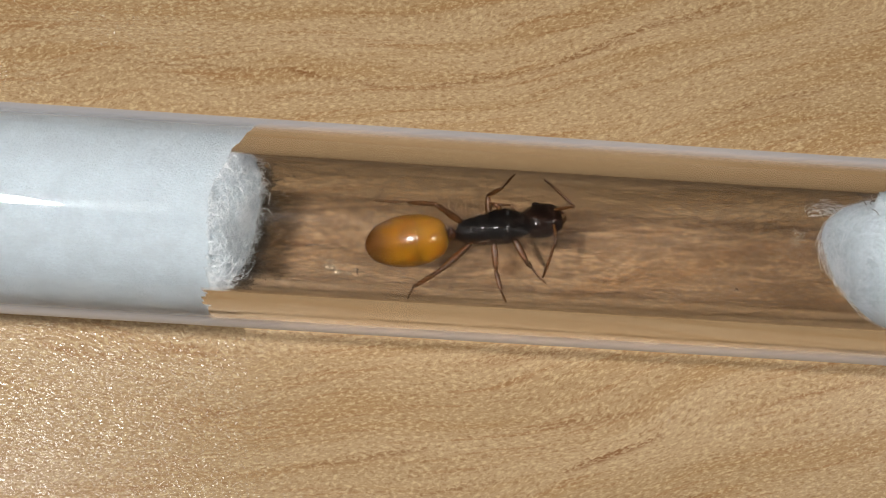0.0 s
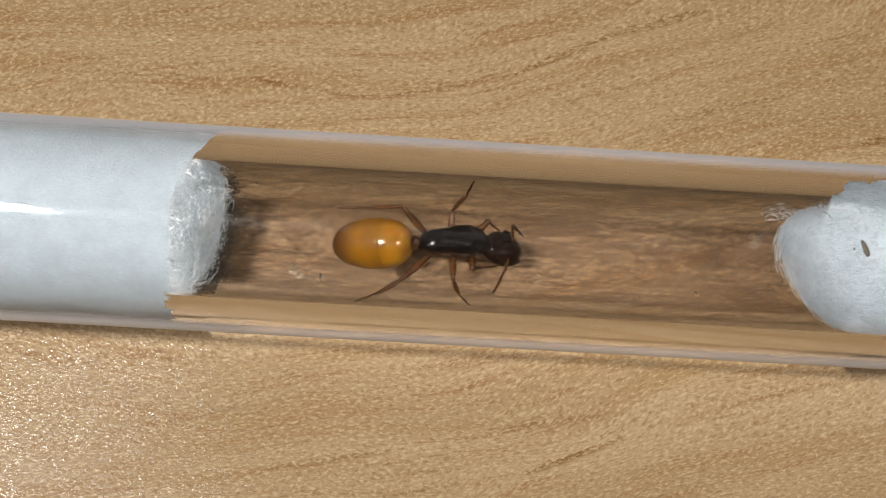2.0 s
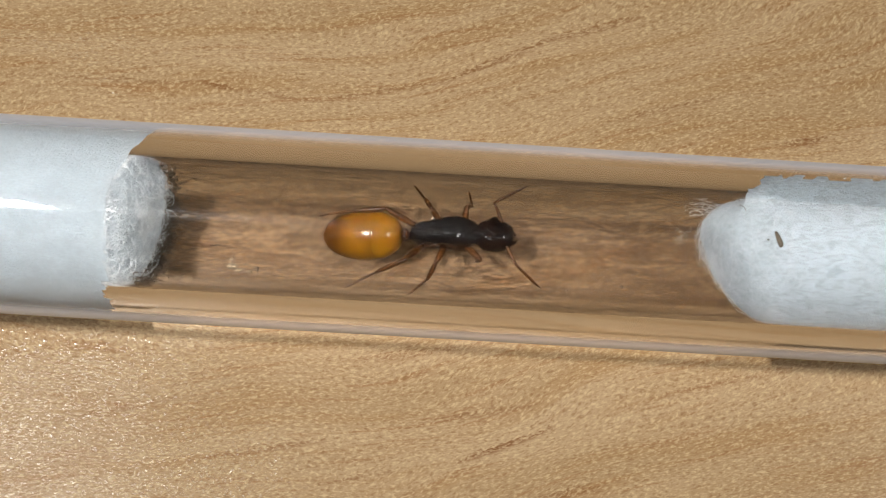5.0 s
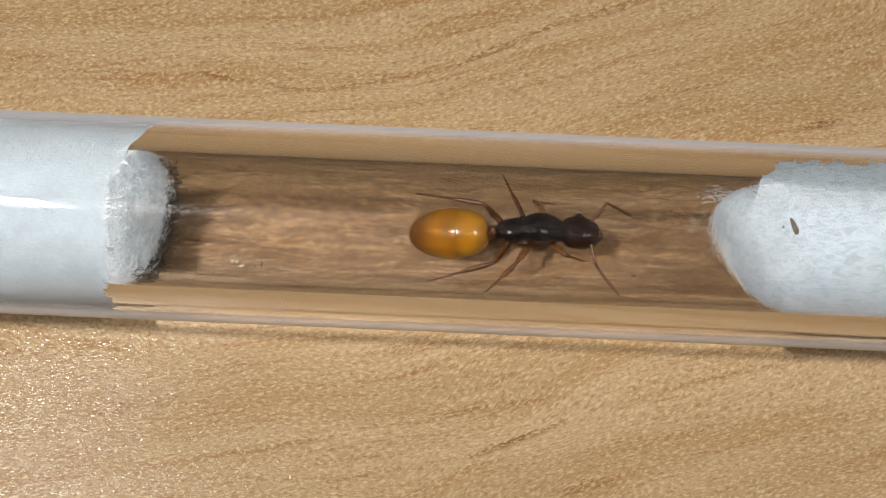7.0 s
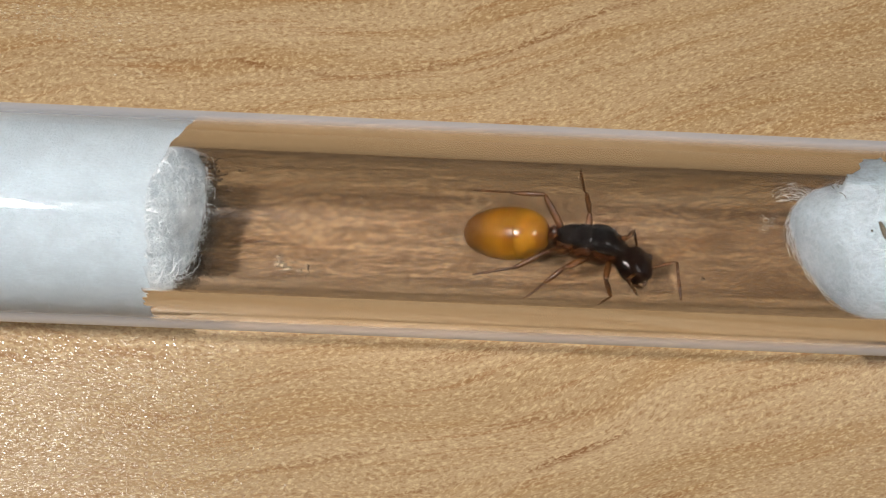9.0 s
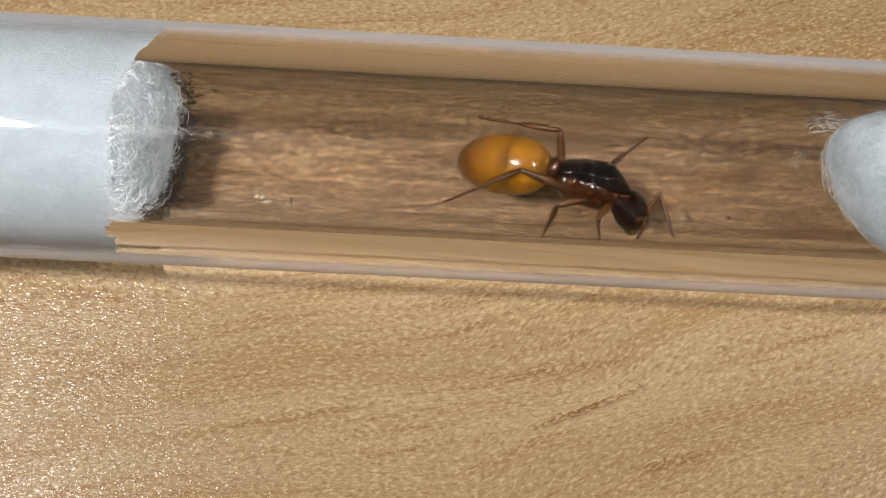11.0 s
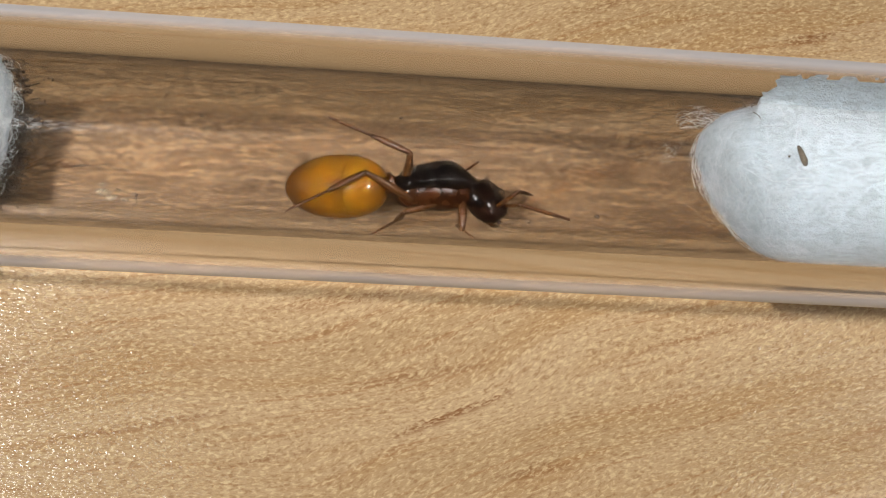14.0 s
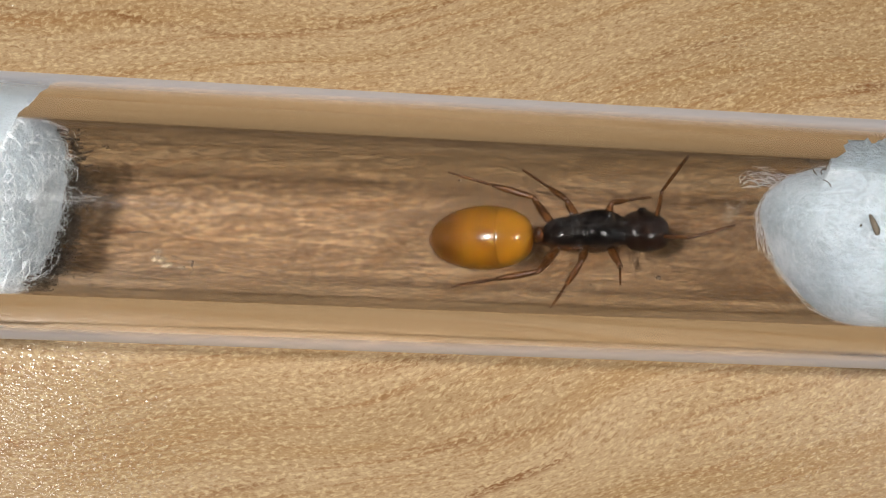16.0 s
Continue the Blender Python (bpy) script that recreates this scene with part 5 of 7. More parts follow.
    walk(ANT_PARTS["tarsus", 1, 0], [
        (0, pose(0.00156, 0.00157, 0.00003, -135.6, 38.7, -163.7)),
        (0.25, pose(0.00178, 0.00160, -0.00038, -127.1, 55.3, -152.1)),
        (0.5, pose(0.00163, 0.00127, -0.00097, -129.4, 75.3, -154.6)),
        (1, pose(0.00209, 0.00128, -0.00111, 3.9, 39.0, -16.5)),
        (1.167, pose(0.00254, 0.00124, -0.00111, -58.0, 46.1, -99.5)),
        (1.333, pose(0.00272, 0.00114, -0.00115, -87.0, 20.9, -148.7)),
        (1.5, pose(0.00298, 0.00108, -0.00106, -98.3, 4.2, 162.8)),
        (1.75, pose(0.00238, 0.00118, -0.00121, -87.9, 16.0, -142.3)),
        (2, pose(0.00154, 0.00111, -0.00111, -56.4, 59.7, -96.1)),
        (2.5, pose(0.00150, 0.00132, -0.00080, -59.6, 70.2, -99.6)),
        (2.667, pose(0.00188, 0.00136, -0.00096, -112.1, 48.3, -158.4)),
        (2.75, pose(0.00180, 0.00131, -0.00100, -120.2, 39.3, -170.1)),
        (2.833, pose(0.00172, 0.00130, -0.00098, -126.8, 29.0, 178.3)),
        (3, pose(0.00108, 0.00105, -0.00074, -135.0, 25.1, 160.4)),
        (3.167, pose(0.00069, 0.00074, -0.00023, -151.0, 57.7, 137.3)),
        (3.25, pose(0.00082, 0.00099, 0.00001, -154.2, 79.7, 133.9)),
        (3.333, pose(0.00107, 0.00126, 0.00013, -45.3, 86.7, -116.8)),
        (3.5, pose(0.00147, 0.00151, -0.00029, -103.9, 77.7, -175.8)),
        (3.75, pose(0.00106, 0.00106, -0.00069, -117.9, 69.1, 169.7)),
        (4, pose(0.00079, 0.00073, -0.00060, -136.5, 40.6, 147.7)),
        (4.1, pose(0.00105, 0.00110, -0.00060, -159.4, 52.7, 116.7)),
        (4.2, pose(0.00139, 0.00144, -0.00039, 153.7, 50.7, 58.9)),
        (5.25, pose(0.00169, 0.00159, -0.00033, 121.7, -19.1, -22.8)),
        (6.3, pose(0.00183, 0.00150, -0.00071, 123.0, -63.7, -24.7)),
        (6.4, pose(0.00197, 0.00133, -0.00103, 108.7, -12.6, -3.9)),
        (6.5, pose(0.00215, 0.00121, -0.00119, 148.3, 59.5, 68.4)),
        (6.75, pose(0.00225, 0.00166, -0.00036, -133.0, 81.1, 149.6)),
        (7, pose(0.00192, 0.00155, 0.00062, -115.5, 64.1, 167.7)),
        (7.25, pose(0.00165, 0.00157, -0.00032, -141.5, 69.3, 139.5)),
        (7.5, pose(0.00126, 0.00095, -0.00105, -144.2, 58.9, 136.5)),
        (7.75, pose(0.00187, 0.00151, -0.00071, -126.0, 63.9, 157.2)),
        (8, pose(0.00221, 0.00169, 0.00016, 41.2, 86.2, -35.5)),
        (8.2, pose(0.00152, 0.00149, -0.00046, 171.4, 60.9, 95.5)),
        (9.25, pose(0.00192, 0.00163, -0.00038, -103.8, 55.4, -170.5)),
        (10.3, pose(0.00298, 0.00142, 0.00053, -68.9, 67.1, -131.2)),
        (10.367, pose(0.00202, 0.00168, 0.00021, -143.1, 62.5, 149.1)),
        (10.433, pose(0.00207, 0.00170, -0.00001, -137.5, 48.3, 155.8)),
        (10.5, pose(0.00219, 0.00169, -0.00016, -130.4, 45.9, 165.5)),
        (11, pose(0.00092, 0.00103, -0.00044, -136.9, 28.4, 154.9)),
        (11.5, pose(0.00067, 0.00073, 0.00016, -131.3, 7.6, 172.5)),
        (12, pose(0.00101, 0.00114, 0.00041, -132.5, -0.3, 153.6)),
        (12.5, pose(0.00100, 0.00111, -0.00048, -141.2, 37.6, 128.2)),
        (13, pose(0.00134, 0.00147, 0.00002, 157.2, 52.5, 48.6)),
        (13.25, pose(0.00116, 0.00133, -0.00025, -163.9, 44.6, 98.9)),
        (13.5, pose(0.00099, 0.00114, -0.00036, -137.5, 34.8, 139.1)),
        (13.8, pose(0.00132, 0.00137, -0.00051, -149.0, 37.7, 119.7)),
        (14, pose(0.00142, 0.00133, -0.00073, -161.9, 40.3, 99.4)),
        (14.2, pose(0.00164, 0.00116, -0.00111, 174.5, -4.1, 35.6)),
        (14.35, pose(0.00084, 0.00073, -0.00070, -175.7, 20.4, 97.1)),
        (14.5, pose(0.00070, 0.00079, -0.00009, -166.2, 9.7, 132.5)),
        (15, pose(0.00070, 0.00079, -0.00003, -161.7, 2.4, 173.3)),
        (15.5, pose(0.00058, 0.00051, -0.00007, -166.0, 18.7, 150.1)),
        (15.667, pose(0.00076, 0.00086, 0.00026, -164.7, 4.6, 156.7)),
        (15.75, pose(0.00100, 0.00114, 0.00037, -164.9, -1.3, 150.2)),
        (15.833, pose(0.00132, 0.00142, 0.00032, -164.4, -1.8, 131.8)),
        (16, pose(0.00158, 0.00156, -0.00026, -171.2, 23.7, 97.5)),
    ])
    walk(ANT_PARTS["leg", 1, 1], [
        (0, pose(-0.00010, 0.00085, -0.00085, -26.9, -29.2, 85.1)),
        (0.5, pose(-0.00010, 0.00085, -0.00085, -29.4, -26.9, 90.4)),
        (1, pose(-0.00010, 0.00085, -0.00085, -30.1, -25.6, 92.0)),
        (1.5, pose(-0.00010, 0.00085, -0.00085, -32.0, -21.1, 96.7)),
        (2, pose(-0.00010, 0.00085, -0.00085, -27.9, -30.1, 87.5)),
        (2.5, pose(-0.00010, 0.00085, -0.00085, -28.3, -32.3, 88.2)),
        (3, pose(-0.00010, 0.00085, -0.00085, -29.9, -41.0, 90.9)),
        (3.5, pose(-0.00010, 0.00085, -0.00085, -36.5, -43.0, 100.7)),
        (4, pose(-0.00010, 0.00085, -0.00085, -33.1, -57.8, 96.4)),
        (4.2, pose(-0.00010, 0.00085, -0.00085, -55.1, -68.4, 120.8)),
        (5.25, pose(-0.00010, 0.00085, -0.00085, -66.0, -43.7, 133.7)),
        (6.3, pose(-0.00010, 0.00085, -0.00085, -66.8, -20.6, 135.2)),
        (6.5, pose(-0.00010, 0.00085, -0.00085, -63.9, -17.8, 126.4)),
        (6.75, pose(-0.00010, 0.00085, -0.00085, -66.7, -34.3, 132.7)),
        (7, pose(-0.00010, 0.00085, -0.00085, -92.8, -64.9, 165.4)),
        (7.5, pose(-0.00010, 0.00085, -0.00085, -91.2, -58.7, 163.6)),
        (8, pose(-0.00010, 0.00085, -0.00085, -76.0, -49.2, 144.9)),
        (8.2, pose(-0.00010, 0.00085, -0.00085, -68.5, -48.3, 134.9)),
        (9.25, pose(-0.00010, 0.00085, -0.00085, -44.1, -58.0, 104.9)),
        (10.3, pose(-0.00010, 0.00085, -0.00085, -14.3, -78.0, 73.3)),
        (10.5, pose(-0.00010, 0.00085, -0.00085, -16.2, -76.9, 75.2)),
        (11, pose(-0.00010, 0.00085, -0.00085, 94.9, -67.3, -38.3)),
        (11.5, pose(-0.00010, 0.00085, -0.00085, 69.6, -43.8, -8.5)),
        (12, pose(-0.00010, 0.00085, -0.00085, 98.5, -36.8, -51.8)),
        (12.5, pose(-0.00010, 0.00085, -0.00085, 99.2, -26.7, -53.2)),
        (13, pose(-0.00010, 0.00085, -0.00085, 94.5, -14.1, -39.8)),
        (13.5, pose(-0.00010, 0.00085, -0.00085, 93.6, -40.3, -37.9)),
        (13.8, pose(-0.00010, 0.00085, -0.00085, 80.9, -40.7, -18.5)),
        (14, pose(-0.00010, 0.00085, -0.00085, 75.9, -33.5, -10.1)),
        (14.2, pose(-0.00010, 0.00085, -0.00085, 121.5, -67.9, -65.0)),
        (14.35, pose(-0.00010, 0.00085, -0.00085, 45.9, -68.2, 14.8)),
        (14.5, pose(-0.00010, 0.00085, -0.00085, -17.0, -44.5, 86.2)),
        (15, pose(-0.00010, 0.00085, -0.00085, -29.4, -42.4, 104.2)),
        (15.25, pose(-0.00010, 0.00085, -0.00085, -47.6, -49.4, 129.3)),
        (15.5, pose(-0.00010, 0.00085, -0.00085, -73.3, -62.0, 160.0)),
        (16, pose(-0.00010, 0.00085, -0.00085, -51.5, -43.9, 133.2)),
    ])
    walk(ANT_PARTS["tibia", 1, 1], [
        (0, pose(0.00240, -0.00000, -0.00000, 17.4, -26.4, -66.2)),
        (0.5, pose(0.00240, -0.00000, 0.00000, 12.8, -12.4, -52.6)),
        (1, pose(0.00240, -0.00000, 0.00000, 11.6, -12.8, -47.0)),
        (1.5, pose(0.00240, 0.00000, -0.00000, 14.2, -17.4, -56.9)),
        (2, pose(0.00240, -0.00000, 0.00000, 8.5, -18.0, -38.3)),
        (2.5, pose(0.00240, -0.00000, -0.00000, 10.1, -9.9, -45.1)),
        (3, pose(0.00240, -0.00000, 0.00000, 16.0, 33.3, -18.7)),
        (3.5, pose(0.00240, -0.00000, 0.00000, 14.3, 47.1, -21.4)),
        (4, pose(0.00240, -0.00000, 0.00000, 139.1, 64.9, 111.3)),
        (4.2, pose(0.00240, -0.00000, 0.00000, 159.7, 51.3, 135.3)),
        (5.25, pose(0.00240, -0.00000, -0.00000, 96.5, 35.8, 52.3)),
        (6.3, pose(0.00240, -0.00000, -0.00000, 84.7, -8.9, 7.6)),
        (6.5, pose(0.00240, -0.00000, -0.00000, 84.5, -7.4, 9.0)),
        (6.75, pose(0.00240, 0.00000, -0.00000, 89.0, 35.2, 26.5)),
        (7, pose(0.00240, 0.00000, 0.00000, 122.6, 59.1, 70.4)),
        (7.5, pose(0.00240, 0.00000, -0.00000, 92.5, 27.7, 29.2)),
        (8, pose(0.00240, 0.00000, 0.00000, 91.9, 8.8, 27.2)),
        (8.2, pose(0.00240, 0.00000, -0.00000, 91.7, -2.5, 23.6)),
        (9.25, pose(0.00240, -0.00000, -0.00000, 96.1, -26.3, 6.3)),
        (10.3, pose(0.00240, -0.00000, 0.00000, 82.5, 60.0, -27.0)),
        (10.5, pose(0.00240, 0.00000, 0.00000, 88.1, 68.1, -20.9)),
        (11, pose(0.00240, 0.00000, -0.00000, 101.3, 61.9, -6.3)),
        (11.5, pose(0.00240, 0.00000, 0.00000, 96.8, 74.4, -11.2)),
        (12, pose(0.00240, -0.00000, -0.00000, 13.4, 87.1, -94.9)),
        (12.5, pose(0.00240, -0.00000, -0.00000, 86.1, 73.5, -21.9)),
        (13, pose(0.00240, -0.00000, -0.00000, 70.9, 77.2, -37.6)),
        (13.5, pose(0.00240, 0.00000, 0.00000, -67.7, 78.7, -177.0)),
        (13.8, pose(0.00240, -0.00000, 0.00000, -53.0, 72.8, -161.9)),
        (14, pose(0.00240, -0.00000, -0.00000, 36.0, 77.5, -70.9)),
        (14.2, pose(0.00240, 0.00000, -0.00000, -52.4, 65.1, -162.1)),
        (14.35, pose(0.00240, 0.00000, -0.00000, 120.5, 71.4, 11.3)),
        (14.5, pose(0.00240, 0.00000, -0.00000, 97.9, 25.5, -16.3)),
        (15, pose(0.00240, 0.00000, -0.00000, 100.5, 64.1, -12.9)),
        (15.25, pose(0.00240, 0.00000, 0.00000, 130.1, 74.0, 18.7)),
        (15.5, pose(0.00240, 0.00000, -0.00000, -169.3, 77.3, 80.8)),
        (16, pose(0.00240, 0.00000, 0.00000, 176.4, 53.2, 65.4)),
    ])
    walk(ANT_PARTS["tarsus", 1, 1], [
        (0, pose(0.00309, -0.00156, 0.00085, 15.1, -31.2, -51.0)),
        (0.5, pose(0.00353, -0.00147, 0.00041, 13.8, -25.3, -48.2)),
        (1, pose(0.00367, -0.00135, 0.00042, 14.0, -20.9, -48.7)),
        (1.5, pose(0.00339, -0.00152, 0.00057, 15.6, -28.2, -52.4)),
        (2, pose(0.00382, -0.00112, 0.00059, 2.6, -42.8, -30.5)),
        (2.5, pose(0.00373, -0.00133, 0.00033, 6.6, -36.9, -36.7)),
        (3, pose(0.00390, -0.00051, -0.00104, 5.4, -31.6, -34.5)),
        (3.5, pose(0.00361, -0.00047, -0.00139, 1.5, -33.6, -27.2)),
        (4, pose(0.00211, 0.00075, -0.00172, -3.6, -9.7, -13.7)),
        (4.2, pose(0.00156, 0.00083, -0.00148, -3.5, 10.3, 2.9)),
        (5.25, pose(0.00334, 0.00122, -0.00111, -1.1, -25.2, -15.2)),
        (6.3, pose(0.00427, 0.00025, 0.00029, -7.8, -12.5, 5.3)),
        (6.5, pose(0.00426, 0.00030, 0.00025, -8.2, -9.5, 7.5)),
        (6.75, pose(0.00379, 0.00069, -0.00109, -3.7, -18.4, -11.1)),
        (7, pose(0.00273, 0.00092, -0.00163, -1.6, 25.9, 17.9)),
        (7.5, pose(0.00387, 0.00082, -0.00088, 3.9, 30.6, 29.4)),
        (8, pose(0.00407, 0.00086, -0.00029, 2.6, 9.7, 25.7)),
        (8.2, pose(0.00414, 0.00076, 0.00008, 2.4, -4.0, 22.4)),
        (9.25, pose(0.00409, 0.00019, 0.00084, 4.9, -12.0, 4.4)),
        (10.3, pose(0.00325, -0.00043, -0.00164, -2.1, 37.1, -24.4)),
        (10.5, pose(0.00306, -0.00025, -0.00176, -1.5, 45.8, -23.6)),
        (11, pose(0.00329, -0.00010, -0.00168, 13.9, 39.4, -1.0)),
        (11.5, pose(0.00290, -0.00010, -0.00183, 15.1, 48.8, 0.7)),
        (12, pose(0.00239, -0.00010, -0.00190, 16.8, 69.6, 2.6)),
        (12.5, pose(0.00290, -0.00020, -0.00182, 9.2, 54.4, -5.9)),
        (13, pose(0.00273, -0.00026, -0.00185, 13.0, 48.5, -1.0)),
        (13.5, pose(0.00203, -0.00002, -0.00186, -16.2, 35.5, -43.3)),
        (13.8, pose(0.00186, -0.00018, -0.00181, 2.5, 36.3, -12.0)),
        (14, pose(0.00253, -0.00039, -0.00185, 7.7, 43.0, -3.9)),
        (14.2, pose(0.00164, -0.00025, -0.00172, -116.1, 86.1, -129.1)),
        (14.35, pose(0.00299, 0.00012, -0.00180, 17.5, 78.0, 4.9)),
        (14.5, pose(0.00405, -0.00048, -0.00082, 1.6, 13.1, -13.9)),
        (15, pose(0.00321, -0.00018, -0.00171, 2.1, 2.3, -10.5)),
        (15.25, pose(0.00290, 0.00017, -0.00183, 3.0, 22.4, -6.3)),
        (15.5, pose(0.00247, 0.00041, -0.00185, 55.3, 75.4, 54.2)),
        (16, pose(0.00287, 0.00103, -0.00152, 35.4, 10.6, 29.6)),
    ])
    walk(ANT_PARTS["leg", 1, 2], [
        (0, pose(-0.00190, 0.00075, -0.00075, -112.9, -42.3, 151.3)),
        (0.5, pose(-0.00190, 0.00075, -0.00075, -114.5, -37.2, 153.6)),
        (1, pose(-0.00190, 0.00075, -0.00075, -108.8, -27.8, 143.2)),
        (1.5, pose(-0.00190, 0.00075, -0.00075, -108.5, -17.6, 142.4)),
        (2, pose(-0.00190, 0.00075, -0.00075, -109.2, -33.6, 144.0)),
        (2.5, pose(-0.00190, 0.00075, -0.00075, -112.7, -39.1, 149.9)),
        (3, pose(-0.00190, 0.00075, -0.00075, -107.2, -28.8, 140.1)),
        (3.5, pose(-0.00190, 0.00075, -0.00075, -106.1, -16.3, 137.2)),
        (4, pose(-0.00190, 0.00075, -0.00075, -105.3, -19.7, 134.5)),
        (4.2, pose(-0.00190, 0.00075, -0.00075, -108.2, -17.0, 143.7)),
        (6.3, pose(-0.00190, 0.00075, -0.00075, -119.3, -43.0, 165.1)),
        (6.5, pose(-0.00190, 0.00075, -0.00075, -109.8, -29.3, 149.4)),
        (7, pose(-0.00190, 0.00075, -0.00075, -118.2, -49.4, 162.4)),
        (7.5, pose(-0.00190, 0.00075, -0.00075, -116.4, -44.5, 159.9)),
        (8, pose(-0.00190, 0.00075, -0.00075, -110.6, -31.5, 150.5)),
        (8.2, pose(-0.00190, 0.00075, -0.00075, -107.9, -28.8, 145.1)),
        (10.3, pose(-0.00190, 0.00075, -0.00075, -116.6, -55.7, 157.6)),
        (10.5, pose(-0.00190, 0.00075, -0.00075, -131.7, -51.6, 176.4)),
        (11, pose(-0.00190, 0.00075, -0.00075, -141.7, -57.3, -171.4)),
        (11.5, pose(-0.00190, 0.00075, -0.00075, -156.5, -60.7, -154.1)),
        (12, pose(-0.00190, 0.00075, -0.00075, -160.7, -62.0, -149.4)),
        (12.5, pose(-0.00190, 0.00075, -0.00075, 170.3, -52.4, -115.3)),
        (13, pose(-0.00190, 0.00075, -0.00075, 171.2, -42.9, -116.5)),
        (13.5, pose(-0.00190, 0.00075, -0.00075, 176.4, -42.5, -124.1)),
        (13.8, pose(-0.00190, 0.00075, -0.00075, 168.9, -55.9, -114.3)),
        (14, pose(-0.00190, 0.00075, -0.00075, 171.8, -59.6, -117.8)),
        (14.2, pose(-0.00190, 0.00075, -0.00075, -169.4, -61.3, -139.3)),
        (14.5, pose(-0.00190, 0.00075, -0.00075, -130.9, -68.3, 178.6)),
        (15, pose(-0.00190, 0.00075, -0.00075, -98.9, -55.6, 142.8)),
        (15.5, pose(-0.00190, 0.00075, -0.00075, -94.0, -17.8, 135.0)),
        (16, pose(-0.00190, 0.00075, -0.00075, -106.0, -52.5, 154.8)),
    ])
    walk(ANT_PARTS["tibia", 1, 2], [
        (0, pose(0.00380, -0.00000, 0.00000, -16.0, -20.1, 76.8)),
        (0.5, pose(0.00380, -0.00000, -0.00000, -14.3, -25.2, 72.4)),
        (1, pose(0.00380, -0.00000, -0.00000, -3.3, -34.6, 50.6)),
        (1.5, pose(0.00380, 0.00000, 0.00000, -2.5, -29.0, 49.1)),
        (2, pose(0.00380, -0.00000, 0.00000, -15.2, -27.8, 75.4)),
        (2.5, pose(0.00380, -0.00000, -0.00000, -13.3, -32.0, 71.6)),
        (3, pose(0.00380, -0.00000, -0.00000, -2.9, -37.3, 53.5)),
        (3.5, pose(0.00380, -0.00000, 0.00000, -0.5, -40.1, 49.6)),
        (4, pose(0.00380, -0.00000, 0.00000, 19.9, -51.6, 21.6)),
        (4.2, pose(0.00380, -0.00000, 0.00000, 20.8, -38.1, 20.3)),
        (6.3, pose(0.00380, -0.00000, -0.00000, -6.8, -23.5, 71.2)),
        (6.5, pose(0.00380, -0.00000, -0.00000, -1.6, -15.7, 55.8)),
        (7, pose(0.00380, 0.00000, 0.00000, -4.6, -21.3, 65.2)),
        (7.5, pose(0.00380, 0.00000, 0.00000, -1.1, -29.8, 57.2)),
        (8, pose(0.00380, 0.00000, 0.00000, 3.5, -34.7, 48.6)),
        (8.2, pose(0.00380, 0.00000, -0.00000, 4.9, -37.9, 46.1)),
        (10.3, pose(0.00380, 0.00000, 0.00000, -11.6, -19.9, 79.2)),
        (10.5, pose(0.00380, -0.00000, 0.00000, -10.2, -21.1, 75.2)),
        (11, pose(0.00380, 0.00000, -0.00000, -13.1, -8.3, 86.5)),
        (11.5, pose(0.00380, 0.00000, -0.00000, -13.2, -3.4, 88.0)),
        (12, pose(0.00380, 0.00000, 0.00000, -13.2, 2.5, 88.4)),
        (12.5, pose(0.00380, -0.00000, -0.00000, -11.9, 8.0, 102.8)),
        (13, pose(0.00380, 0.00000, -0.00000, -11.4, 17.3, 105.3)),
        (13.5, pose(0.00380, -0.00000, -0.00000, -13.1, 19.8, 99.9)),
        (13.8, pose(0.00380, 0.00000, 0.00000, -14.3, 11.8, 95.4)),
        (14, pose(0.00380, 0.00000, -0.00000, -15.4, 10.0, 89.4)),
        (14.2, pose(0.00380, 0.00000, -0.00000, -15.4, 0.7, 90.1)),
        (14.5, pose(0.00380, -0.00000, -0.00000, -15.2, -3.9, 82.2)),
        (15, pose(0.00380, 0.00000, -0.00000, -13.1, -14.8, 69.5)),
        (15.5, pose(0.00380, 0.00000, 0.00000, -4.4, -16.2, 37.6)),
        (16, pose(0.00380, 0.00000, 0.00000, -11.2, -8.7, 68.7)),
    ])
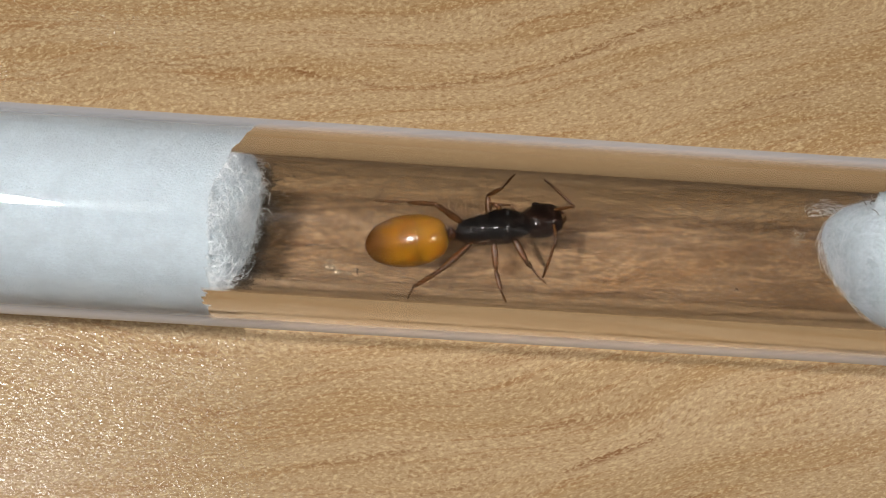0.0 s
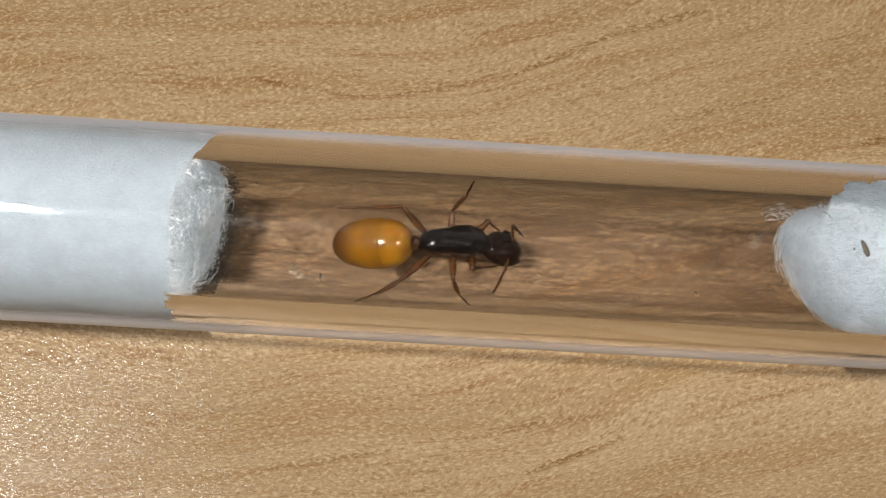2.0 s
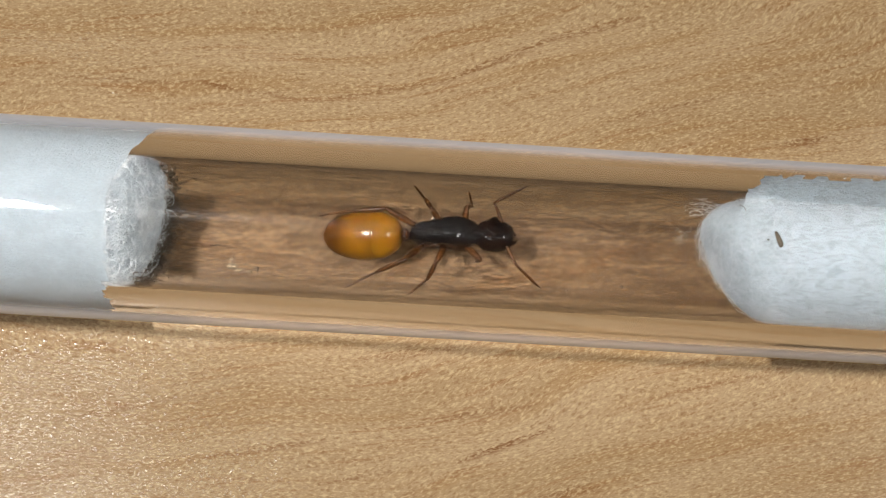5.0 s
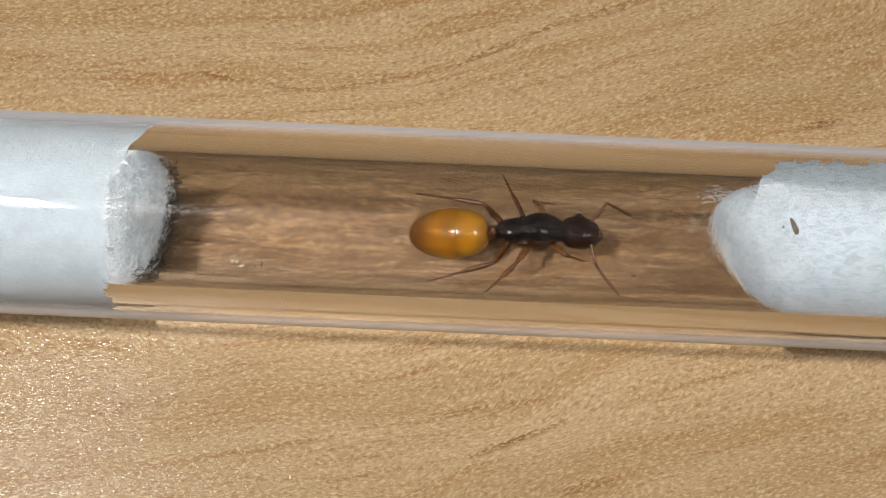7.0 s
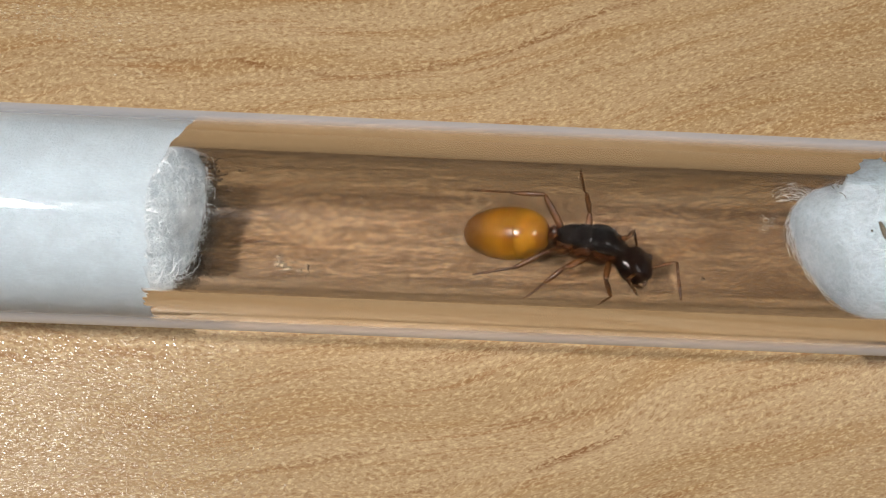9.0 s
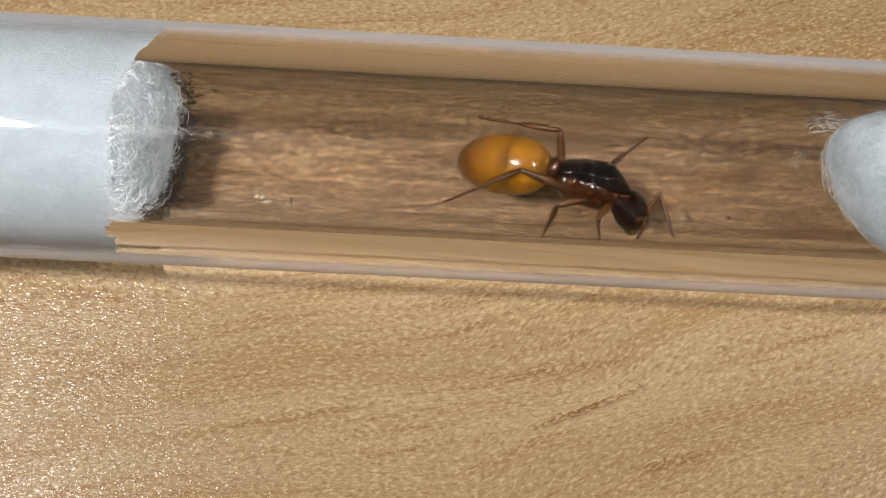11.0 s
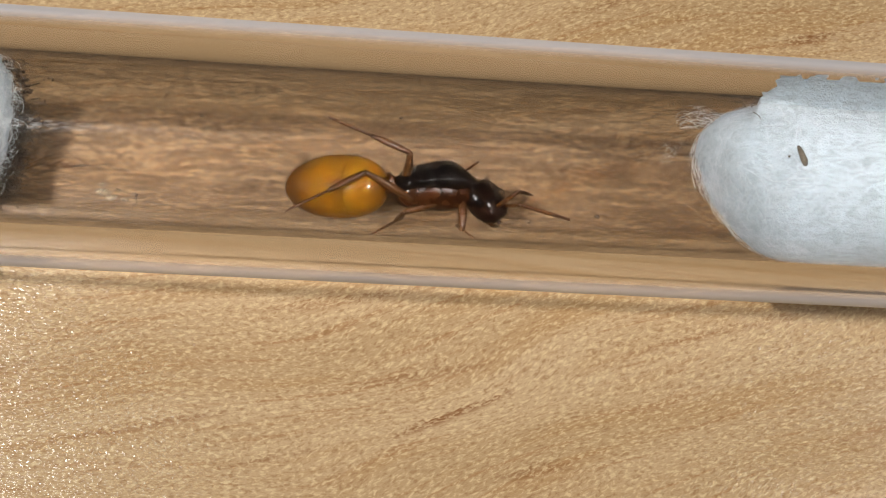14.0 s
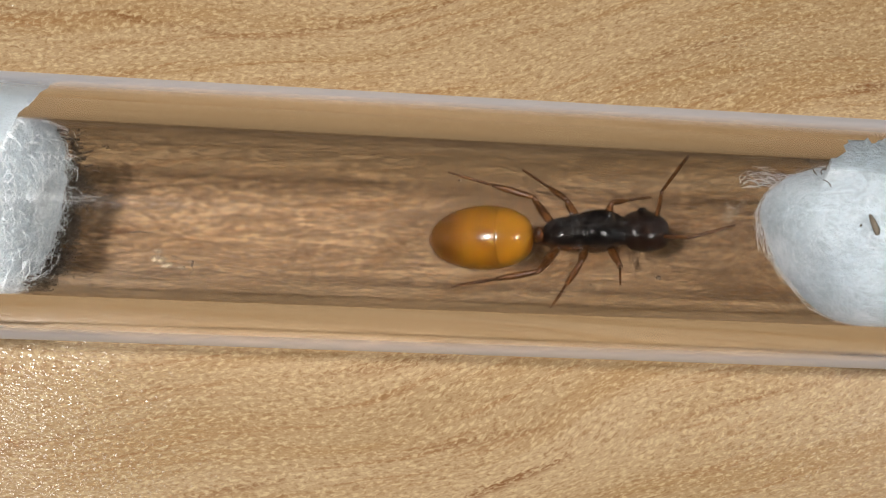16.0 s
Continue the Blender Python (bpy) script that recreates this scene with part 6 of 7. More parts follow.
    walk(ANT_PARTS["tarsus", 1, 2], [
        (0, pose(0.00438, 0.00247, 0.00093, -15.7, -26.2, 61.5)),
        (0.5, pose(0.00454, 0.00233, 0.00115, -13.3, -31.5, 56.4)),
        (1, pose(0.00521, 0.00172, 0.00153, -10.7, -34.9, 51.8)),
        (1.5, pose(0.00535, 0.00178, 0.00131, 16.0, -39.6, 8.9)),
        (2, pose(0.00440, 0.00231, 0.00126, -18.0, -37.4, 61.2)),
        (2.5, pose(0.00452, 0.00217, 0.00143, -14.4, -39.4, 55.4)),
        (3, pose(0.00508, 0.00173, 0.00164, -1.4, -44.6, 36.1)),
        (3.5, pose(0.00514, 0.00157, 0.00174, -0.1, -49.4, 34.4)),
        (4, pose(0.00536, 0.00062, 0.00212, 44.2, -53.5, -20.6)),
        (4.2, pose(0.00579, 0.00074, 0.00167, 41.8, -40.1, -17.3)),
        (6.3, pose(0.00460, 0.00234, 0.00108, -4.0, -29.0, 55.7)),
        (6.5, pose(0.00526, 0.00215, 0.00073, 2.2, -21.7, 41.4)),
        (7, pose(0.00485, 0.00228, 0.00098, 5.4, -29.2, 34.0)),
        (7.5, pose(0.00507, 0.00197, 0.00134, 11.8, -36.5, 22.2)),
        (8, pose(0.00527, 0.00166, 0.00154, 17.3, -46.1, 13.9)),
        (8.2, pose(0.00528, 0.00153, 0.00166, 18.2, -50.8, 12.8)),
        (10.3, pose(0.00428, 0.00249, 0.00092, -20.6, -47.8, 62.6)),
        (10.5, pose(0.00445, 0.00244, 0.00097, -12.0, -45.3, 50.8)),
        (11, pose(0.00397, 0.00267, 0.00039, -22.6, -35.3, 67.0)),
        (11.5, pose(0.00389, 0.00269, 0.00016, -23.7, -30.1, 69.0)),
        (12, pose(0.00388, 0.00270, -0.00012, -24.6, -24.5, 71.0)),
        (12.5, pose(0.00321, 0.00261, -0.00038, -28.3, -16.4, 81.6)),
        (13, pose(0.00312, 0.00249, -0.00080, -28.2, -5.5, 81.0)),
        (13.5, pose(0.00336, 0.00250, -0.00091, -27.8, -3.4, 75.3)),
        (13.8, pose(0.00355, 0.00263, -0.00055, -27.6, -14.0, 74.2)),
        (14, pose(0.00383, 0.00266, -0.00047, -25.3, -13.4, 64.3)),
        (14.2, pose(0.00380, 0.00270, -0.00003, -24.4, -17.1, 61.2)),
        (14.5, pose(0.00417, 0.00267, 0.00018, -22.2, -21.7, 54.3)),
        (15, pose(0.00472, 0.00244, 0.00069, -16.5, -34.7, 42.5)),
        (15.5, pose(0.00586, 0.00158, 0.00075, 1.2, -32.6, 11.2)),
        (16, pose(0.00477, 0.00249, 0.00041, -11.7, -19.8, 39.6)),
    ])
    walk(ANT_PARTS["leg", -1, 0], [
        (0, pose(0.00150, -0.00080, -0.00075, -5.8, 7.6, -74.4)),
        (0.25, pose(0.00150, -0.00080, -0.00075, -4.8, -2.1, -54.3)),
        (0.5, pose(0.00150, -0.00080, -0.00075, -5.2, -3.2, -46.0)),
        (1, pose(0.00150, -0.00080, -0.00075, -6.2, 10.8, -62.0)),
        (1.25, pose(0.00150, -0.00080, -0.00075, -7.5, -7.0, -98.9)),
        (1.5, pose(0.00150, -0.00080, -0.00075, -3.6, -19.1, -116.1)),
        (2, pose(0.00150, -0.00080, -0.00075, -5.8, -35.3, -111.4)),
        (2.5, pose(0.00150, -0.00080, -0.00075, -15.5, -33.9, -94.3)),
        (2.667, pose(0.00150, -0.00080, -0.00075, -22.1, -19.7, -79.9)),
        (2.833, pose(0.00150, -0.00080, -0.00075, -23.5, 8.0, -66.6)),
        (3, pose(0.00150, -0.00080, -0.00075, -23.1, 7.7, -63.7)),
        (3.5, pose(0.00150, -0.00080, -0.00075, -22.8, -14.1, -68.6)),
        (3.75, pose(0.00150, -0.00080, -0.00075, -13.9, -24.5, -95.1)),
        (4, pose(0.00150, -0.00080, -0.00075, 0.8, -32.3, -125.3)),
        (4.1, pose(0.00150, -0.00080, -0.00075, -17.7, -24.7, -87.8)),
        (4.2, pose(0.00150, -0.00080, -0.00075, -30.0, -12.3, -50.5)),
        (5.25, pose(0.00150, -0.00080, -0.00075, -28.0, -25.6, -56.6)),
        (6.3, pose(0.00150, -0.00080, -0.00075, -14.6, -38.3, -81.5)),
        (6.5, pose(0.00150, -0.00080, -0.00075, -4.1, -40.3, -98.1)),
        (6.75, pose(0.00150, -0.00080, -0.00075, -12.6, -38.3, -84.7)),
        (7, pose(0.00150, -0.00080, -0.00075, -22.1, -36.1, -68.9)),
        (7.25, pose(0.00150, -0.00080, -0.00075, -21.5, -34.3, -70.0)),
        (7.5, pose(0.00150, -0.00080, -0.00075, -21.1, -28.2, -70.8)),
        (8, pose(0.00150, -0.00080, -0.00075, -21.3, -26.1, -70.4)),
        (8.067, pose(0.00150, -0.00080, -0.00075, -20.6, -27.0, -71.9)),
        (8.133, pose(0.00150, -0.00080, -0.00075, -17.6, -31.5, -78.1)),
        (8.2, pose(0.00150, -0.00080, -0.00075, -16.1, -27.9, -81.0)),
        (8.9, pose(0.00150, -0.00080, -0.00075, -8.9, -7.6, -103.9)),
        (9.25, pose(0.00150, -0.00080, -0.00075, -8.8, 3.6, -106.8)),
        (9.6, pose(0.00150, -0.00080, -0.00075, -9.2, 3.9, -112.6)),
        (10.3, pose(0.00150, -0.00080, -0.00075, -17.6, 29.4, -140.8)),
        (10.4, pose(0.00150, -0.00080, -0.00075, -22.4, 31.7, -150.1)),
        (10.5, pose(0.00150, -0.00080, -0.00075, -24.0, 31.6, -153.2)),
        (10.667, pose(0.00150, -0.00080, -0.00075, -22.4, 31.4, -150.0)),
        (10.833, pose(0.00150, -0.00080, -0.00075, -16.8, 24.0, -138.2)),
        (11, pose(0.00150, -0.00080, -0.00075, -14.2, 20.3, -131.3)),
        (11.5, pose(0.00150, -0.00080, -0.00075, -13.9, 35.3, -130.5)),
        (12, pose(0.00150, -0.00080, -0.00075, -27.9, 44.9, -152.1)),
        (12.25, pose(0.00150, -0.00080, -0.00075, -20.1, 48.7, -141.5)),
        (12.5, pose(0.00150, -0.00080, -0.00075, -26.1, 65.4, -148.5)),
        (12.75, pose(0.00150, -0.00080, -0.00075, -45.7, 58.8, -170.5)),
        (13, pose(0.00150, -0.00080, -0.00075, -62.8, 55.7, 169.1)),
        (13.5, pose(0.00150, -0.00080, -0.00075, -49.0, 47.0, -173.3)),
        (13.8, pose(0.00150, -0.00080, -0.00075, -23.3, 61.4, -142.1)),
        (14, pose(0.00150, -0.00080, -0.00075, 7.1, 47.9, -105.5)),
        (14.2, pose(0.00150, -0.00080, -0.00075, 10.8, 3.5, -97.6)),
        (14.35, pose(0.00150, -0.00080, -0.00075, 9.1, -23.0, -87.6)),
        (14.5, pose(0.00150, -0.00080, -0.00075, 4.6, -42.3, -79.6)),
        (15, pose(0.00150, -0.00080, -0.00075, 17.0, -30.2, -100.2)),
        (15.5, pose(0.00150, -0.00080, -0.00075, 5.6, 2.7, -56.3)),
        (15.75, pose(0.00150, -0.00080, -0.00075, 10.1, -26.2, -77.4)),
        (16, pose(0.00150, -0.00080, -0.00075, 17.7, -34.9, -92.2)),
    ])
    walk(ANT_PARTS["tibia", -1, 0], [
        (0, pose(0.00220, -0.00000, -0.00000, 30.7, 60.7, 50.3)),
        (0.25, pose(0.00220, 0.00000, 0.00000, 25.6, 36.7, 43.5)),
        (0.5, pose(0.00220, -0.00000, 0.00000, 20.1, 17.4, 31.6)),
        (1, pose(0.00220, 0.00000, -0.00000, 25.1, 19.0, 47.5)),
        (1.25, pose(0.00220, 0.00000, 0.00000, 40.9, 23.2, 89.8)),
        (1.5, pose(0.00220, 0.00000, -0.00000, 66.9, 30.9, 143.4)),
        (2, pose(0.00220, -0.00000, 0.00000, 67.2, 13.0, 144.2)),
        (2.5, pose(0.00220, 0.00000, -0.00000, 64.1, -7.3, 88.9)),
        (2.667, pose(0.00220, 0.00000, 0.00000, 64.1, 7.2, 113.4)),
        (2.833, pose(0.00220, 0.00000, 0.00000, 67.0, 47.2, 119.4)),
        (3, pose(0.00220, -0.00000, -0.00000, 32.0, 73.3, 80.3)),
        (3.5, pose(0.00220, 0.00000, 0.00000, 103.6, 38.0, 159.9)),
        (3.75, pose(0.00220, -0.00000, 0.00000, 98.5, 9.8, 147.7)),
        (4, pose(0.00220, 0.00000, 0.00000, 97.3, -4.3, 123.3)),
        (4.1, pose(0.00220, 0.00000, 0.00000, 97.9, 13.9, 130.3)),
        (4.2, pose(0.00220, -0.00000, 0.00000, 95.6, 36.2, 125.1)),
        (5.25, pose(0.00220, -0.00000, -0.00000, 113.1, 37.2, 154.0)),
        (6.3, pose(0.00220, 0.00000, 0.00000, 120.5, 25.1, 168.1)),
        (6.5, pose(0.00220, -0.00000, 0.00000, 120.2, 23.4, 167.5)),
        (6.75, pose(0.00220, 0.00000, -0.00000, 110.1, 23.8, 142.4)),
        (7, pose(0.00220, 0.00000, 0.00000, 100.9, 23.6, 119.9)),
        (7.25, pose(0.00220, -0.00000, 0.00000, 76.3, 40.3, 75.6)),
        (7.5, pose(0.00220, 0.00000, -0.00000, 26.2, 30.4, -2.1)),
        (8, pose(0.00220, 0.00000, 0.00000, 31.5, 69.3, 4.5)),
        (8.067, pose(0.00220, 0.00000, -0.00000, 56.7, 55.7, 32.5)),
        (8.133, pose(0.00220, 0.00000, -0.00000, 80.7, 57.0, 61.2)),
        (8.2, pose(0.00220, -0.00000, -0.00000, 137.7, 54.3, 127.9)),
        (8.9, pose(0.00220, 0.00000, -0.00000, 99.0, 41.7, 77.5)),
        (9.25, pose(0.00220, 0.00000, -0.00000, 85.3, 36.8, 56.0)),
        (9.6, pose(0.00220, 0.00000, 0.00000, 83.2, 40.0, 52.6)),
        (10.3, pose(0.00220, -0.00000, -0.00000, 56.4, 39.5, 11.8)),
        (10.4, pose(0.00220, 0.00000, -0.00000, 52.6, -11.2, -2.3)),
        (10.5, pose(0.00220, 0.00000, 0.00000, 48.3, 79.4, -7.7)),
        (10.667, pose(0.00220, -0.00000, -0.00000, -170.3, 68.3, 135.0)),
        (10.833, pose(0.00220, -0.00000, -0.00000, -155.2, 54.5, 152.0)),
        (11, pose(0.00220, 0.00000, -0.00000, -148.0, 49.7, 161.1)),
        (11.5, pose(0.00220, -0.00000, -0.00000, -140.1, 56.4, 171.0)),
        (12, pose(0.00220, -0.00000, 0.00000, -145.5, 70.1, 165.0)),
        (12.25, pose(0.00220, -0.00000, 0.00000, 160.4, 75.4, 108.8)),
        (12.5, pose(0.00220, -0.00000, -0.00000, 108.1, 78.8, 55.3)),
        (12.75, pose(0.00220, -0.00000, -0.00000, 75.0, -47.1, 2.8)),
        (13, pose(0.00220, -0.00000, 0.00000, 72.2, -23.5, 7.5)),
        (13.5, pose(0.00220, 0.00000, -0.00000, 89.1, 59.6, 47.0)),
        (13.8, pose(0.00220, 0.00000, 0.00000, 82.9, 73.9, 40.3)),
        (14, pose(0.00220, 0.00000, -0.00000, -122.2, 67.6, -163.5)),
        (14.2, pose(0.00220, 0.00000, -0.00000, -142.8, 42.8, 172.1)),
        (14.35, pose(0.00220, -0.00000, -0.00000, -178.7, 44.8, 121.9)),
        (14.5, pose(0.00220, -0.00000, -0.00000, 105.8, 37.2, 22.6)),
        (15, pose(0.00220, -0.00000, -0.00000, -149.7, 63.3, 139.8)),
        (15.5, pose(0.00220, 0.00000, -0.00000, 177.5, 65.4, 103.7)),
        (15.75, pose(0.00220, -0.00000, -0.00000, -138.4, 47.3, 154.9)),
        (16, pose(0.00220, 0.00000, 0.00000, -129.1, 45.9, 167.8)),
    ])
    walk(ANT_PARTS["tarsus", -1, 0], [
        (0, pose(0.00273, 0.00064, -0.00148, -0.2, -2.4, 11.6)),
        (0.25, pose(0.00319, 0.00094, -0.00102, -0.3, -0.9, 14.2)),
        (0.5, pose(0.00358, 0.00085, -0.00051, -0.7, -14.9, 17.1)),
        (1, pose(0.00329, 0.00119, -0.00055, -3.9, 1.9, 44.3)),
        (1.25, pose(0.00221, 0.00156, -0.00067, 13.2, 31.0, 98.5)),
        (1.5, pose(0.00103, 0.00087, -0.00087, 26.3, 13.8, 131.7)),
        (2, pose(0.00086, 0.00097, -0.00038, 26.2, -2.7, 130.7)),
        (2.5, pose(0.00223, 0.00169, 0.00022, 45.7, -25.3, 61.0)),
        (2.667, pose(0.00153, 0.00155, -0.00021, 46.2, -18.2, 59.7)),
        (2.833, pose(0.00163, 0.00101, -0.00125, 47.3, -32.1, 57.2)),
        (3, pose(0.00228, 0.00048, -0.00163, 30.5, -7.1, 103.7)),
        (3.5, pose(0.00094, 0.00046, -0.00105, 27.4, 13.0, 48.0)),
        (3.75, pose(0.00078, 0.00090, -0.00029, 29.8, 1.0, 67.3)),
        (4, pose(0.00127, 0.00142, 0.00013, 23.1, -24.5, 98.2)),
        (4.1, pose(0.00113, 0.00126, -0.00041, 15.7, -3.5, 127.8)),
        (4.2, pose(0.00141, 0.00112, -0.00100, 15.7, 10.5, 127.9)),
        (5.25, pose(0.00098, 0.00059, -0.00103, 18.2, -0.1, 155.3)),
        (6.3, pose(0.00069, 0.00032, -0.00072, 24.4, 19.9, -170.2)),
        (6.5, pose(0.00068, 0.00034, -0.00068, 23.7, 13.3, -172.7)),
        (6.75, pose(0.00097, 0.00095, -0.00069, 12.3, 14.4, 142.2)),
        (7, pose(0.00142, 0.00135, -0.00068, -2.2, 21.5, 97.3)),
        (7.25, pose(0.00252, 0.00126, -0.00110, -18.3, 49.0, 70.6)),
        (7.5, pose(0.00367, -0.00005, -0.00086, -70.4, 30.6, -3.5)),
        (8, pose(0.00280, 0.00005, -0.00159, -83.3, 11.4, -38.1)),
        (8.067, pose(0.00301, 0.00052, -0.00140, -88.1, 23.2, -54.0)),
        (8.133, pose(0.00265, 0.00081, -0.00142, -84.4, 33.5, -46.1)),
        (8.2, pose(0.00159, 0.00078, -0.00138, -69.9, 37.2, -21.4)),
        (8.9, pose(0.00247, 0.00124, -0.00113, -72.2, 5.0, -27.5)),
        (9.25, pose(0.00296, 0.00113, -0.00102, -71.6, -12.1, -36.9)),
        (9.6, pose(0.00299, 0.00103, -0.00109, -71.5, -4.7, -37.4)),
        (10.3, pose(0.00348, 0.00027, -0.00108, -75.8, -18.6, -16.5)),
        (10.4, pose(0.00387, -0.00007, 0.00033, -82.7, -7.4, 13.3)),
        (10.5, pose(0.00251, -0.00004, -0.00167, -82.5, -7.8, 12.0)),
        (10.667, pose(0.00176, 0.00044, -0.00158, -82.5, -11.0, 12.0)),
        (10.833, pose(0.00133, 0.00046, -0.00138, -85.3, -10.2, 27.1)),
        (11, pose(0.00116, 0.00036, -0.00130, -86.0, -4.6, 32.0)),
        (11.5, pose(0.00127, 0.00015, -0.00142, -85.9, -18.0, 31.8)),
        (12, pose(0.00164, 0.00015, -0.00160, -93.6, -22.9, 53.5)),
        (12.25, pose(0.00207, 0.00041, -0.00164, -93.9, -30.4, 54.3)),
        (12.5, pose(0.00239, 0.00027, -0.00167, -81.7, -42.4, 33.9)),
        (12.75, pose(0.00336, 0.00006, 0.00125, -70.6, -25.6, 14.3)),
        (13, pose(0.00375, 0.00020, 0.00068, -68.2, -21.7, 8.5)),
        (13.5, pose(0.00279, 0.00063, -0.00146, -72.0, -22.3, 18.5)),
        (13.8, pose(0.00256, 0.00030, -0.00163, -68.2, -46.8, 12.0)),
        (14, pose(0.00158, -0.00018, -0.00157, -85.8, -30.0, 39.7)),
        (14.2, pose(0.00096, 0.00017, -0.00115, -80.0, -15.8, 25.0)),
        (14.35, pose(0.00156, 0.00102, -0.00120, -76.0, -7.8, 5.4)),
        (14.5, pose(0.00345, 0.00052, -0.00103, -53.8, 32.4, 87.1)),
        (15, pose(0.00162, 0.00049, -0.00152, -69.9, -3.2, 31.0)),
        (15.5, pose(0.00203, 0.00069, -0.00155, -64.4, -17.9, 1.8)),
        (15.75, pose(0.00116, 0.00049, -0.00125, -56.3, 56.2, 21.2)),
        (16, pose(0.00105, 0.00025, -0.00122, 157.5, 83.3, -126.1)),
    ])
    walk(ANT_PARTS["leg", -1, 1], [
        (0, pose(-0.00010, -0.00085, -0.00085, -19.7, 17.8, -95.8)),
        (0.5, pose(-0.00010, -0.00085, -0.00085, -17.8, 8.0, -87.5)),
        (1, pose(-0.00010, -0.00085, -0.00085, -19.9, 23.6, -95.2)),
        (1.5, pose(-0.00010, -0.00085, -0.00085, -20.5, 13.8, -97.0)),
        (2, pose(-0.00010, -0.00085, -0.00085, -20.6, -12.6, -100.3)),
        (2.5, pose(-0.00010, -0.00085, -0.00085, -21.2, 2.4, -93.6)),
        (3, pose(-0.00010, -0.00085, -0.00085, -18.4, -38.1, -102.0)),
        (3.5, pose(-0.00010, -0.00085, -0.00085, -18.9, -15.6, -100.9)),
        (4, pose(-0.00010, -0.00085, -0.00085, -18.0, -30.6, -103.1)),
        (4.2, pose(-0.00010, -0.00085, -0.00085, -15.6, -27.9, -108.1)),
        (5.25, pose(-0.00010, -0.00085, -0.00085, -11.2, -31.7, -116.9)),
        (6.3, pose(-0.00010, -0.00085, -0.00085, -10.6, -33.3, -118.0)),
        (6.367, pose(-0.00010, -0.00085, -0.00085, -11.1, -31.9, -117.2)),
        (6.433, pose(-0.00010, -0.00085, -0.00085, -11.4, -28.5, -116.6)),
        (6.5, pose(-0.00010, -0.00085, -0.00085, -10.5, -34.5, -118.2)),
        (6.667, pose(-0.00010, -0.00085, -0.00085, -9.7, -16.6, -120.2)),
        (6.833, pose(-0.00010, -0.00085, -0.00085, -8.5, -12.4, -124.7)),
        (7, pose(-0.00010, -0.00085, -0.00085, -7.7, -7.6, -129.7)),
        (7.5, pose(-0.00010, -0.00085, -0.00085, -7.6, 3.9, -131.4)),
        (8, pose(-0.00010, -0.00085, -0.00085, -7.7, -0.7, -135.4)),
        (8.2, pose(-0.00010, -0.00085, -0.00085, -8.1, -5.2, -127.5)),
        (8.9, pose(-0.00010, -0.00085, -0.00085, -7.9, 3.5, -143.0)),
        (9.25, pose(-0.00010, -0.00085, -0.00085, -10.5, 16.0, -158.3)),
        (9.6, pose(-0.00010, -0.00085, -0.00085, -14.1, 24.0, -168.7)),
        (10.3, pose(-0.00010, -0.00085, -0.00085, -23.4, 34.6, 172.4)),
        (10.4, pose(-0.00010, -0.00085, -0.00085, -19.9, 31.3, 178.9)),
        (10.5, pose(-0.00010, -0.00085, -0.00085, -13.4, 20.4, -166.3)),
        (11, pose(-0.00010, -0.00085, -0.00085, -22.9, 35.4, 173.7)),
        (11.5, pose(-0.00010, -0.00085, -0.00085, -20.1, 41.2, 178.2)),
        (12, pose(-0.00010, -0.00085, -0.00085, -24.3, 25.8, 170.6)),
        (12.5, pose(-0.00010, -0.00085, -0.00085, -32.7, 32.2, 153.5)),
        (13, pose(-0.00010, -0.00085, -0.00085, -36.8, 34.3, 146.0)),
        (13.5, pose(-0.00010, -0.00085, -0.00085, -39.6, 32.3, 140.8)),
        (13.8, pose(-0.00010, -0.00085, -0.00085, -34.2, 22.7, 152.6)),
        (14, pose(-0.00010, -0.00085, -0.00085, -26.5, 20.4, 173.2)),
        (14.2, pose(-0.00010, -0.00085, -0.00085, -18.8, 15.6, -162.0)),
        (14.35, pose(-0.00010, -0.00085, -0.00085, -19.5, 24.1, -164.2)),
        (14.5, pose(-0.00010, -0.00085, -0.00085, -19.3, 20.2, -163.7)),
        (14.75, pose(-0.00010, -0.00085, -0.00085, -19.6, 14.8, -164.6)),
        (15, pose(-0.00010, -0.00085, -0.00085, -19.3, 3.8, -162.7)),
        (15.25, pose(-0.00010, -0.00085, -0.00085, -18.8, 20.3, -160.3)),
        (15.5, pose(-0.00010, -0.00085, -0.00085, -15.3, 12.5, -148.1)),
        (15.75, pose(-0.00010, -0.00085, -0.00085, -13.7, 2.9, -136.0)),
        (16, pose(-0.00010, -0.00085, -0.00085, -17.4, -40.9, -125.5)),
    ])
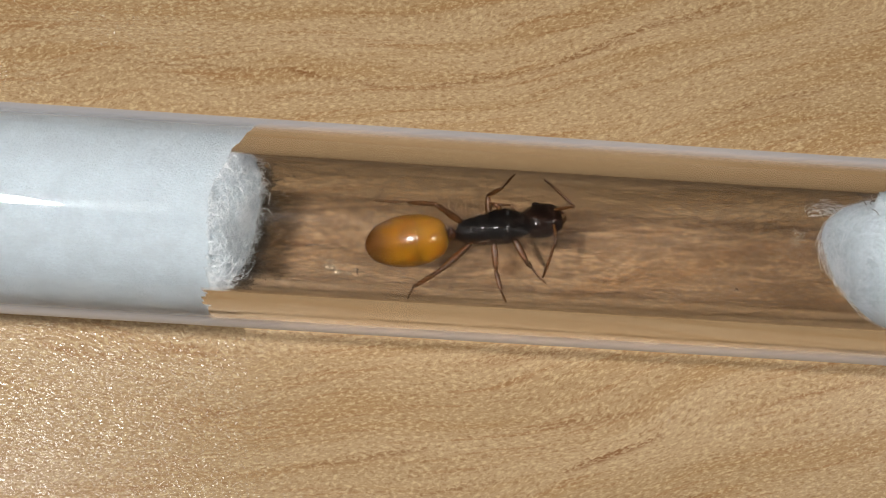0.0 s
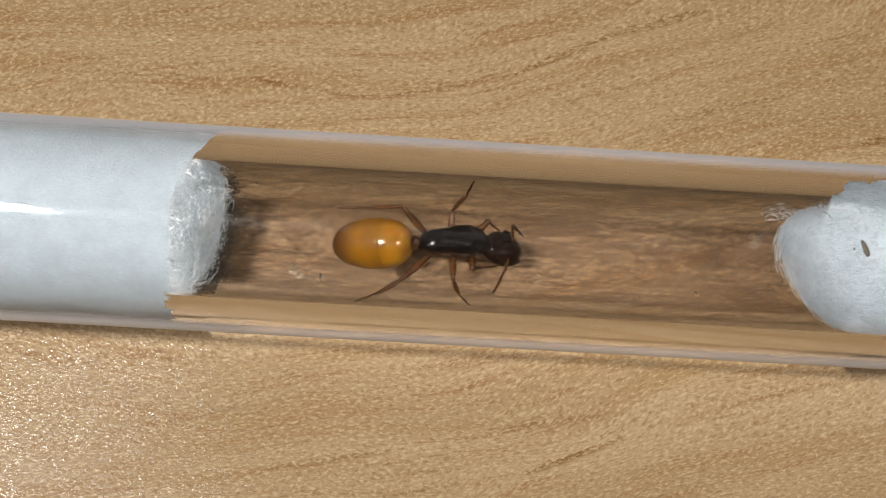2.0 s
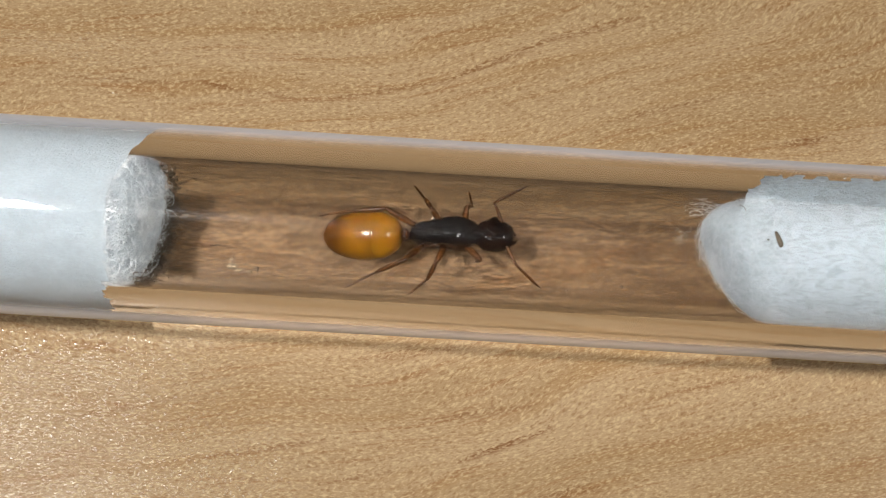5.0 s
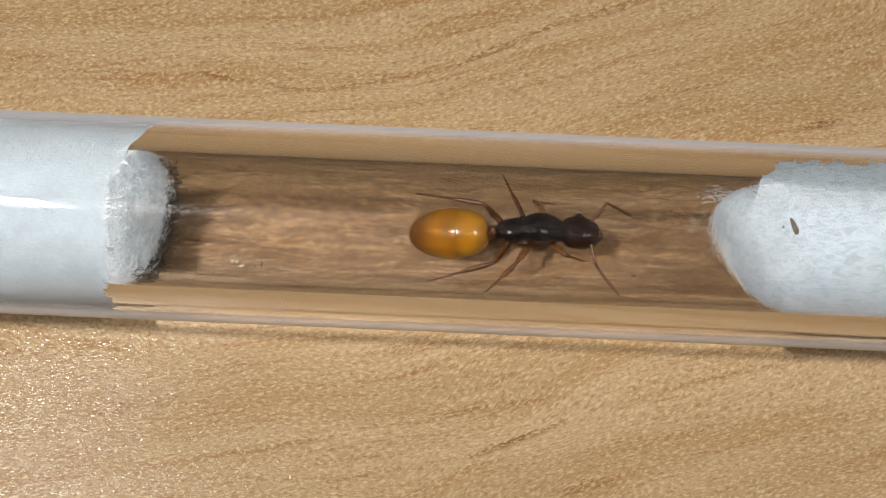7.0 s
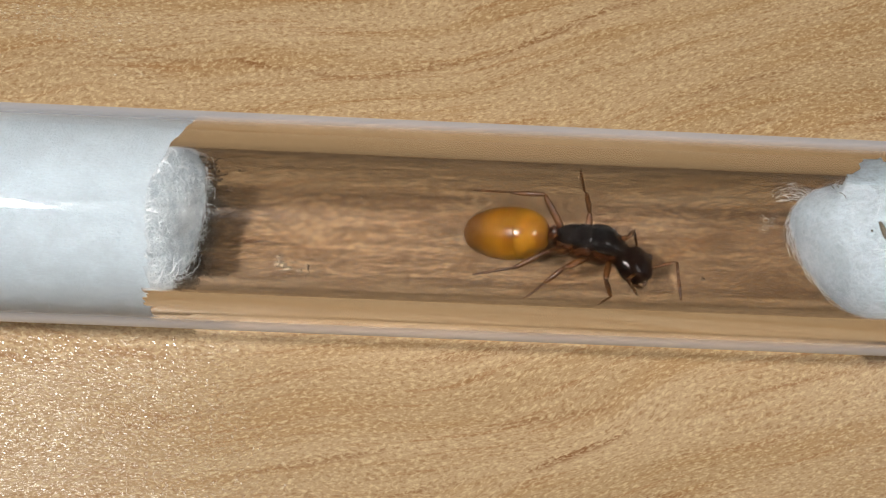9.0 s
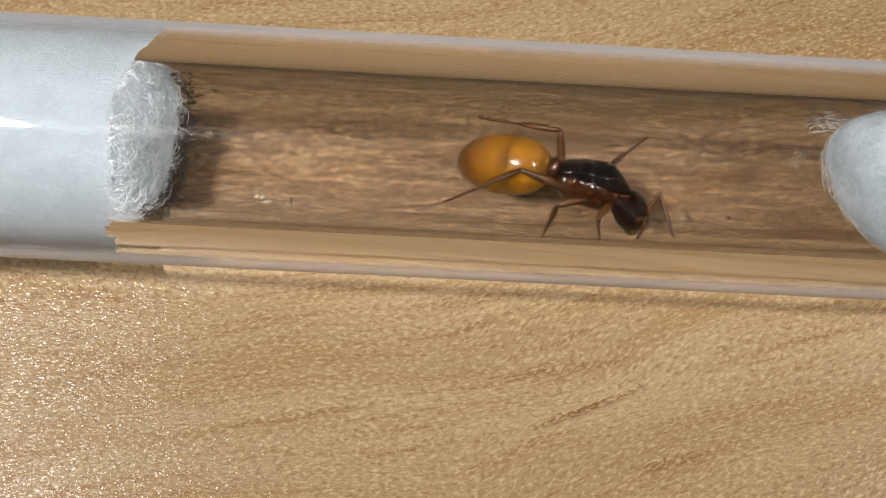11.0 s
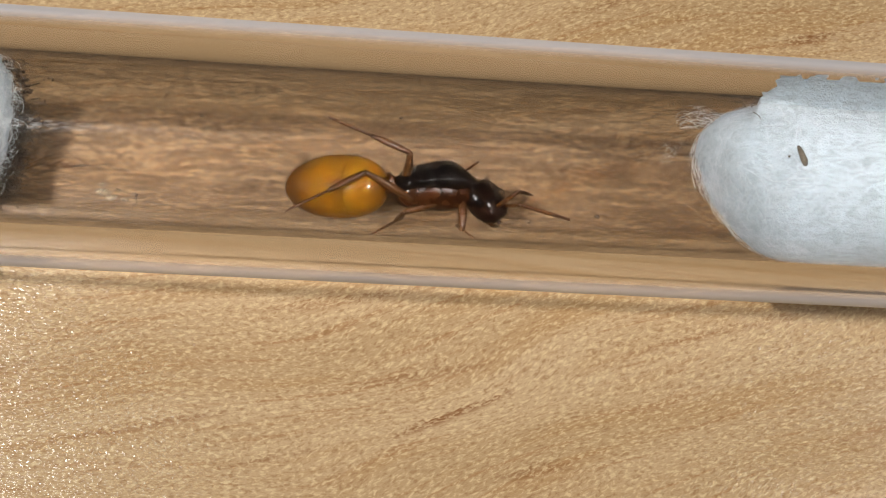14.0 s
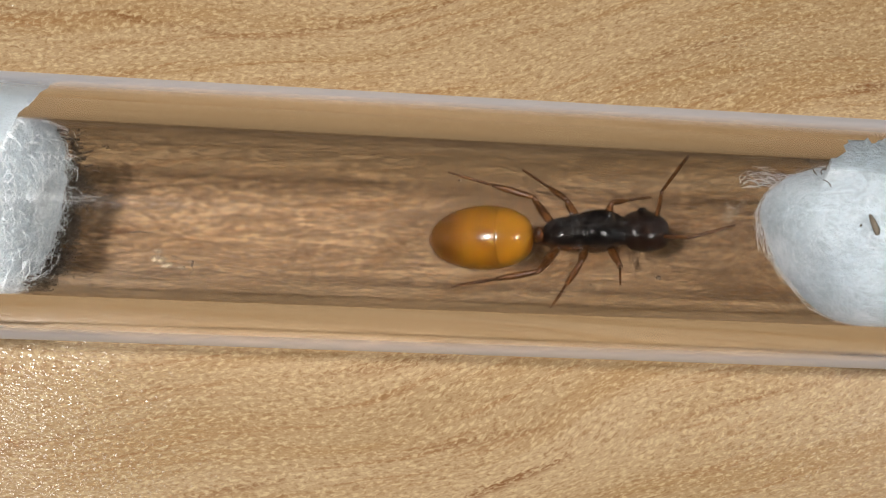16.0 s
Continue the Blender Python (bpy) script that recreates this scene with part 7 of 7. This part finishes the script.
    walk(ANT_PARTS["tibia", -1, 1], [
        (0, pose(0.00240, -0.00000, -0.00000, -0.2, -13.4, 1.8)),
        (0.5, pose(0.00240, -0.00000, 0.00000, 3.1, -45.4, -4.7)),
        (1, pose(0.00240, 0.00000, -0.00000, -18.0, -50.1, 23.5)),
        (1.5, pose(0.00240, -0.00000, 0.00000, -0.0, -58.9, 1.6)),
        (2, pose(0.00240, -0.00000, 0.00000, -21.9, 35.4, 67.2)),
        (2.5, pose(0.00240, -0.00000, -0.00000, -12.1, -43.6, -18.4)),
        (3, pose(0.00240, -0.00000, 0.00000, -1.0, 51.0, 73.1)),
        (3.5, pose(0.00240, -0.00000, 0.00000, 22.5, 53.0, 102.5)),
        (4, pose(0.00240, -0.00000, 0.00000, -8.0, 67.1, 67.8)),
        (4.2, pose(0.00240, -0.00000, 0.00000, 3.7, 75.7, 80.2)),
        (5.25, pose(0.00240, 0.00000, 0.00000, -52.3, 72.7, 22.4)),
        (6.3, pose(0.00240, 0.00000, 0.00000, -105.9, 66.4, -34.3)),
        (6.367, pose(0.00240, -0.00000, 0.00000, -107.0, 16.1, -35.8)),
        (6.433, pose(0.00240, -0.00000, -0.00000, -106.7, -12.0, -26.7)),
        (6.5, pose(0.00240, 0.00000, 0.00000, 25.1, 61.9, 126.7)),
        (6.667, pose(0.00240, 0.00000, 0.00000, -32.7, -20.2, 27.7)),
        (6.833, pose(0.00240, 0.00000, 0.00000, -32.4, 12.9, 22.2)),
        (7, pose(0.00240, -0.00000, 0.00000, -40.5, 16.8, -8.7)),
        (7.5, pose(0.00240, 0.00000, -0.00000, -39.8, 1.5, -4.4)),
        (8, pose(0.00240, -0.00000, -0.00000, -38.9, 21.2, 0.1)),
        (8.2, pose(0.00240, 0.00000, -0.00000, -41.9, 28.5, -7.1)),
        (8.9, pose(0.00240, 0.00000, -0.00000, -35.3, 40.0, 4.5)),
        (9.25, pose(0.00240, 0.00000, -0.00000, -27.6, 7.1, 23.0)),
        (9.6, pose(0.00240, 0.00000, -0.00000, -26.7, 1.2, 34.6)),
        (10.3, pose(0.00240, -0.00000, 0.00000, -25.5, 32.9, 38.6)),
        (10.4, pose(0.00240, 0.00000, -0.00000, -31.4, 64.0, 31.0)),
        (10.5, pose(0.00240, 0.00000, 0.00000, -109.2, 80.6, -48.9)),
        (11, pose(0.00240, 0.00000, -0.00000, -60.0, 73.8, 1.3)),
        (11.5, pose(0.00240, -0.00000, -0.00000, -144.6, 61.0, -87.6)),
        (12, pose(0.00240, -0.00000, 0.00000, -66.2, 36.0, 6.0)),
        (12.5, pose(0.00240, -0.00000, 0.00000, -59.2, 18.4, 21.2)),
        (13, pose(0.00240, 0.00000, 0.00000, -59.2, 17.0, 21.2)),
        (13.5, pose(0.00240, 0.00000, -0.00000, -59.4, 18.6, 20.6)),
        (13.8, pose(0.00240, -0.00000, 0.00000, -61.7, 41.0, 15.9)),
        (14, pose(0.00240, -0.00000, 0.00000, -111.4, 66.4, -42.6)),
        (14.2, pose(0.00240, -0.00000, -0.00000, -81.3, 83.7, -11.8)),
        (14.35, pose(0.00240, 0.00000, 0.00000, -84.0, 32.9, -14.8)),
        (14.5, pose(0.00241, 0.00000, -0.00000, -78.8, -9.0, 8.5)),
        (14.75, pose(0.00240, 0.00000, -0.00000, -80.5, 27.4, -1.7)),
        (15, pose(0.00240, 0.00000, -0.00000, -58.6, 66.8, 26.2)),
        (15.25, pose(0.00240, -0.00000, -0.00000, -89.6, 28.6, -12.7)),
        (15.5, pose(0.00242, -0.00000, 0.00000, -87.6, -4.9, -3.5)),
        (15.75, pose(0.00240, -0.00000, -0.00000, -85.9, 22.6, 7.5)),
        (16, pose(0.00240, -0.00000, -0.00000, -37.1, 71.9, 66.0)),
    ])
    walk(ANT_PARTS["tarsus", -1, 1], [
        (0, pose(0.00425, 0.00006, 0.00044, 16.6, -60.7, -28.1)),
        (0.5, pose(0.00373, -0.00011, 0.00135, 9.9, -54.0, -20.1)),
        (1, pose(0.00352, 0.00049, 0.00146, 35.4, -80.7, -47.0)),
        (1.5, pose(0.00338, 0.00003, 0.00163, 5.6, -62.4, -16.0)),
        (2, pose(0.00300, 0.00143, -0.00110, -5.9, -38.2, -1.3)),
        (2.5, pose(0.00371, -0.00044, 0.00131, -3.9, -41.7, -4.5)),
        (3, pose(0.00275, 0.00114, -0.00147, -13.8, -9.9, 17.2)),
        (3.5, pose(0.00215, 0.00112, -0.00152, -11.6, -27.2, 10.5)),
        (4, pose(0.00268, 0.00068, -0.00175, -10.2, -1.1, 4.8)),
        (4.2, pose(0.00248, 0.00046, -0.00184, -10.3, 10.5, 4.0)),
        (5.25, pose(0.00292, 0.00022, -0.00181, -23.1, 42.0, -23.6)),
        (6.3, pose(0.00303, -0.00043, -0.00174, -21.6, 50.1, -21.5)),
        (6.367, pose(0.00388, -0.00107, -0.00053, 7.8, 47.7, 16.9)),
        (6.433, pose(0.00406, -0.00083, 0.00040, 14.3, 29.4, 27.3)),
        (6.5, pose(0.00187, 0.00072, -0.00167, 9.1, 11.2, 12.4)),
        (6.667, pose(0.00398, 0.00083, 0.00065, 4.7, 2.4, -23.2)),
        (6.833, pose(0.00412, 0.00070, -0.00042, 4.0, 10.1, -29.8)),
        (7, pose(0.00420, -0.00027, -0.00055, 9.2, 16.7, -7.6)),
        (7.5, pose(0.00430, -0.00015, -0.00005, 9.6, -3.7, -4.6)),
        (8, pose(0.00417, 0.00000, -0.00069, 10.5, 19.9, 2.2)),
        (8.2, pose(0.00406, -0.00021, -0.00091, 7.8, 26.8, -4.7)),
        (8.9, pose(0.00385, 0.00011, -0.00122, 14.8, 27.0, 10.7)),
        (9.25, pose(0.00414, 0.00074, -0.00024, 19.8, 23.5, 22.4)),
        (9.6, pose(0.00397, 0.00108, -0.00004, 21.8, 0.8, 31.7)),
        (10.3, pose(0.00365, 0.00099, -0.00103, 17.1, -25.8, 52.8)),
        (10.4, pose(0.00311, 0.00043, -0.00171, 18.2, -17.5, 49.7)),
        (10.5, pose(0.00261, -0.00023, -0.00187, 18.1, 8.0, 50.6)),
        (11, pose(0.00293, 0.00001, -0.00182, 17.5, -17.0, 58.6)),
        (11.5, pose(0.00244, -0.00092, -0.00166, 20.8, -11.7, 45.2)),
        (12, pose(0.00393, 0.00016, -0.00111, 22.4, 0.1, 30.3)),
        (12.5, pose(0.00408, 0.00065, -0.00060, 21.8, -8.8, 37.7)),
        (13, pose(0.00410, 0.00066, -0.00056, 21.6, -9.8, 38.7)),
        (13.5, pose(0.00409, 0.00063, -0.00061, 21.2, -17.5, 40.3)),
        (13.8, pose(0.00378, 0.00039, -0.00125, 19.5, -14.6, 46.8)),
        (14, pose(0.00296, -0.00051, -0.00174, 25.1, -16.2, 25.6)),
        (14.2, pose(0.00261, -0.00004, -0.00189, 31.0, -28.9, 10.4)),
        (14.35, pose(0.00394, -0.00041, -0.00103, 23.5, -48.9, 22.2)),
        (14.5, pose(0.00427, 0.00028, 0.00030, 44.1, -17.0, -13.5)),
        (14.75, pose(0.00409, -0.00005, -0.00087, 33.8, -38.9, 8.0)),
        (15, pose(0.00307, 0.00033, -0.00174, 31.7, -26.4, 11.9)),
        (15.25, pose(0.00403, -0.00037, -0.00091, 33.3, -34.7, 8.6)),
        (15.5, pose(0.00432, -0.00012, 0.00016, 42.2, -19.5, -10.5)),
        (15.75, pose(0.00414, 0.00023, -0.00073, 46.8, -27.5, -22.0)),
        (16, pose(0.00264, 0.00054, -0.00181, 49.0, 34.8, 7.4)),
    ])
    walk(ANT_PARTS["leg", -1, 2], [
        (0, pose(-0.00190, -0.00075, -0.00075, 25.5, -8.4, -144.2)),
        (0.5, pose(-0.00190, -0.00075, -0.00075, 23.9, -16.4, -136.6)),
        (1, pose(-0.00190, -0.00075, -0.00075, 25.6, -18.3, -142.2)),
        (1.5, pose(-0.00190, -0.00075, -0.00075, 23.9, -17.8, -136.9)),
        (2, pose(-0.00190, -0.00075, -0.00075, 24.9, -3.6, -141.9)),
        (2.5, pose(-0.00190, -0.00075, -0.00075, 24.9, -4.5, -141.8)),
        (3, pose(-0.00190, -0.00075, -0.00075, 24.5, -8.6, -138.5)),
        (3.5, pose(-0.00190, -0.00075, -0.00075, 24.7, -2.6, -140.9)),
        (3.75, pose(-0.00190, -0.00075, -0.00075, 24.3, -12.6, -137.5)),
        (4, pose(-0.00190, -0.00075, -0.00075, 21.0, -41.1, -130.4)),
        (4.2, pose(-0.00190, -0.00075, -0.00075, 24.6, -41.8, -135.9)),
        (6.3, pose(-0.00190, -0.00075, -0.00075, 8.2, -40.9, -111.3)),
        (6.5, pose(-0.00190, -0.00075, -0.00075, 19.0, -37.9, -128.3)),
        (7, pose(-0.00190, -0.00075, -0.00075, 19.4, -33.1, -129.0)),
        (7.5, pose(-0.00190, -0.00075, -0.00075, 18.7, -36.5, -127.7)),
        (8, pose(-0.00190, -0.00075, -0.00075, 23.2, -26.9, -136.2)),
        (8.2, pose(-0.00190, -0.00075, -0.00075, 19.4, -29.3, -128.1)),
        (10.3, pose(-0.00190, -0.00075, -0.00075, 34.3, -19.7, -163.1)),
        (10.5, pose(-0.00190, -0.00075, -0.00075, 32.8, -17.2, -158.4)),
        (11, pose(-0.00190, -0.00075, -0.00075, 37.1, -1.1, 175.4)),
        (11.5, pose(-0.00190, -0.00075, -0.00075, 37.2, -6.7, 174.7)),
        (12, pose(-0.00190, -0.00075, -0.00075, 37.8, -11.7, 171.0)),
        (12.5, pose(-0.00190, -0.00075, -0.00075, 38.7, -14.7, 166.7)),
        (13, pose(-0.00190, -0.00075, -0.00075, 39.8, -13.1, 162.5)),
        (13.5, pose(-0.00190, -0.00075, -0.00075, 39.3, -17.2, 164.0)),
        (13.8, pose(-0.00190, -0.00075, -0.00075, 37.0, -23.2, 170.7)),
        (14, pose(-0.00190, -0.00075, -0.00075, 37.1, -27.7, 170.5)),
        (14.2, pose(-0.00190, -0.00075, -0.00075, 31.9, -22.8, -177.2)),
        (14.5, pose(-0.00190, -0.00075, -0.00075, 27.4, -17.7, -164.4)),
        (15, pose(-0.00190, -0.00075, -0.00075, 27.4, -18.1, -164.5)),
        (15.5, pose(-0.00190, -0.00075, -0.00075, 22.0, -29.0, -150.9)),
        (16, pose(-0.00190, -0.00075, -0.00075, 14.8, -34.4, -137.4)),
    ])
    walk(ANT_PARTS["tibia", -1, 2], [
        (0, pose(0.00380, -0.00000, -0.00000, -12.1, 33.2, -39.1)),
        (0.5, pose(0.00380, 0.00000, 0.00000, -52.1, 58.6, -91.8)),
        (1, pose(0.00380, 0.00000, 0.00000, -39.7, 58.7, -77.2)),
        (1.5, pose(0.00380, -0.00000, -0.00000, -45.6, 60.8, -84.1)),
        (2, pose(0.00380, -0.00000, 0.00000, -15.5, 48.3, -47.8)),
        (2.5, pose(0.00380, 0.00000, -0.00000, -23.6, 50.3, -58.4)),
        (3, pose(0.00380, 0.00000, 0.00000, -15.9, 27.6, -46.3)),
        (3.5, pose(0.00380, -0.00000, 0.00000, -17.0, 44.3, -48.3)),
        (3.75, pose(0.00380, -0.00000, 0.00000, -18.3, 47.5, -50.1)),
        (4, pose(0.00380, 0.00000, 0.00000, -36.3, 44.5, -74.9)),
        (4.2, pose(0.00380, 0.00000, 0.00000, -39.7, 40.7, -79.9)),
        (6.3, pose(0.00380, 0.00000, 0.00000, -41.7, 34.9, -83.2)),
        (6.5, pose(0.00380, 0.00000, 0.00000, -40.6, 24.2, -80.9)),
        (7, pose(0.00380, -0.00000, 0.00000, -37.9, 28.9, -74.9)),
        (7.5, pose(0.00380, -0.00000, -0.00000, -36.3, 33.1, -71.8)),
        (8, pose(0.00380, -0.00000, 0.00000, -30.8, 37.9, -62.4)),
        (8.2, pose(0.00380, 0.00000, -0.00000, -36.9, 36.9, -72.4)),
        (10.3, pose(0.00380, -0.00000, 0.00000, -1.5, 55.7, -25.3)),
        (10.5, pose(0.00380, 0.00000, 0.00000, 2.5, 54.2, -20.5)),
        (11, pose(0.00380, 0.00000, 0.00000, 9.0, 38.4, -11.6)),
        (11.5, pose(0.00380, -0.00000, 0.00000, 6.2, 39.8, -16.0)),
        (12, pose(0.00380, -0.00000, 0.00000, 2.0, 42.1, -22.5)),
        (12.5, pose(0.00380, -0.00000, 0.00000, 3.8, 31.9, -19.4)),
        (13, pose(0.00380, 0.00000, 0.00000, 0.3, 36.7, -25.7)),
        (13.5, pose(0.00380, 0.00000, 0.00000, -3.4, 38.6, -31.7)),
        (13.8, pose(0.00380, 0.00000, -0.00000, 1.5, 45.1, -24.3)),
        (14, pose(0.00380, -0.00000, -0.00000, -0.5, 47.8, -27.1)),
        (14.2, pose(0.00380, -0.00000, 0.00000, 9.0, 39.6, -13.5)),
        (14.5, pose(0.00380, 0.00000, 0.00000, -12.6, 26.0, -52.0)),
        (15, pose(0.00380, -0.00000, -0.00000, -10.6, 27.3, -47.5)),
        (15.5, pose(0.00380, -0.00000, -0.00000, -37.6, 46.3, -90.6)),
        (16, pose(0.00380, -0.00000, -0.00000, -25.9, 35.1, -72.9)),
    ])
    walk(ANT_PARTS["tarsus", -1, 2], [
        (0, pose(0.00556, -0.00142, -0.00148, -13.3, -34.5, 41.1)),
        (0.5, pose(0.00376, -0.00140, -0.00230, 0.1, -20.9, 13.1)),
        (1, pose(0.00411, -0.00137, -0.00231, 2.4, -17.3, 5.9)),
        (1.5, pose(0.00394, -0.00131, -0.00235, 2.5, -19.0, 5.6)),
        (2, pose(0.00501, -0.00133, -0.00201, 5.0, -30.6, -0.4)),
        (2.5, pose(0.00471, -0.00147, -0.00208, -9.6, -30.4, 28.0)),
        (3, pose(0.00545, -0.00173, -0.00125, -7.5, -34.6, 24.2)),
        (3.5, pose(0.00509, -0.00144, -0.00188, -8.9, -33.5, 26.6)),
        (3.75, pose(0.00497, -0.00140, -0.00199, 8.1, -22.8, -8.4)),
        (4, pose(0.00430, -0.00186, -0.00189, 8.8, 18.2, -25.2)),
        (4.2, pose(0.00416, -0.00201, -0.00176, -5.1, 36.5, -54.6)),
        (6.3, pose(0.00406, -0.00220, -0.00154, -4.2, 14.6, -52.6)),
        (6.5, pose(0.00419, -0.00243, -0.00111, -4.1, 6.8, -51.8)),
        (7, pose(0.00441, -0.00228, -0.00130, -3.5, 10.5, -47.9)),
        (7.5, pose(0.00451, -0.00215, -0.00148, -2.3, 15.1, -42.5)),
        (8, pose(0.00479, -0.00189, -0.00166, 0.6, 19.9, -32.7)),
        (8.2, pose(0.00445, -0.00206, -0.00162, -3.0, 20.1, -43.3)),
        (10.3, pose(0.00518, -0.00065, -0.00223, -28.5, 46.9, -86.9)),
        (10.5, pose(0.00528, -0.00055, -0.00219, -24.6, 48.9, -81.6)),
        (11, pose(0.00587, -0.00042, -0.00168, -3.9, 29.8, -49.8)),
        (11.5, pose(0.00579, -0.00057, -0.00173, -5.4, 27.9, -53.0)),
        (12, pose(0.00565, -0.00077, -0.00181, -7.6, 26.7, -57.8)),
        (12.5, pose(0.00596, -0.00076, -0.00143, -4.4, 14.7, -48.8)),
        (13, pose(0.00575, -0.00094, -0.00161, -6.8, 16.4, -57.6)),
        (13.5, pose(0.00559, -0.00111, -0.00168, -8.9, 15.2, -65.4)),
        (13.8, pose(0.00554, -0.00078, -0.00191, -8.2, 23.5, -63.3)),
        (14, pose(0.00541, -0.00083, -0.00200, 24.8, 46.8, -9.9)),
        (14.2, pose(0.00582, -0.00048, -0.00172, -10.0, 39.7, -58.9)),
        (14.5, pose(0.00529, -0.00191, -0.00118, 7.7, 13.0, -21.3)),
        (15, pose(0.00542, -0.00177, -0.00124, 8.5, 11.8, -17.6)),
        (15.5, pose(0.00378, -0.00187, -0.00195, -15.7, 42.4, -66.4)),
        (16, pose(0.00445, -0.00211, -0.00155, -5.5, 14.8, -45.8)),
    ])


motions()
